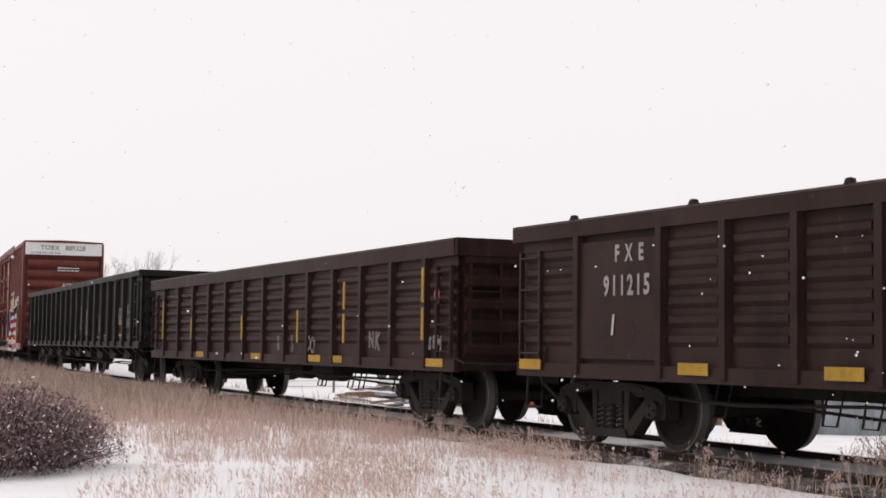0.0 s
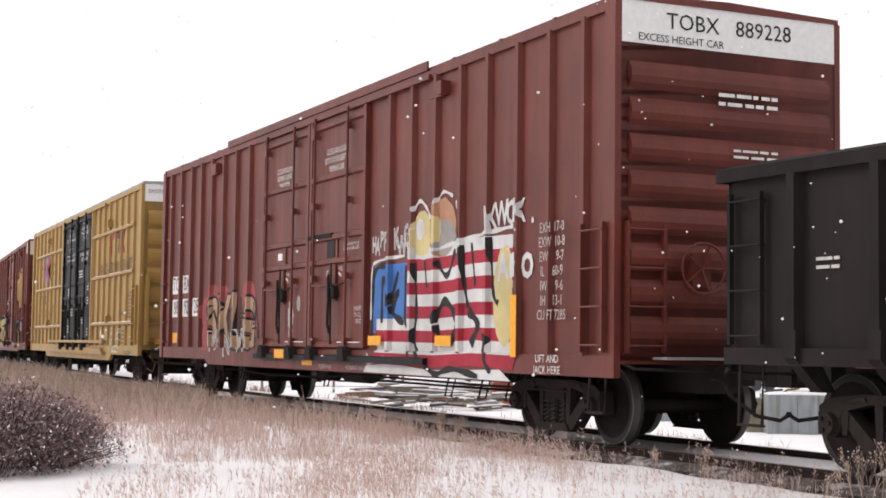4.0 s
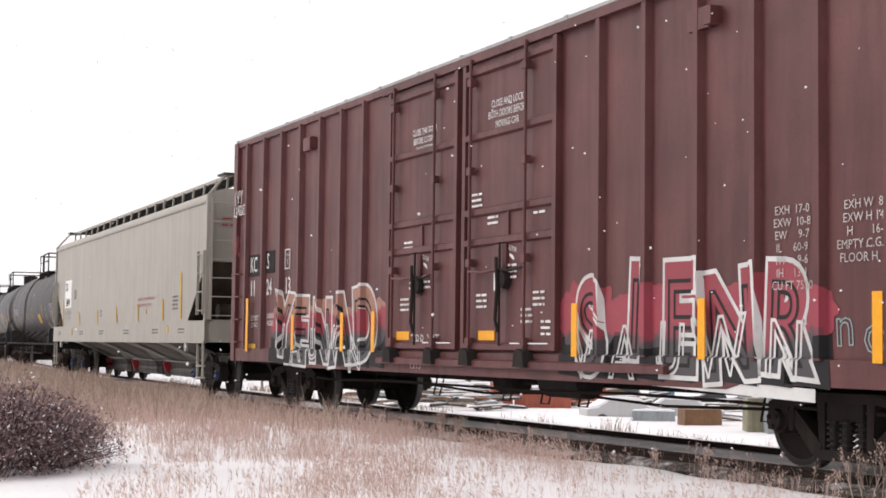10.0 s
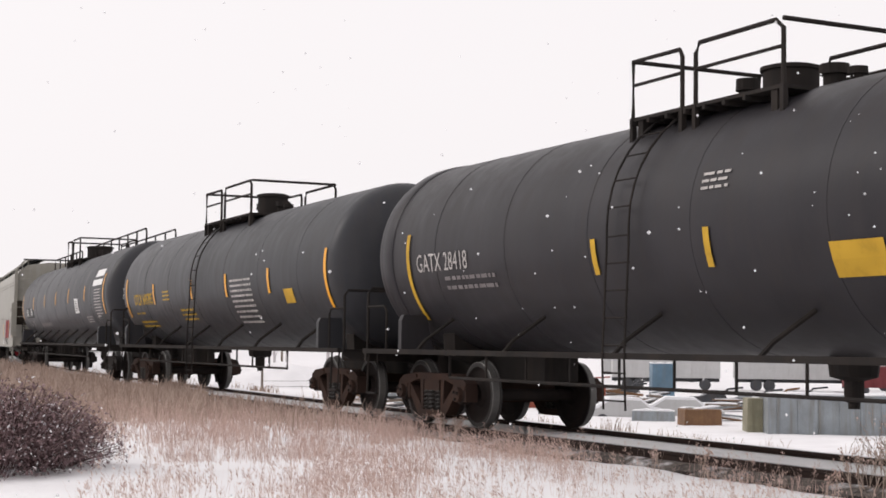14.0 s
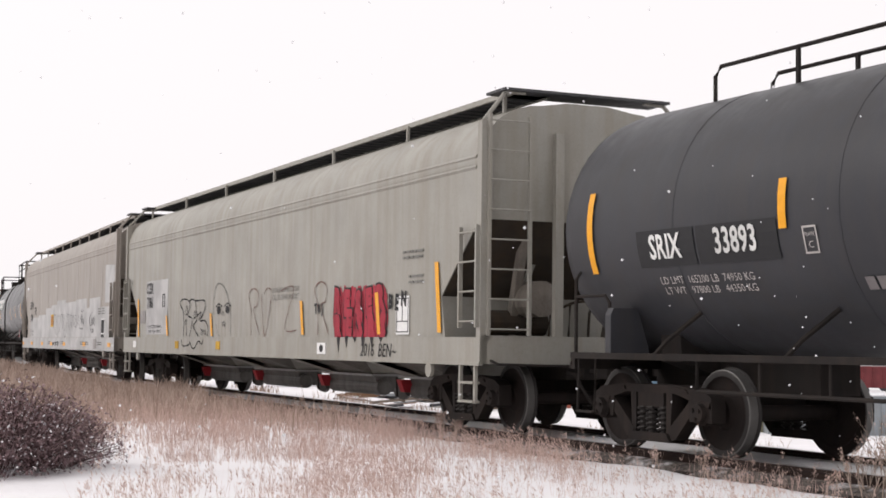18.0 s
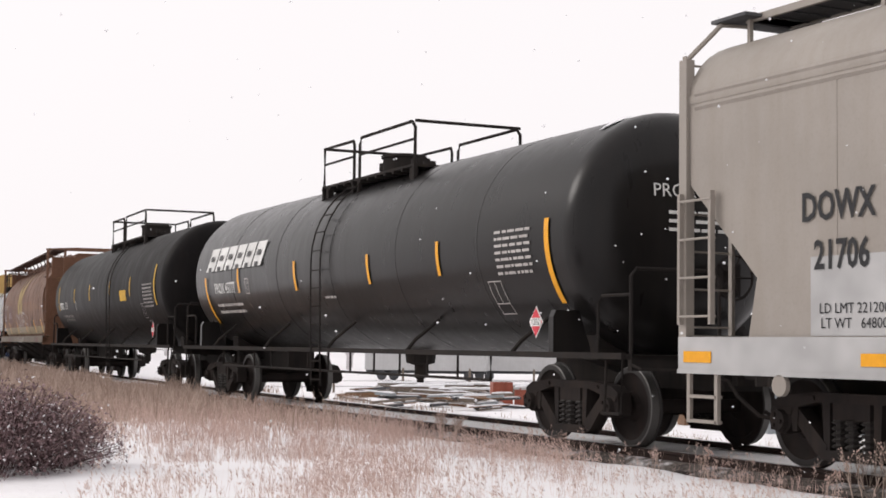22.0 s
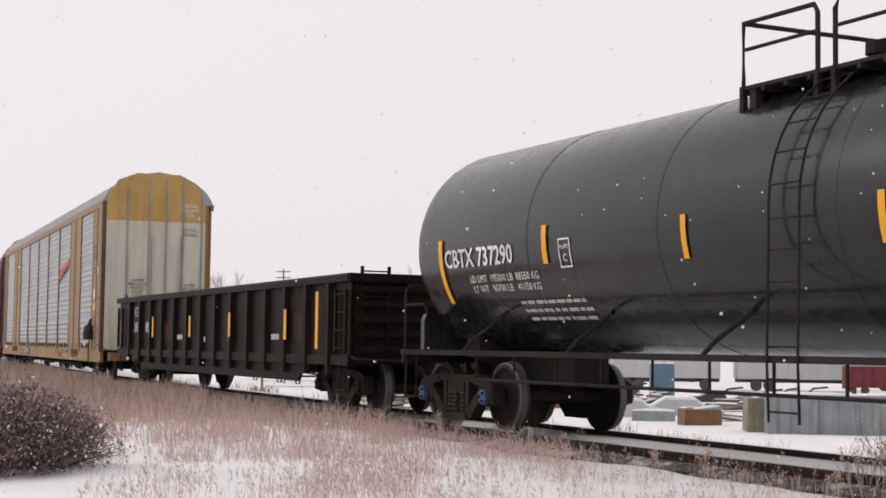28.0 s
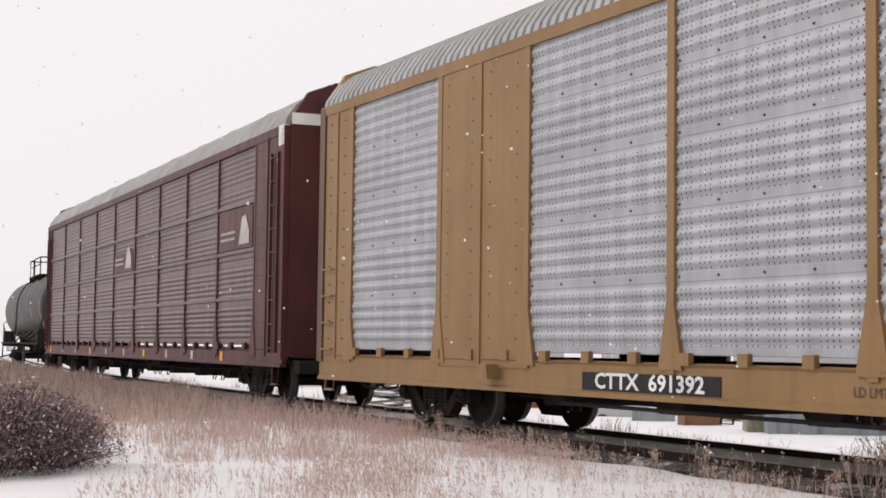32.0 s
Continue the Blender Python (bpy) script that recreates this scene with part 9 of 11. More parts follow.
    decal(car, 6.67, 6.93, 1.37, 1.47, W, "number_panel", -1.478, proud=0.003)
    side_text(car, "1202", 0.11, 6.8, 1.42, M["ink"], -1.483)
    for x0, x1, z0, z1 in ((6.7, 6.95, 3.90, 3.95), (7.05, 7.3, 3.80, 3.84), (5.9, 6.2, 3.95, 3.97)):
        poly(car, [(x0, z0), (x1, z0 + 0.01), (x1 - 0.03, z1), (x0 + 0.05, z1)], M["snow_cap"], wrap=(R4 + 0.012, z4), name="snow_patch")
    side_text(car, "SOTX 1334", 0.20, 0.1, 3.0, W, end=(8.05, R4, z4))
    bars(car, 0.1, 2.65, 0.8, 0.4, 4, M["off_white"], end=(8.05, R4, z4))
    # 6: semi-gloss black with a sheen
    R4, z4 = 1.43, 2.47
    w = (R4 + 0.006, z4)
    car = tank_car(-204.6, 8.15, R4, z4, "shiny black tank car with white stencils", M["tank_sheen"], 8.75, (6.93, 7.76), bands=(-5.2, -2.4, 0.4, 3.2, 6.0), deck=(-1.3, 1.9), dome=(0.15, 0.36, 0.38), ladder_x=-0.2, braces=6, seed=6, reach=0.75, caps=True, tint="truck")
    side_text(car, "CBTX 737290", 0.34, -6.5, 2.27, W, wrap=w, narrow=0.95, bold=0.006)
    side_text(car, "LD LMT  195300 LB  88550 KG\nLT WT   90700 LB   41150 KG", 0.14, -5.9, 1.93, W, wrap=w)
    bars(car, -4.9, 1.58, 1.6, 0.3, 3, M["off_white"], wrap=w)
    plate_box(car, -4.3, 2.22, W, 0.26, wrap=w, letter="C")
    strips(car, R4, z4, [(-7.55, 1.7, 2.55, 0.11), (-4.75, 2.12, 2.58, 0.11), (-1.9, 2.05, 2.5, 0.09), (1.0, 2.05, 2.5, 0.09), (4.1, 2.05, 2.55, 0.09), (7.25, 1.7, 2.7, 0.10)])
    bars(car, 6.4, 2.35, 0.9, 0.65, 8, M["spray_grey"], wrap=w)
    bars(car, 3.3, 1.8, 0.6, 0.25, 3, M["spray_grey"], wrap=w)
    poly(car, [(6.9, 1.25), (7.05, 1.42), (6.9, 1.59), (6.75, 1.42)], M["placard_red"], -1.474, name="placard")
    side_text(car, "B", 0.22, -0.4, 2.7, W, end=(8.15, R4, z4))
    bars(car, 0.1, 2.5, 0.9, 0.3, 3, W, end=(8.15, R4, z4))
    # 7: the last one in view
    car = tank_car(-301.0, 7.95, R, zc, "dark grey tank car far down the train", M["tank_grey"], 8.4, 7.0, bands=(-4.0, 0.0, 4.0), deck=(-1.7, 2.3), dome=(0.3, 0.36, 0.45), ladder_x=-1.0, braces=6, seed=7, reach=0.8)
    strips(car, R, zc, [(-4.0, 1.95, 2.4, 0.1), (0.0, 1.95, 2.4, 0.1), (4.0, 1.95, 2.4, 0.1), (7.0, 1.6, 2.6, 0.1)])


# ---- autoracks ----
def rack_roof(half, eave, mat, fluted):
    """A rounded roof of cross-fluted sheet."""
    prof = [(-1.50, eave), (-1.46, eave + 0.14), (-1.30, eave + 0.37), (-1.02, eave + 0.59), (-0.55, eave + 0.79), (0.0, eave + 0.87)]
    prof = prof + [(-y, z) for y, z in prof[-2::-1]]
    n = len(prof)
    g = Geo()
    if fluted:
        xs = [-half + 0.2 * i + a for i in range(int(2 * half / 0.2)) for a in (0.0, 0.115, 0.14, 0.175)] + [half]
    else:
        xs = [-half + 2 * half * i / 90 for i in range(91)]
    k = len(xs) - 1
    vs, fs = [], []
    for i in range(k + 1):
        x = xs[i]
        d = (0.0 if i % 4 < 2 else -0.055) if fluted else (0.02 if i % 9 == 0 else 0.0)
        for y, z in prof:
            zz = eave + (z - eave) * (1 + d / 0.8)
            vs.append((x, y * (1 + d / 1.6), zz))
    for i in range(k):
        fs += [(i * n + j, i * n + j + 1, (i + 1) * n + j + 1, (i + 1) * n + j) for j in range(n - 1)]
    fs += [tuple(range(n)), tuple(range(k * n, (k + 1) * n))]
    g.add(vs, fs)
    return g


def panel_mesh(name, w, z0, z1, groups, flutes, mat, depth=0.022):
    """A stack of horizontally fluted strips with flat laps between them."""
    g = Geo()
    prof = []
    gh = (z1 - z0) / groups
    for i in range(groups):
        a = z0 + gh * i
        prof.append((0.0, a))
        prof.append((-0.006, a + gh * 0.01))
        prof.append((-0.006, a + gh * 0.13))
        prof.append((0.0, a + gh * 0.14))
        fh = gh * 0.82 / flutes
        for j in range(flutes):
            b = a + gh * 0.15 + fh * j
            prof += [(-depth * 0.5 * (1 - math.cos(q / 8 * 6.2832)), b + fh * q / 8) for q in range(8)]
        prof.append((0.0, a + gh * 0.97))
    prof.append((0.0, z1))
    g.sheet([(y, z) for y, z in prof], 0.0, w)
    return recalc(g.mesh(name, mat))


def autorack(u, half, label, body, spans, solid, panel_m, groups, flutes, roof_m, fluted, sill=(0.57, 0.96), panel_z=(1.055, 4.80), tc=10.5, cap=None, door=None, posts=0.13, seed=0):
    car = thing("autorack_car", label, "autorack", "freight cars of the train")
    W, eave = 1.47, 4.93
    part("core", Geo().box(-half + 0.3, half - 0.3, -W + 0.12, W - 0.12, 1.40, eave - 0.02), M["frame_black"], car)
    for s in (-1, 1):
        g = Geo()
        g.prism([(s * (W - 0.06), sill[0]), (s * (W + 0.05), sill[0]), (s * (W + 0.05), sill[0] + 0.05), (s * (W + 0.02), sill[0] + 0.07), (s * (W + 0.02), sill[1] - 0.03), (s * (W + 0.05), sill[1]), (s * (W - 0.06), sill[1])], -half, half)
        part("side_sill", g, body, car)
        part("top_rail", Geo().prism([(s * (W - 0.04), 4.80), (s * (W + 0.05), 4.80), (s * (W + 0.06), eave + 0.02), (s * (W - 0.04), eave + 0.02)], -half, half), body, car)
    part("floor_deck", Geo().box(-half, half, -W, W, sill[1] - 0.04, sill[1] + 0.015), body, car)
    part("roof", rack_roof(half - 0.02, eave, roof_m, fluted), roof_m, car, "fluted metal roof" if fluted else "grimy grey roof", smooth=20 if not fluted else None)
    for x0, x1 in spans:
        w = x1 - x0 - posts
        me = panel_mesh("side_screen", w, panel_z[0], panel_z[1], groups, flutes, panel_m)
        for s in (-1, 1):
            p = place("side_screen", me, car, pose(x0 + posts / 2, -W, 0) if s < 0 else pose(x1 - posts / 2, W, 0, 0, 0, 180))
            if s < 0 and fluted:
                g = Geo()
                gh = (panel_z[1] - panel_z[0]) / groups
                for i in range(1, groups):
                    z = panel_z[0] + gh * i + gh * 0.07
                    for j in range(5):
                        x = w * j / 4
                        g.lathe([(-0.024, 0.008), (-0.012, 0.015), (0.0, 0.016)], 8, "y", (min(max(x, 0.05), w - 0.05), 0, z))
                tagged(part("bolt_head", g, M["logo_grey"], p), kind="stuff")
    xs = sorted({x for sp in spans for x in sp})
    me = recalc(Geo().prism([(-posts / 2, 0.02), (-posts / 2, -0.045), (posts / 2, -0.045), (posts / 2, 0.02)], 0.86, 4.82, "z").mesh("post", body))
    for x in xs:
        place("post", me, car, pose(x, -W, 0))
        place("post", me, car, pose(x, W, 0, 0, 0, 180))
        g = Geo().prism([(x - 0.21, 0.90), (x + 0.21, 0.90), (x + posts / 2, 1.60), (x - posts / 2, 1.60)], -W - 0.05, -W + 0.02, "y")
        part("post_foot", g, body, car)
    for x0, x1 in solid:
        for s in (-1, 1):
            y0, y1 = sorted((s * (W - 0.03), s * (W + 0.035)))
            p = part("solid_panel", Geo().box(x0 + posts / 2, x1 - posts / 2, y0, y1, 0.86, 4.82), body, car)
        xm = (x0 + x1) / 2
        part("panel_seam", Geo().box(xm - 0.03, xm + 0.03, -W - 0.055, -W - 0.03, 0.9, 4.8), body, car)
        g = Geo()
        for x in (x0 + 0.25, xm - 0.25, xm + 0.25, x1 - 0.25):
            for i in range(13):
                g.lathe([(-W - 0.045, 0.008), (-W - 0.034, 0.016)], 6, "y", (x, 0, 1.22 + 0.285 * i))
        tagged(part("rivet_head", g, M["logo_grey"] if fluted else M["walk_brown"], car), kind="stuff")
    # blocks along the foot of the screens
    me = recalc(Geo().box(0, 0.16, -W - 0.065, -W, sill[1] - 0.01, sill[1] + 0.12).mesh("foot_block", body))
    for i in range(int((2 * half - 2.8) / 0.95)):
        place("foot_block", me, car, pose(-half + 1.4 + 0.95 * i, 0, 0))
    door = door or body
    for k in (-1, 1):
        xd = k * (half - 0.02)
        prof = [(-1.42, 0.90), (1.28, 0.90), (1.28, eave - 0.05), (1.22, eave + 0.20), (1.00, eave + 0.58), (0.55, eave + 0.80), (-0.62, eave + 0.80), (-1.12, eave + 0.60), (-1.36, eave + 0.20), (-1.42, eave - 0.05)]
        d = part("end_door", Geo().prism(prof, min(xd, xd + k * 0.10), max(xd, xd + k * 0.10)), door, car)
        if cap:
            top = [(1.285, 4.43), (1.285, eave - 0.05), (1.225, eave + 0.20), (1.005, eave + 0.585), (0.55, eave + 0.805), (-0.62, eave + 0.805), (-1.125, eave + 0.605), (-1.365, eave + 0.20), (-1.425, eave - 0.05), (-1.425, 4.43)]
            part("door_cap", Geo().prism(top, min(xd, xd + k * 0.106), max(xd, xd + k * 0.106)), cap, d, "yellow top of the end doors")
        for y in (-0.86, -0.27, 0.20, 0.66, 1.18):
            g = Geo()
            g.prism([(xd + k * 0.09, y - 0.03), (xd + k * 0.14, y - 0.018), (xd + k * 0.14, y + 0.018), (xd + k * 0.09, y + 0.03)], 0.98, eave + (0.70 if abs(y) < 0.7 else 0.42), "z")
            part("door_rib", g, M["roof_dull"] if cap else door, d)
        g = Geo()
        for y in (-0.20, 0.60):
            g.tube([(xd + k * 0.16, y, 1.0), (xd + k * 0.16, y, eave - 0.9)], 0.014, 6)
            g.box(min(xd + k * 0.1, xd + k * 0.18), max(xd + k * 0.1, xd + k * 0.18), y - 0.04, y + 0.04, 2.2, 2.45)
        part("door_rod", g, M["roof_dull"], d)
        part("end_post", Geo().box(min(xd - k * 0.15, xd + k * 0.06), max(xd - k * 0.15, xd + k * 0.06), -1.53, -1.40, 0.86, eave), M["rack_post"] if cap else body, car)
        part("end_post", Geo().box(min(xd - k * 0.15, xd + k * 0.06), max(xd - k * 0.15, xd + k * 0.06), 1.28, 1.38, 0.86, eave), body, car)
        g = Geo()
        g.box(min(k * half, k * (half + 0.42)), max(k * half, k * (half + 0.42)), -1.3, 1.3, 0.62, 0.84)
        part("end_sill", g, body if cap else M["frame_black"], car)
        coupler(car, k * (half + 0.3), 0.62, M["frame_black"])
        side_ladder(car, k * (half - 0.62), k * (half - 0.22), [1.05 + 0.42 * i for i in range(4 if fluted else 9)], body, -W - 0.04, stiles=not fluted)
        step_stirrup(car, k * (half - 0.42), body, -W, sill[0] + 0.04)
    under_gear(car, half - 0.5, M["frame_black"], seed + 40, 0.36)
    me = recalc(Geo().prism([(-0.35, 0.60), (0.35, 0.60), (0.2, 0.40), (-0.2, 0.40)], -0.9, 0.9, "y").mesh("cross_bearer", M["frame_black"]))
    for x in spaced(-7.5, 7.5, 7):
        place("cross_bearer", me, car, pose(x, 0, 0))
    for k in (-1, 1):
        truck(car, k * end_of(tc, k), u, "truck")
    enrol(car, u, tc)
    return car


def autoracks():
    T = M["rack_tan"]
    half = 13.88
    car = autorack(-248.03, half, "tan autorack with galvanised perforated side screens", T, [(-12.65, -9.55), (-7.15, -4.12), (-4.12, -1.14), (-1.14, 1.82), (1.82, 4.72), (4.72, 7.5), (9.70, 12.2)], [(-9.55, -7.15), (7.5, 9.70), (12.2, 13.75), (-13.75, -12.65)], M["rack_panel"], 5, 4, M["galv"], True, cap=M["rack_cap"], door=M["rack_white"], seed=1)
    decal(car, -5.85, -3.28, 0.65, 0.85, M["spray_black"], "number_board", -1.495)
    side_text(car, "CTTX  691392", 0.24, -4.56, 0.75, M["white"], -1.505, narrow=1.38, bold=0.006)
    # emblem: slanted orange blocks over a dark swash
    x = 5.05
    for i in range(4):
        z = 3.18 + 0.075 * i
        poly(car, [(x + 0.10, z), (x + 0.50, z + 0.045), (x + 0.60, z + 0.30), (x + 0.20, z + 0.255)], M["emblem_orange"], -1.515)
        poly(car, [(x + 0.24, z + 0.09), (x + 0.40, z + 0.11), (x + 0.44, z + 0.18), (x + 0.28, z + 0.16)], M["rack_panel"], -1.522)
        x += 0.55
    poly(car, [(4.85, 2.98), (5.3, 3.08), (6.9, 3.38), (7.15, 3.50), (6.3, 3.32), (5.2, 3.12), (4.85, 3.08)], M["spray_black"], -1.516)
    side_text(car, "TRI", 0.34, 13.15, 3.05, M["white"], -1.513, narrow=0.8)
    side_text(car, "LD LMT 72000", 0.13, -1.0, 0.76, M["brown_ink"], -1.50)
    for x in (1.3, 6.55, 9.75):
        decal(car, x, x + 0.55, 0.64, 0.73, M["dull_yellow"], "reflector", -1.495)
    poly(car, [(5.05, 0.80), (5.62, 0.80), (5.58, 0.75), (5.05, 0.75)], M["logo_red"], -1.497)
    for x in (5.14, 5.36):
        poly(car, [(x, 0.745), (x + 0.08, 0.745), (x + 0.08, 0.63), (x, 0.63)], M["logo_red"], -1.497)
    poly(car, [(5.50, 0.74), (5.56, 0.74), (5.70, 0.63), (5.62, 0.63)], M["logo_red"], -1.497)
    poly(car, [(5.62, 0.80), (5.70, 0.80), (5.56, 0.63), (5.48, 0.63)], M["logo_red"], -1.498)
    decal(car, 8.44, 8.92, 0.63, 0.92, M["spray_black"], "stencil_ground", -1.495)
    for a, b, c, d in ((8.44, 8.92, 0.905, 0.92), (8.44, 8.92, 0.63, 0.645), (8.44, 8.46, 0.63, 0.92), (8.90, 8.92, 0.63, 0.92), (8.67, 8.685, 0.72, 0.92), (8.46, 8.90, 0.71, 0.722)):
        decal(car, a, b, c, d, M["white"], "stencil_line", -1.502)
    for x in (4.55, 6.15):
        bars(car, x, 0.80, 0.35, 0.12, 2, M["brown_ink"], -1.50)
    # brake reservoir, rods and hangers below the sill
    F = M["frame_black"]
    part("air_reservoir", Geo().lathe([(6.45, 0.03), (6.47, 0.10), (6.55, 0.125), (7.15, 0.125), (7.24, 0.10), (7.26, 0.03)], 16, "x", (0, -1.05, 0.40)), M["truck_rust"], car, "rust-stained air reservoir", smooth=40)
    for x in (6.05, 7.45, 9.2):
        part("pipe_hanger", Geo().box(x - 0.03, x + 0.03, -1.40, -1.34, 0.33, 0.60), F, car)
    part("brake_pipe", Geo().tube([(-6.5, -1.37, 0.47), (2.0, -1.37, 0.46), (6.05, -1.37, 0.45), (9.6, -1.37, 0.47)], 0.025, 6), F, car)
    part("brake_valve", Geo().lathe([(-1.36, 0.05), (-1.32, 0.10), (-1.05, 0.10), (-1.0, 0.05)], 10, "y", (9.2, 0, 0.47)), F, car)
    part("slack_adjuster", Geo().tube([(7.75, -1.1, 0.46), (7.95, -1.15, 0.35), (8.35, -1.15, 0.34), (8.6, -1.1, 0.42)], 0.035, 7), F, car)
    bars(car, 12.75, 3.6, 0.6, 0.4, 4, M["brown_ink"], -1.51)
    bars(car, 12.75, 3.1, 0.6, 0.2, 2, M["brown_ink"], -1.51)
    bars(car, 7.35, 0.82, 0.6, 0.10, 2, M["brown_ink"], -1.50)
    blob(car, 12.65, 2.45, 0.13, 0.15, M["white_sharp"], -1.512, 2, rough=0.02)
    decal(car, 12.5, 13.0, 2.0, 2.2, M["amber"], "placard", -1.51)
    # a black cap hung over a bracket near the front corner
    g = Geo()
    g.lathe([(1.18, 0.16), (1.35, 0.17), (1.55, 0.13), (1.62, 0.04)], 12, "z", (12.45, -1.60, 0))
    g.tube([(12.45, -1.6, 1.60), (12.47, -1.55, 1.75)], 0.04, 6)
    part("brake_cover", g, M["ink"], car, "black rubber cover on a bracket")
    g = Geo()
    for i in range(14):
        g.lathe([(-0.02, 0.02), (0.02, 0.02)], 6, "y", (12.46 + 0.02 * (i % 2), -1.6, 1.15 - 0.045 * i))
    part("chain", g, M["rail"], car)
    for x in (-8.0, 9.25):
        part("jack_bracket", Geo().prism([(x - 0.1, 0.72), (x + 0.2, 0.72), (x + 0.16, 0.9), (x - 0.06, 0.9)], -1.68, -1.45, "y"), T, car)
    e = half + 0.09
    side_text(car, "EXCESS\nHEIGHT\nCAR", 0.135, 0.84, 4.76, M["white"], end=e + 0.01)
    side_text(car, "CTTX\n691392", 0.135, 0.84, 4.14, M["ink"], end=e)
    side_text(car, "LOWER\nAND LOCK\nHINGED\nDECKS\nCLOSE\nAND LOCK\nDOORS\nBEFORE\nMOVING\nCAR", 0.10, -0.56, 2.35, M["ink"], end=e)
    side_text(car, "LOWER\nAND LOCK\nHINGED\nDECKS\nCLOSE\nAND LOCK", 0.10, 0.84, 2.45, M["ink"], end=e)
    bars(car, -0.78, 1.62, 0.4, 0.24, 4, M["grey_ink"], end=e)
    decal(car, -0.9, -0.68, 1.25, 1.34, M["amber"], "reflector", end=e)
    # maroon car behind
    car = autorack(-277.05, 13.3, "maroon autorack with sooty grey side screens", M["rack_maroon"], [(-12.6 + 2.68 * i, -12.6 + 2.68 * (i + 1)) for i in range(9)], [(11.52, 13.1), (-13.1, -12.6)], M["rack_panel_dark"], 5, 6, M["roof_dull"], False, sill=(0.72, 1.02), panel_z=(1.10, 4.82), posts=0.09, tc=10.4, seed=2)
    for z in (1.98, 2.87, 3.77):
        part("screen_rail", Geo().prism([(-1.46, z - 0.04), (-1.515, z - 0.03), (-1.515, z + 0.03), (-1.46, z + 0.04)], -12.6, 11.5), M["rack_panel_dark"], car)
    for x0, x1 in ((8.84, 11.52), (-1.9, 0.78)):
        decal(car, x0 + 0.2, x1 - 0.1, 2.92, 3.70 if x0 > 0 else 3.4, M["rack_maroon"], "emblem_board", -1.515)
        poly(car, [(x1 - 1.0, 3.0), (x1 - 0.3, 3.0), (x1 - 0.3, 3.25), (x1 - 0.55, 3.55), (x1 - 0.8, 3.5)], M["off_white"], -1.53)
        bars(car, x0 + 0.9, 3.2, 1.0, 0.25, 2, M["off_white"], -1.53)
    part("roof_edge", Geo().box(13.0, 13.32, -1.53, -1.44, 4.6, 4.95), M["white"], car, "white-painted roof corner")
    bars(car, 0.5, 5.35, 0.8, 0.12, 1, M["ink"], end=13.42)
    decal(car, -1.42, 1.42, 4.95, 5.15, M["white"], "white_band", end=13.40)
    for i in range(10):
        decal(car, -12.4 + 2.4 * i, -12.2 + 2.4 * i, 0.78, 0.96, M["amber"] if i % 3 == 0 else M["off_white"], "reflector", -1.495)


# ---- the storage yard beyond the line ----
YARD = -2.3


def crate(name, label, cat, x, y, w, d, h, mat, turn=0.0, lid=None, ribs=0, z=None, snow=True, group=""):
    ob = thing(name, label, cat, group)
    z = ground_z(x, y) - 0.03 if z is None else z
    g = Geo().prism([(-w / 2, 0), (w / 2, 0), (w / 2 - 0.02, h), (-w / 2 + 0.02, h)], -d / 2, d / 2, "y")
    part("body", g, mat, ob)
    for i in range(ribs):
        xx = -w / 2 + w * (i + 0.5) / ribs
        part("rib", Geo().box(xx - 0.04, xx + 0.04, -d / 2 - 0.05, -d / 2 + 0.02, 0.02, h - 0.02), mat, ob)
    if lid:
        part("rim", Geo().box(-w / 2 - 0.04, w / 2 + 0.04, -d / 2 - 0.05, d / 2 + 0.05, h - 0.12, h), lid, ob)
    if snow:
        g = Geo()
        pr = [(-w / 2 + 0.02, h)] + [(-w / 2 + w * i / 6, h + 0.06 + 0.05 * math.sin(i * 2.2 + x)) for i in range(7)] + [(w / 2 - 0.02, h)]
        g.prism(pr, -d / 2 + 0.03, d / 2 - 0.03, "y")
        part("snow_cover", g, M["snow_cap"], ob, "layer of settled snow")
    ob.matrix_basis = pose(x, y, z, 0, 0, turn)
    return ob


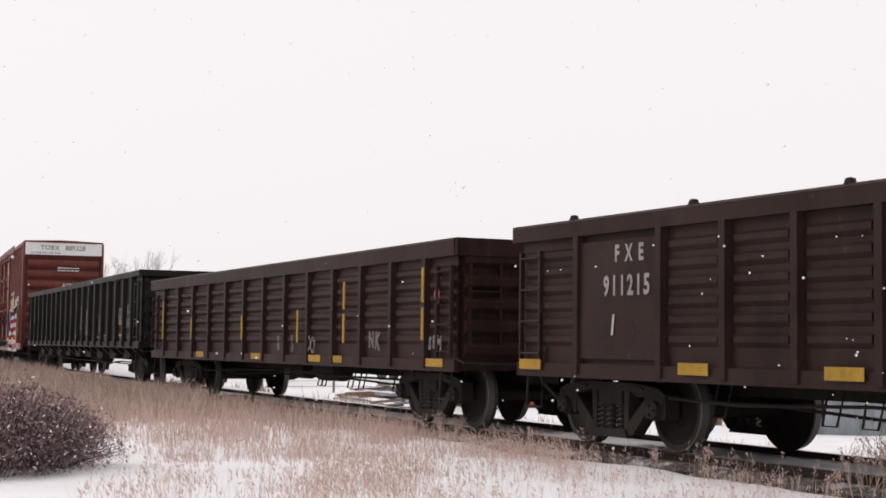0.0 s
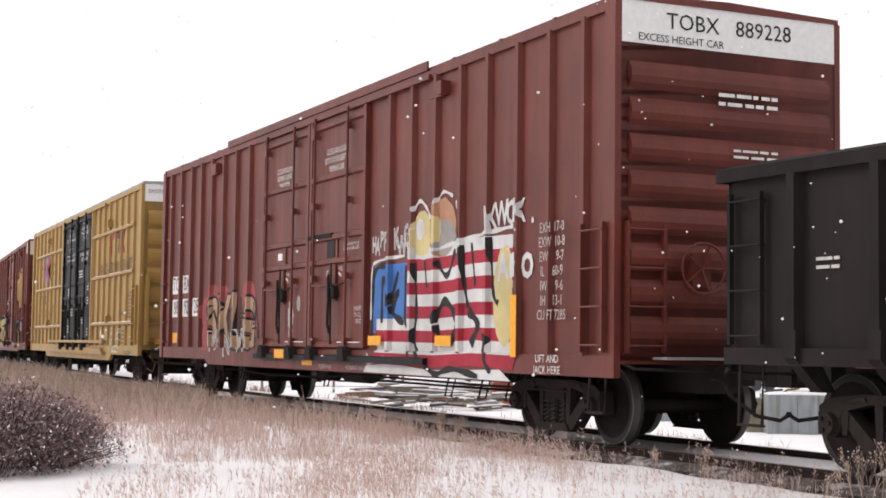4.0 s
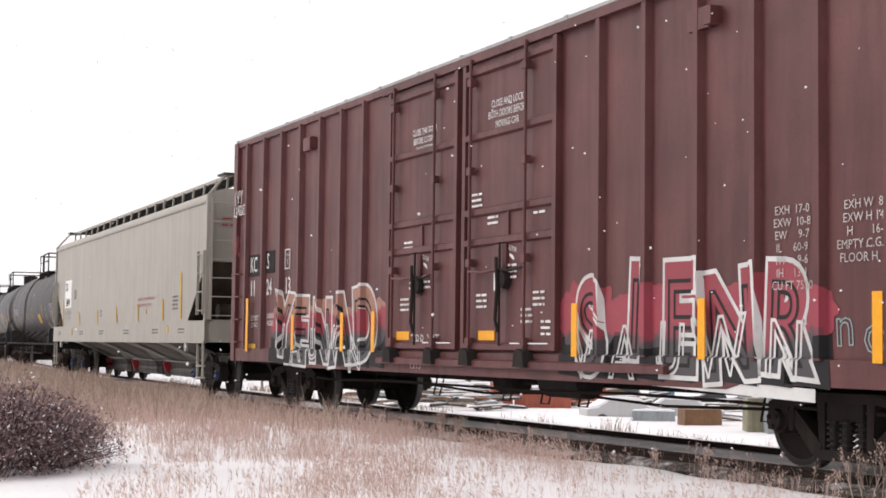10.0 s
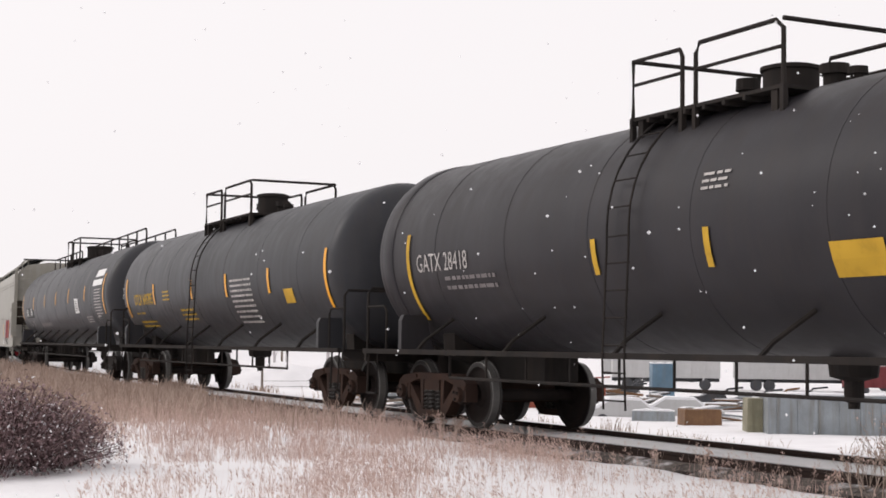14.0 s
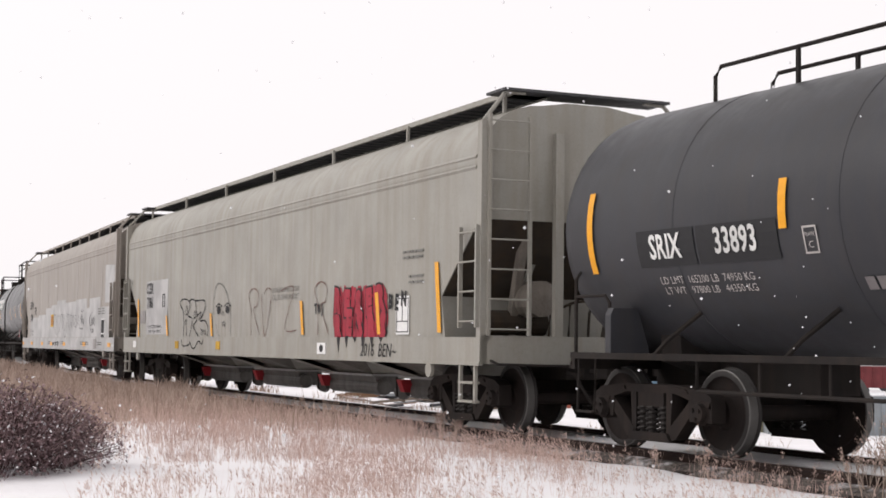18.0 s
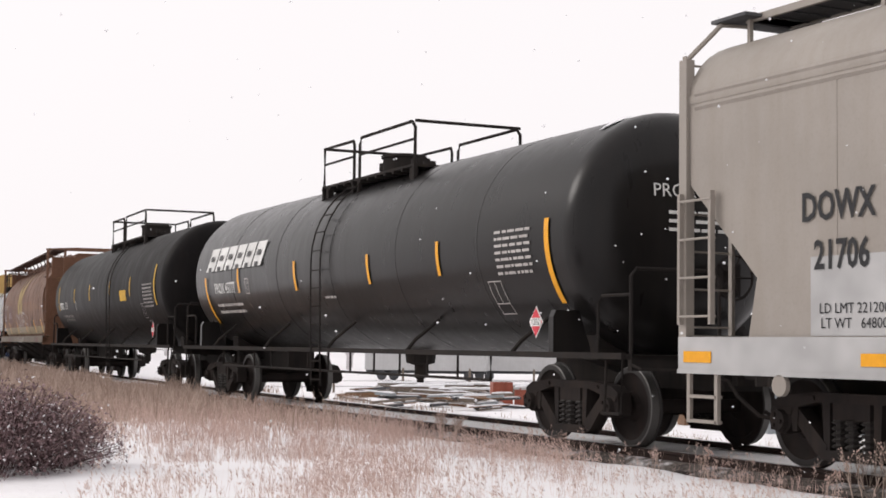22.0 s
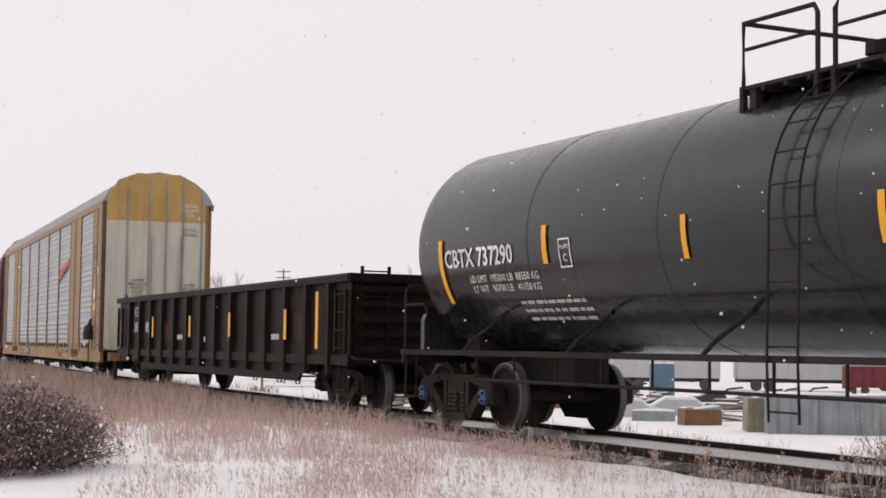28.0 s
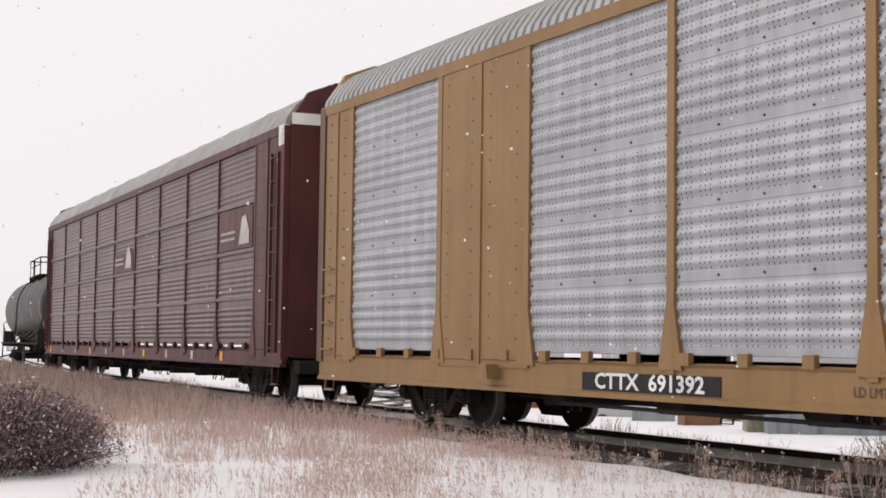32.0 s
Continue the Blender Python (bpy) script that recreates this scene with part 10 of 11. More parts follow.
def yard():
    steel = paint("weathered_blue_grey_steel", (0.36, 0.40, 0.43), (0.20, 0.17, 0.13), 0.6, patches=0.2)
    tarp = paint("olive_canvas", (0.34, 0.32, 0.22), (0.22, 0.19, 0.12), 0.5)
    orange = paint("scuffed_orange_paint", (0.42, 0.12, 0.075), (0.28, 0.07, 0.04), 0.6, patches=0.25)
    wood = paint("weathered_timber", (0.24, 0.19, 0.15), (0.12, 0.10, 0.08), 0.6)
    blue = paint("faded_blue_paint", (0.15, 0.26, 0.36), (0.2, 0.22, 0.24), 0.5)
    van = paint("dusty_white_paint", (0.66, 0.66, 0.66), (0.5, 0.48, 0.46), 0.3, patches=0.05)
    red = paint("dull_red_paint", (0.22, 0.04, 0.045), (0.12, 0.03, 0.03), 0.4)
    dark = paint("dark_machinery", (0.07, 0.075, 0.085), (0.12, 0.10, 0.09), 0.6)
    rusty = paint("rusty_tin", (0.26, 0.14, 0.07), (0.15, 0.08, 0.05), 0.6, speck=(0.34, 0.24, 0.08))
    crate("storage_container", "long low blue-grey steel container capped with snow", "container", 17.2, 62.6, 7.6, 2.2, 1.65, steel, -3, ribs=9)
    crate("canvas_crate", "olive canvas-covered crate with wooden battens", "crate", 13.6, 63.6, 1.6, 1.4, 1.45, tarp, -3, ribs=4, snow=False)
    crate("dumpster", "scuffed orange dumpster with a pale rim", "dumpster", 5.8, 86.5, 3.2, 1.9, 1.2, orange, -2, lid=van, ribs=5)
    crate("orange_drum_rack", "small orange tool locker", "locker", 3.55, 89.0, 1.2, 1.1, 1.4, orange, 8, snow=False)
    crate("orange_skip", "orange skip among machinery", "skip", 8.9, 92.0, 1.9, 1.6, 1.1, orange, 10, ribs=3)
    crate("site_hut", "narrow faded-blue site hut", "hut", 14.4, 98.5, 1.45, 1.9, 2.5, blue, -2)
    crate("rusty_tank", "rusty yellow-brown tin trough lying in the snow", "trough", 11.75, 68.6, 1.8, 0.9, 0.75, rusty, 12, snow=False)
    crate("tin_trough", "dented grey tin trough half covered with snow", "trough", 10.2, 72.4, 2.0, 1.1, 0.5, steel, -12)
    for i, (x, y, w) in enumerate(((1.6, 94, 3.6), (-1.6, 99, 3.4), (0.2, 103, 4.0), (2.6, 106, 3.8), (-0.6, 110, 4.4), (4.6, 104, 3.0), (-2.9, 107, 3.2))):
        ob = thing("timber_stack", "stack of weathered timber topped with snow", "timber stack", "timber stacks in the yard")
        for j in range(5):
            g = Geo()
            for k in range(4):
                a = -w / 2 + 0.08 * math.sin(i + j * 2.1 + k)
                g.box(a, a + w, -0.75 + 0.4 * k, -0.45 + 0.4 * k, 0.16 * j + 0.02, 0.16 * j + 0.13)
            part("timber_layer", g, wood, ob)
        part("snow_cover", Geo().prism([(-w / 2, 0.80), (-w / 4, 0.93), (w / 5, 0.89), (w / 2, 0.95), (w / 2, 0.80)], -0.8, 0.8, "y"), M["snow_cap"], ob)
        ob.matrix_basis = pose(x, y, ground_z(x, y) - 0.02, 0, 0, 12 * math.sin(i * 1.7))
    for i, (x, y, w, h) in enumerate(((19.0, 128, 9, 2.7), (30.5, 128, 11, 2.75), (-1.5, 150, 12, 2.4), (41.5, 132, 8, 2.6), (7.5, 155, 10, 2.2), (22.5, 160, 11, 2.3))):
        ob = thing("box_trailer", "dusty white box trailer parked in the yard", "trailer", "trailers in the yard")
        part("body", Geo().box(-w / 2, w / 2, -1.25, 1.25, 1.0, 1.0 + h), van, ob)
        for k in range(int(w / 1.2)):
            part("rib", Geo().box(-w / 2 + 0.6 + 1.2 * k, -w / 2 + 0.65 + 1.2 * k, -1.28, -1.24, 1.02, 0.98 + h), van, ob)
        part("chassis", Geo().box(-w / 2, w / 2, -0.5, 0.5, 0.7, 1.0), dark, ob)
        for k in (-0.36, -0.26, 0.36):
            part("wheel", Geo().lathe([(-1.2, 0.30), (-1.18, 0.48), (-0.85, 0.48), (-0.83, 0.3)], 16, "y", (k * w, 0, 0.48)), dark, ob)
        ob.matrix_basis = pose(x, y, ground_z(x, y) - 0.02, 0, 0, -4 + 3 * math.sin(i * 2.0))
    # a red enclosed trailer and low machinery
    ob = crate("red_box_trailer", "dull red box trailer with a white scrawl", "trailer", 34.8, 121.0, 4.8, 2.2, 1.7, red, -3, z=YARD + 0.55, ribs=6, snow=False)
    for k in (-1, 1):
        part("wheel", Geo().lathe([(-1.05, 0.2), (-1.03, 0.33), (-0.8, 0.33), (-0.78, 0.2)], 14, "y", (k * 1.0, 0, -0.22)), dark, ob)
    part("hitch", Geo().box(-2.6, -1.8, -0.1, 0.1, -0.1, 0.02), dark, ob)
    part("legs", Geo().box(-1.7, -1.6, -0.6, 0.6, -0.55, 0.02), dark, ob)
    for i, (x, y, s, mt) in enumerate(((16.2, 92, 1.3, dark), (18.0, 90, 1.4, dark), (20.2, 93, 1.1, rusty), (11.6, 101, 1.3, dark), (22.6, 97, 1.3, dark), (7.6, 106, 1.3, orange), (10.6, 122, 1.8, orange), (13.2, 112, 1.5, dark))):
        ob = thing("farm_machine", "old machine part standing in the snow", "machinery", "machinery in the yard")
        part("frame", Geo().prism([(-s, 0.25), (s, 0.25), (s * 0.8, 0.7), (s * 0.1, 0.85), (-s * 0.3, 0.6), (-s, 0.55)], -0.5, 0.5, "y"), mt, ob)
        for k in (-0.7, 0.6):
            part("wheel", Geo().lathe([(-0.62, 0.16), (-0.6, 0.30), (-0.45, 0.30), (-0.43, 0.16)], 14, "y", (k * s, 0, 0.30)), dark, ob)
        part("boom", Geo().tube([(s * 0.6, 0, 0.6), (s * 1.0, 0, 1.05), (s * 1.7, 0, 1.15)], 0.07, 6), mt, ob)
        ob.matrix_basis = pose(x, y, ground_z(x, y) - 0.02, 0, 0, 40 * math.sin(i * 3.1))
    for i, (x, y, turn, mt) in enumerate(((9.3, 77.0, 8, van), (12.6, 79.0, -6, van))):
        ob = thing("parked_car", "parked car buried under a thick layer of snow", "car", "snowed-in cars in the yard")
        side = [(-2.1, 0.35), (2.1, 0.35), (2.15, 0.75), (1.2, 0.88), (0.7, 1.30), (-0.9, 1.32), (-1.5, 0.92), (-2.1, 0.85)]
        part("body", Geo().prism(side, -0.85, 0.85, "y"), mt, ob)
        part("snow_cover", Geo().prism([(-2.0, 0.86), (-1.5, 0.93), (-0.9, 1.33), (0.7, 1.31), (1.2, 0.89), (2.1, 0.77), (2.0, 0.9), (1.25, 1.02), (0.65, 1.45), (-0.85, 1.48), (-1.55, 1.06), (-2.0, 0.98)], -0.83, 0.83, "y"), M["snow_cap"], ob, "thick layer of snow")
        for k in (-1.3, 1.3):
            for s in (-1, 1):
                part("wheel", Geo().lathe([(s * 0.70, 0.2), (s * 0.72, 0.32), (s * 0.86, 0.32), (s * 0.87, 0.2)], 14, "y", (k, 0, 0.32)), dark, ob)
        ob.matrix_basis = pose(x, y, ground_z(x, y) - 0.50, 0, 0, turn)
    # low heaps of scrap timber and tin under snow
    rnd = random.Random(77)
    spots = [(-3.4, 82.0), (-1.2, 84.5), (0.9, 86.0), (2.6, 92.0), (-4.6, 92.0), (1.4, 80.5), (3.4, 84.0), (-0.4, 95.0), (7.4, 88.0), (10.4, 95.0), (12.2, 91.0), (16.8, 84.0), (13.0, 74.0), (7.2, 99.0)]
    for i, (x, y) in enumerate(spots):
        ob = thing("scrap_heap", "low heap of scrap boards and tin under patchy snow", "scrap heap", "scrap heaps in the yard")
        for j in range(9):
            l, w, hgt = rnd.uniform(0.9, 2.6), rnd.uniform(0.10, 0.5), rnd.uniform(0.04, 0.16)
            m = pose(rnd.uniform(-1.3, 1.3), rnd.uniform(-0.7, 0.7), 0.10 + 0.085 * j, rnd.uniform(-4, 4), rnd.uniform(-7, 7), rnd.uniform(-35, 35))
            part("board", Geo().box(-l / 2, l / 2, -w / 2, w / 2, 0, hgt), (wood, dark, rusty, steel, wood)[(i + j) % 5], ob, m=m)
            if j % 3 != 1:
                part("snow_cover", Geo().prism([(-l * 0.46, hgt + 0.002), (l * 0.46, hgt + 0.002), (l * 0.40, hgt + 0.05), (0.0, hgt + 0.075), (-l * 0.42, hgt + 0.045)], -w / 2, w / 2, "y"), M["snow_cap"], ob, m=m)
        ob.matrix_basis = pose(x, y, ground_z(x, y) - 0.04, 0, 0, rnd.uniform(-20, 20))
    # fence posts with a wire along the foot of the bank
    fence = thing("wire_fence", "leaning grey timber fence posts with thin wires", "fence")
    spots = [(-12.6 + 4.9 * i, 106.0 + 2.0 * i) for i in range(5)]
    tops = []
    for x, y in spots:
        z = ground_z(x, y)
        part("post", Geo().lathe([(-0.05, 0.085), (1.75, 0.085), (1.8, 0.05)], 8, "z", (x, y, z)), wood, fence)
        tops.append((x, y, z))
    for h in (0.45, 0.85):
        part("wire", Geo().tube([(x, y, z + h) for x, y, z in tops], 0.012, 4), M["rail"], fence)
    # ploughed heap
    g = Geo()
    n, m = 26, 12
    vs, fs = [], []
    for i in range(n + 1):
        for j in range(m + 1):
            a, b = i / n * 2 - 1, j / m * 2 - 1
            x, y = -13.5 + 5.5 * a, 122 + 5.0 * b
            hgt = max(0.0, 1 - a * a) * max(0.0, 1 - b * b) * 2.1 * (1 + 0.25 * noise.noise((x * 0.7, y * 0.7, 4)))
            vs.append((x, y, ground_z(x, y) - 0.05 + hgt))
    for i in range(n):
        fs += [(i * (m + 1) + j, (i + 1) * (m + 1) + j, (i + 1) * (m + 1) + j + 1, i * (m + 1) + j + 1) for j in range(m)]
    g.add(vs, fs)
    tagged(place("snow_mound", g.mesh("snow_mound", M["snow"], 60)), "ploughed heap of white snow at the yard's edge", "snow heap")
    # a utility pole beyond
    pole = thing("utility_pole", "distant wooden utility pole with cross arms", "pole")
    x, y = -26.5, 250
    z = -2.3
    part("pole", Geo().lathe([(z - 0.2, 0.20), (13.6, 0.14)], 8, "z", (x, y, 0)), wood, pole)
    for h in (13.2, 12.2):
        part("cross_arm", Geo().box(x - 1.2, x + 1.2, y - 0.08, y + 0.08, h - 0.08, h + 0.08), wood, pole)


yard()


# ---- dead grass, shrub, bare trees ----
def stalk_mat(name, a, b):
    mt, nt, bs = node_mat(name)
    geo = nt.nodes.new("ShaderNodeNewGeometry")
    nt.links.new(mixed(nt, geo.outputs["Random Per Island"], a, b), bs.inputs["Base Color"])
    bs.inputs["Roughness"].default_value = 0.8
    return mt


def blade(vs, fs, x, y, z, h, w, lean, ang, rnd):
    dx, dy = math.cos(ang), math.sin(ang)
    px, py = -dy * w, dx * w
    fx, fy = 1.0, 0.0
    o = len(vs)
    k = lean * h
    vs += [(x - w * fx, y, z), (x + w * fx, y, z), (x + dx * k * 0.35 + w * 0.8 * fx, y + dy * k * 0.35, z + h * 0.55), (x + dx * k * 0.35 - w * 0.8 * fx, y + dy * k * 0.35, z + h * 0.55), (x + dx * k, y + dy * k, z + h)]
    fs += [(o, o + 1, o + 2, o + 3), (o + 3, o + 2, o + 4)]


def plume(vs, fs, x, y, z, s, rnd):
    """A thin seed head: a few short slips round a stalk's tip."""
    for i in range(5):
        a, t = rnd.uniform(-1.0, 1.0), rnd.uniform(0, s)
        o = len(vs)
        l = rnd.uniform(0.02, 0.05)
        vs += [(x, y, z - t), (x + l * math.sin(a), y, z - t + l * math.cos(a)), (x + l * math.sin(a) * 0.4 + 0.006, y, z - t + l * 0.4)]
        fs += [(o, o + 1, o + 2)]


def grass(name, label, count, pick, mat, seed, tall=(0.2, 0.5), wide=(0.0016, 0.003), heads=0.4, clump=1):
    rnd = random.Random(seed)
    vs, fs = [], []
    made = 0
    while made < count:
        spot = pick(rnd)
        if not spot:
            continue
        cx, cy, k = spot
        for _ in range(clump):
            x, y = cx + rnd.gauss(0, 0.10), cy + rnd.gauss(0, 0.10)
            z = ground_z(x, y) - 0.03
            h = rnd.uniform(*tall) * k
            lean, ang = rnd.uniform(0.02, 0.65), rnd.uniform(0, math.tau)
            d = math.hypot(x, y) / 14
            blade(vs, fs, x, y, z, h, rnd.uniform(*wide) * d, lean, ang, rnd)
            if rnd.random() < heads:
                plume(vs, fs, x + math.cos(ang) * lean * h, y + math.sin(ang) * lean * h, z + h, 0.10, rnd)
            made += 1
    g = Geo()
    g.add(vs, fs)
    tagged(place(name, g.mesh(name, mat)), label, "grass", kind="stuff")


def in_view(rnd, r0, r1):
    r = math.sqrt(rnd.uniform(r0 * r0, r1 * r1))
    a = radians(rnd.uniform(-18.5, 18.5))
    return r * math.sin(a), r * math.cos(a)


def pick_front(rnd):
    x, y = in_view(rnd, 10.5, 22.5)
    s, lat = to_line(x, y)
    if lat > -1.35 or (x < -2.6 and y < 15.0):
        return None
    patchy = noise.noise((x * 0.7, y * 0.45, 11.0)) + 0.45 * noise.noise((x * 2.1, y * 1.6, 5.0))
    left = max(0.0, min(1.0, (x + 3.6) / 2.0))
    right = 1 - 0.62 * soft(0.2, 4.0, x)
    if rnd.random() > (0.27 + 1.45 * patchy) * (0.35 + 0.65 * left) * right:
        return None
    return x, y, 0.75 + 0.5 * rnd.random()


def pick_belt(rnd):
    x, y = in_view(rnd, 20.5, 75)
    s, lat = to_line(x, y)
    if lat > -1.05 or lat < -16:
        return None
    edge = 27.5 + 3.0 * noise.noise((x * 0.8, y * 0.3, 0.0)) + max(0.0, x + 1.0) * 0.2
    if y < edge and rnd.random() > 0.04 + 0.5 * max(0.0, (y - edge + 7.0) / 7.0) ** 1.5:
        return None
    if y < 24.5 + 3.0 * noise.noise((x * 0.5, y * 0.4, 4.0)) and x > 0.2 * rnd.random() - 0.6:
        return None
    if noise.noise((x * 0.45, y * 0.22, 17.0)) + 0.5 * noise.noise((x * 1.6, y * 0.8, 8.0)) < -0.22 and rnd.random() > 0.12:
        return None
    if rnd.random() > 26.0 / y * 1.1:
        return None
    return x, y, 0.72 + 0.75 * noise.noise((x * 0.6, y * 0.3, 9.0)) + 0.3 * noise.noise((x * 2.0, y, 2.0))


def pick_verge(rnd):
    s = rnd.uniform(-14, 13)
    lat = -rnd.uniform(0.85, 1.5)
    if noise.noise((s * 0.9, lat, 3.0)) < -0.12 and rnd.random() > 0.25:
        return None
    x, y, a = on_line(s, lat)
    return x, y, 0.6 if lat > -1.4 else 1.0


def pick_mid(rnd):
    x, y = in_view(rnd, 15.5, 27.0)
    s, lat = to_line(x, y)
    if lat > -1.6 or (x < -2.7 and y < 17.0):
        return None
    k = noise.noise((x * 0.9, y * 0.5, 21.0)) + 0.10 * (y - 18.0) - 0.14 * max(0.0, x)
    if rnd.random() > 0.1 + 1.2 * k:
        return None
    return x, y, 0.8 + 0.5 * rnd.random()


def pick_far(rnd):
    s = rnd.uniform(-30, 12)
    lat = rnd.uniform(4.0, 16.0)
    if noise.noise((s * 0.35, lat * 0.5, 13.0)) < 0.15:
        return None
    x, y, a = on_line(s, lat)
    return x, y, 0.8


M["straw"] = stalk_mat("pale_dead_stalks", (0.40, 0.27, 0.23), (0.70, 0.53, 0.46))
M["belt"] = stalk_mat("brown_dead_grass", (0.27, 0.188, 0.148), (0.55, 0.43, 0.36))
M["weed"] = stalk_mat("grey_brown_weeds", (0.22, 0.16, 0.13), (0.44, 0.35, 0.29))
grass("meadow_grass", "thin pale dead grass stalks standing in snow", 7200, pick_front, M["straw"], 1, (0.08, 0.36), (0.0008, 0.0016), heads=0.5, clump=4)
grass("trackside_grass", "dense brown dead grass along the embankment", 32000, pick_belt, M["belt"], 2, (0.20, 0.62), (0.003, 0.006), heads=0.15, clump=3)
grass("verge_grass", "short dry grass at the edge of the ballast", 520, pick_verge, M["weed"], 3, (0.06, 0.24), (0.0012, 0.0022), heads=0.3, clump=2)
grass("meadow_tufts", "tan tufts of dead grass at the edge of the snow", 5600, pick_mid, M["straw"], 6, (0.10, 0.34), (0.0012, 0.0024), heads=0.3, clump=5)
grass("bank_grass", "dry tufts on the far bank", 1800, pick_far, M["belt"], 4, (0.15, 0.4), (0.0025, 0.004), heads=0.2, clump=4)


def twig(g, p, d, l, r, depth, rnd, leaves, leaf_n, spread=0.7, up=0.25):
    q = p + d * l
    mid = p + d * (l * 0.5) + Vector((rnd.uniform(-1, 1), rnd.uniform(-1, 1), rnd.uniform(-1, 1))) * l * 0.06
    g.tube([tuple(p), tuple(mid), tuple(q)], r, 4)
    if depth == 0:
        for _ in range(leaf_n):
            t = rnd.uniform(0.2, 1.05)
            leaves.append((p + d * (l * t) + Vector((rnd.uniform(-1, 1), rnd.uniform(-1, 1), rnd.uniform(-1, 1))) * 0.03))
        return
    for _ in range(rnd.choice((2, 3, 3))):
        nd = (d + Vector((rnd.uniform(-1, 1), rnd.uniform(-1, 1), rnd.uniform(-0.6, 1.0) + up)) * spread).normalized()
        twig(g, p + d * (l * rnd.uniform(0.45, 1.0)), nd, l * rnd.uniform(0.6, 0.85), r * 0.62, depth - 1, rnd, leaves, leaf_n, spread, up)


def shrub():
    rnd = random.Random(5)
    ob = thing("shrub", "dark red-brown leafy shrub dusted with snow", "shrub")
    leaf = stalk_mat("dark_red_brown_leaves", (0.11, 0.066, 0.072), (0.29, 0.190, 0.196))
    bark = plain("shrub_bark", (0.06, 0.035, 0.032), 0.85)
    gl, gs, gt = Geo(), Geo(), Geo()
    cx, cy, rx, ry, top = -4.36, 14.45, 1.33, 1.75, 0.80

    def lump(a):
        return 1 + 0.16 * noise.noise((2.2 * math.cos(a), 2.2 * math.sin(a), 5.0))

    tips = []
    for i in range(820):
        a, k = rnd.uniform(0, math.tau), math.sqrt(rnd.random())
        x, y = cx + rx * k * lump(a) * math.cos(a), cy + ry * k * lump(a) * math.sin(a)
        h = top * math.sqrt(max(0.02, 1 - k * k)) * rnd.uniform(0.80, 1.10) * (1 + 0.18 * noise.noise((x * 2.0, y * 2.0, 1.0)))
        z = ground_z(x, y)
        bx, by = cx + (x - cx) * 0.55, cy + (y - cy) * 0.55
        pts = [(bx, by, z - 0.04), (bx + (x - bx) * 0.5 + rnd.uniform(-0.03, 0.03), by + (y - by) * 0.5, z + h * 0.5), (x, y, z + h)]
        gt.tube(pts, 0.0022, 3)
        n = int(22 + 48 * h)
        for j in range(n):
            t = rnd.uniform(0.25, 1.02)
            p = Vector(pts[0]).lerp(Vector(pts[2]), t) if t > 0.5 else Vector(pts[0]).lerp(Vector(pts[1]), t * 2)
            tips.append((p + Vector((rnd.gauss(0, 0.07), rnd.gauss(0, 0.07), rnd.gauss(0, 0.05))), t))
    for p, t in tips:
        z = max(p.z, ground_z(p.x, p.y) + 0.02)
        s = rnd.uniform(0.007, 0.018)
        a, b = rnd.uniform(0, math.tau), rnd.uniform(-0.9, 0.9)
        ux = Vector((math.cos(a) * math.cos(b), math.sin(a) * math.cos(b), math.sin(b))) * s * 1.5
        uy = Vector((-math.sin(a), math.cos(a), rnd.uniform(-0.5, 0.5))) * s * 0.75
        c = Vector((p.x, p.y, z))
        geo = gs if rnd.random() < 0.07 * t else gl
        geo.add([tuple(c - ux), tuple(c - uy + ux * 0.1), tuple(c + ux), tuple(c + uy + ux * 0.1)], [(0, 1, 2, 3)])
    place("twig_mass", gt.mesh("twig_mass", bark), ob)
    place("foliage", gl.mesh("foliage", leaf), ob, label="dark red-brown withered leaves")
    place("snow_dusting", gs.mesh("snow_dusting", M["snow_cap"]), ob, label="specks of snow on the leaves")


shrub()


def weed(x, y, h, seed, n=3, spread=0.55):
    rnd = random.Random(seed)
    ob = thing("dry_weed", "tall dry branching weed beside the track", "weed", "weeds beside the track")
    g, tips = Geo(), []
    for i in range(n):
        d = Vector((rnd.uniform(-0.35, 0.35), rnd.uniform(-0.2, 0.2), 1)).normalized()
        twig(g, Vector((x + rnd.uniform(-0.06, 0.06), y, ground_z(x, y) - 0.03)), d, h * 0.42, 0.005, 3, rnd, tips, 1, spread, 0.3)
    place("stem_mass", g.mesh("stem_mass", M["weed"]), ob)
    g = Geo()
    for p in tips:
        s = rnd.uniform(0.004, 0.010)
        g.add([(p.x - s, p.y, p.z), (p.x, p.y, p.z - s), (p.x + s, p.y, p.z), (p.x, p.y, p.z + s * 1.6)], [(0, 1, 2, 3)])
    tagged(place("seed_mass", g.mesh("seed_mass", M["straw"]), ob), kind="stuff")


for i, (x, y, h, n) in enumerate(((3.50, 12.6, 0.55, 2), (3.75, 13.0, 0.62, 3), (3.98, 12.9, 0.50, 2), (3.3, 12.9, 0.32, 2), (4.05, 13.4, 0.85, 3), (4.2, 13.9, 0.95, 3), (3.92, 13.7, 0.70, 2), (2.15, 15.2, 0.34, 2), (2.55, 14.6, 0.36, 2), (0.02, 21.2, 0.52, 4), (0.12, 21.0, 0.48, 4))):
    weed(x, y, h, 100 + i, n)


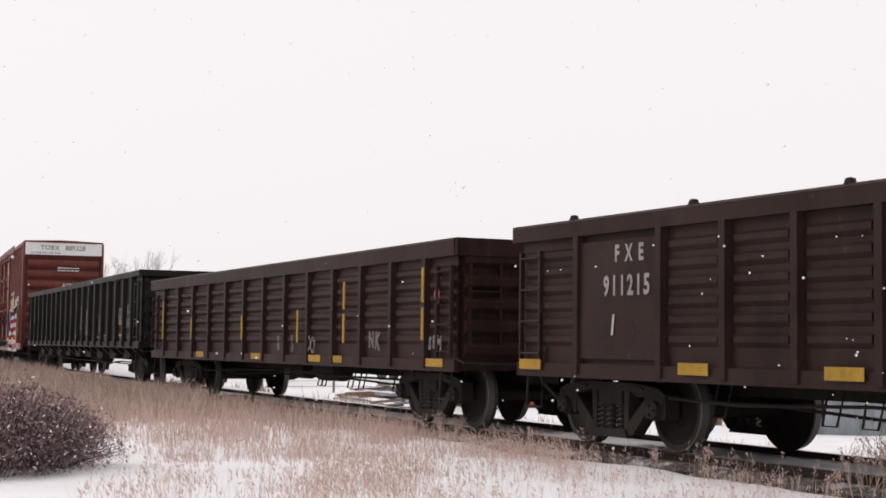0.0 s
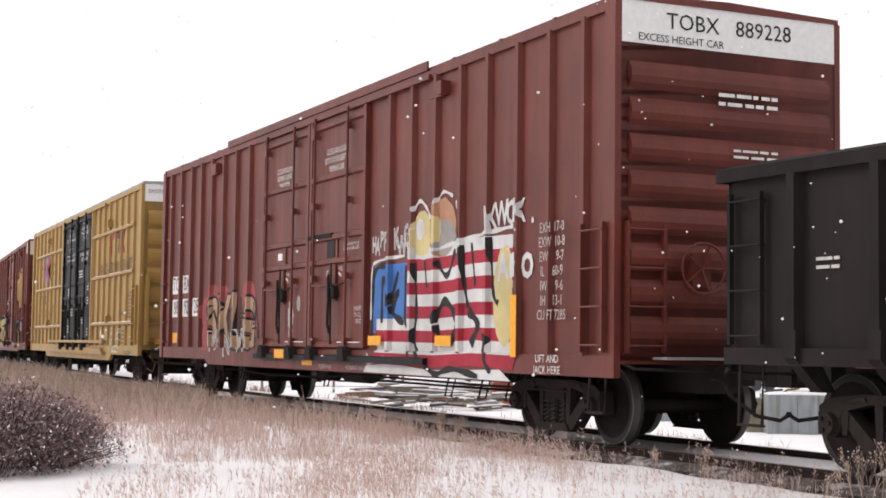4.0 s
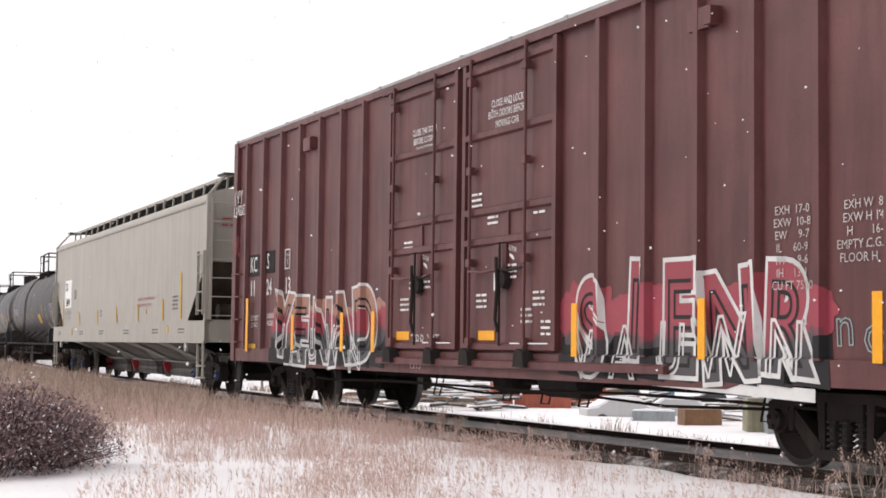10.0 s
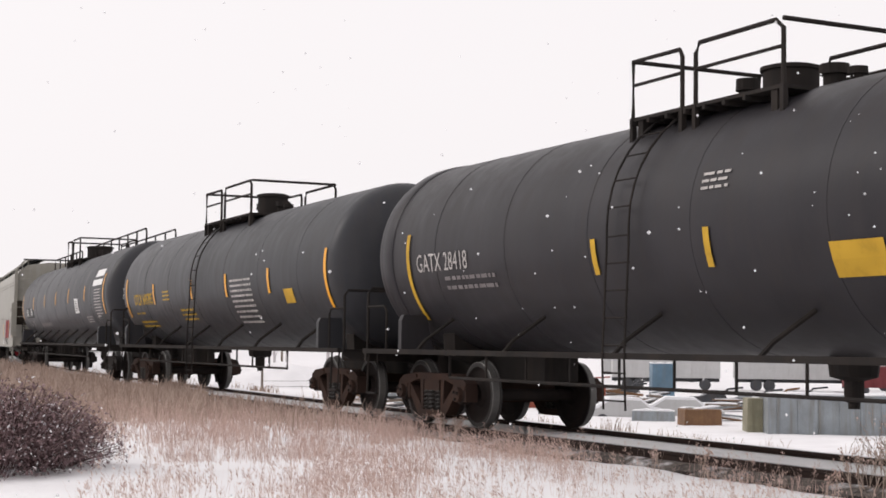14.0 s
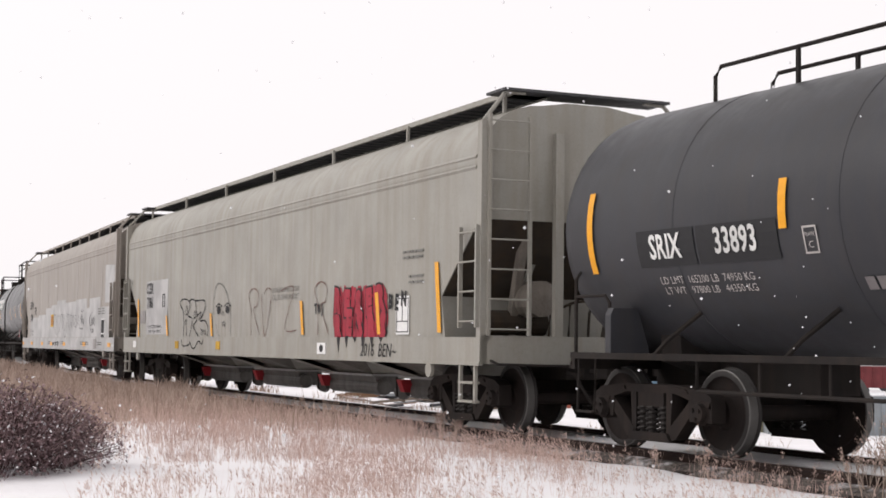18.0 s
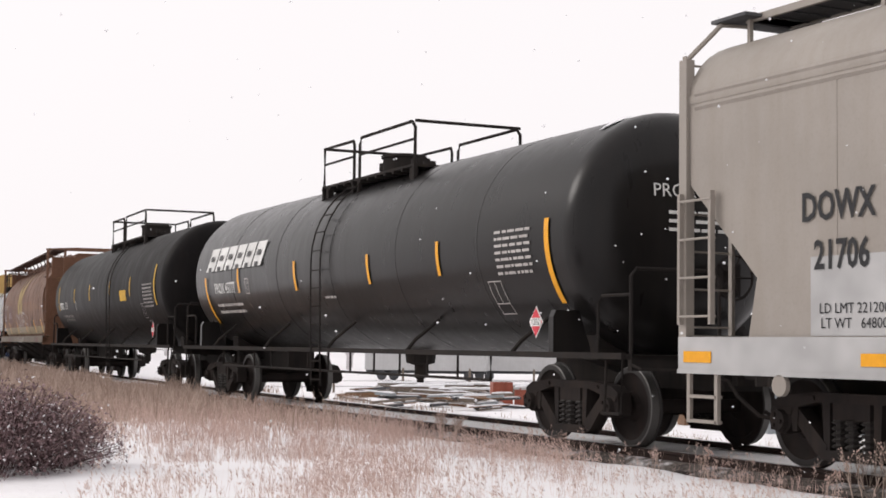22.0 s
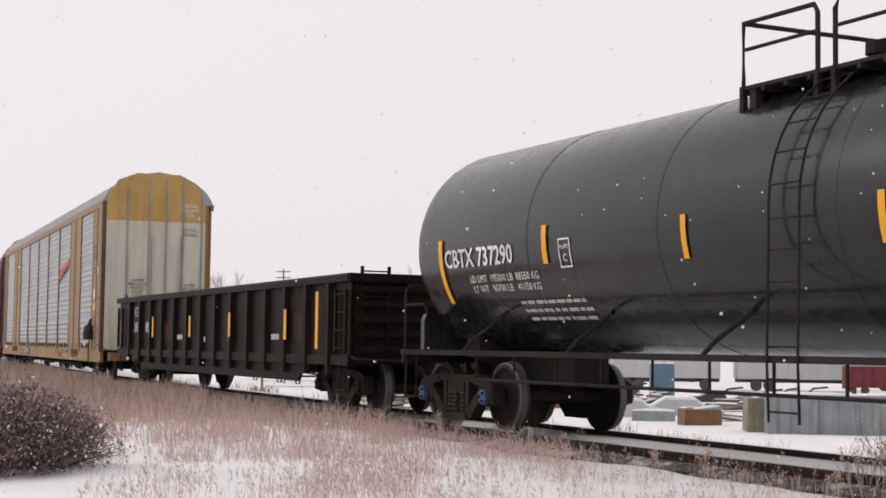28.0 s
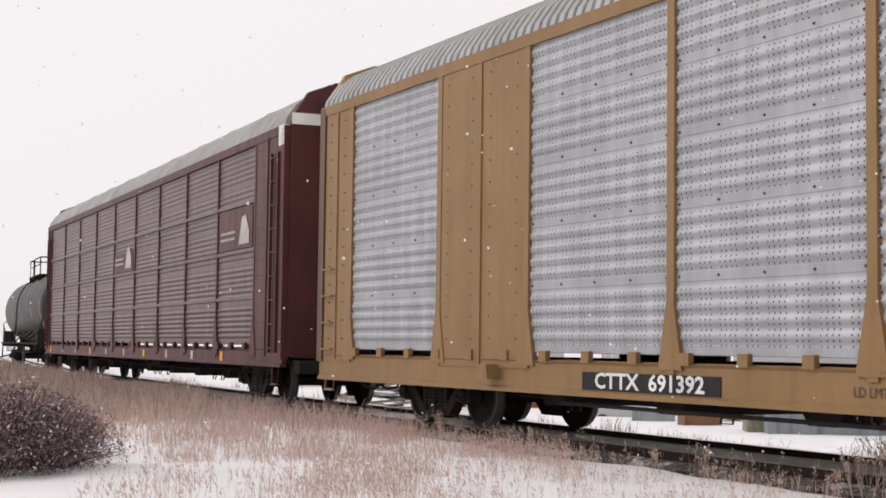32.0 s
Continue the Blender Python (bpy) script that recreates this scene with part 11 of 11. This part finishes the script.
def bare_tree(x, y, h, seed, mat):
    rnd = random.Random(seed)
    ob = thing("bare_tree", "leafless winter tree coloured pale for distance haze", "tree", "distant bare trees")
    z = ground_z(x, y)
    trunk = Geo()
    trunk.tube([(x, y, z - 0.2), (x + rnd.uniform(-0.2, 0.2), y, z + h * 0.25), (x + rnd.uniform(-0.4, 0.4), y, z + h * 0.5)], h * 0.02, 6)
    place("trunk", trunk.mesh("trunk", mat), ob)
    g, tips = Geo(), []
    for i in range(7):
        b = Vector((x, y, z + h * (0.15 + 0.06 * i)))
        a = rnd.uniform(0, math.tau)
        d = Vector((math.cos(a) * 0.6, math.sin(a) * 0.6, 1.0)).normalized()
        twig(g, b, d, h * 0.22, h * 0.007, 4, rnd, tips, 0, 0.55, 0.35)
    place("crown", g.mesh("crown", mat), ob)


# distance haze is put into the bark colour; no mist lies in between
M["haze_bark"] = plain("haze_paled_bark", (0.55, 0.52, 0.53), 0.9)
for i in range(16):
    bare_tree(-58 + 3.6 * i + 2 * math.sin(i * 2.3), 225 + 14 * math.sin(i * 1.3), 12.5 + 2.5 * math.sin(i * 1.9), 300 + i, M["haze_bark"])


# ---- falling snow ----
M["flake"], _nt, _bs = node_mat("soft_snowflake")
_bs.inputs["Base Color"].default_value = (0.85, 0.85, 0.87, 1)
_bs.inputs["Alpha"].default_value = 0.6

def flurry(name, seed, count, y0, y1, size, wide, top):
    rnd = random.Random(seed)
    g = Geo()
    for _ in range(count):
        y = rnd.uniform(y0, y1)
        x, z = rnd.uniform(-wide, wide), rnd.uniform(-1.0, top)
        s = size * rnd.uniform(0.5, 1.3)
        g.add([(x - s, y, z), (x, y - s, z), (x + s, y, z), (x, y + s, z), (x, y, z + s), (x, y, z - s)], [(0, 1, 4), (1, 2, 4), (2, 3, 4), (3, 0, 4), (1, 0, 5), (2, 1, 5), (3, 2, 5), (0, 3, 5)])
    return tagged(place(name, g.mesh(name, M["flake"])), "loose falling snowflakes drifting on the wind", "snowflakes", kind="stuff")


FLURRIES = [(flurry("snowflakes", 1, 6500, 2.5, 6.0, 0.0040, 22, 34), 0.55, -0.9), (flurry("snowflakes", 2, 20000, 6.0, 11.0, 0.0075, 30, 36), 0.7, -0.95)]


# ---- build the train and set it going ----
gondolas()
red_boxcar()
yellow_boxcar()
brown_boxcar()
maroon_boxcar()
hoppers()
tanks()
grain_hopper()
autoracks()


def car_pose(s, half):
    x0, y0, a = on_line(s - half)
    x1, y1, b = on_line(s + half)
    return pose((x0 + x1) / 2, (y0 + y1) / 2, 0, 0, 0, math.degrees(math.atan2(y1 - y0, x1 - x0)))


def motions():
    for car, u, half in CARS:
        walk(car, [(t, car_pose(u + travel(t), half)) for t in [2 * i for i in range(17)]])
    for wheel, u, x in SPIN:
        # the wheel turns while its car is near; far off it stands
        t_in, t_out = max(0.0, min(32.0, 9 + (-62 - u) / 11.29)), max(0.0, min(32.0, 9 + (16 - u) / 11.29))
        rows = [(0.0, 0.0)] if t_in > 0.05 else []
        n = max(1, round((t_out - t_in) * 15))
        ang = 0.0
        for i in range(n + 1):
            t = t_in + (t_out - t_in) * i / n
            rows.append((t, (travel(t) - travel(t_in)) / WHEEL))
        if t_out < 31.95:
            rows.append((32.0, rows[-1][1]))
        seen, keyed = set(), []
        for t, a in rows:
            if frame(t) not in seen:
                seen.add(frame(t))
                keyed.append((t, pose(x, 0, WHEEL, 0, math.degrees(a) % 360, 0)))
        walk(wheel, keyed)
    for ob, wx, wz in FLURRIES:
        walk(ob, [(0, pose(-wx * 14, 0, 0)), (32, pose(wx * 18, 0, wz * 32))])


motions()
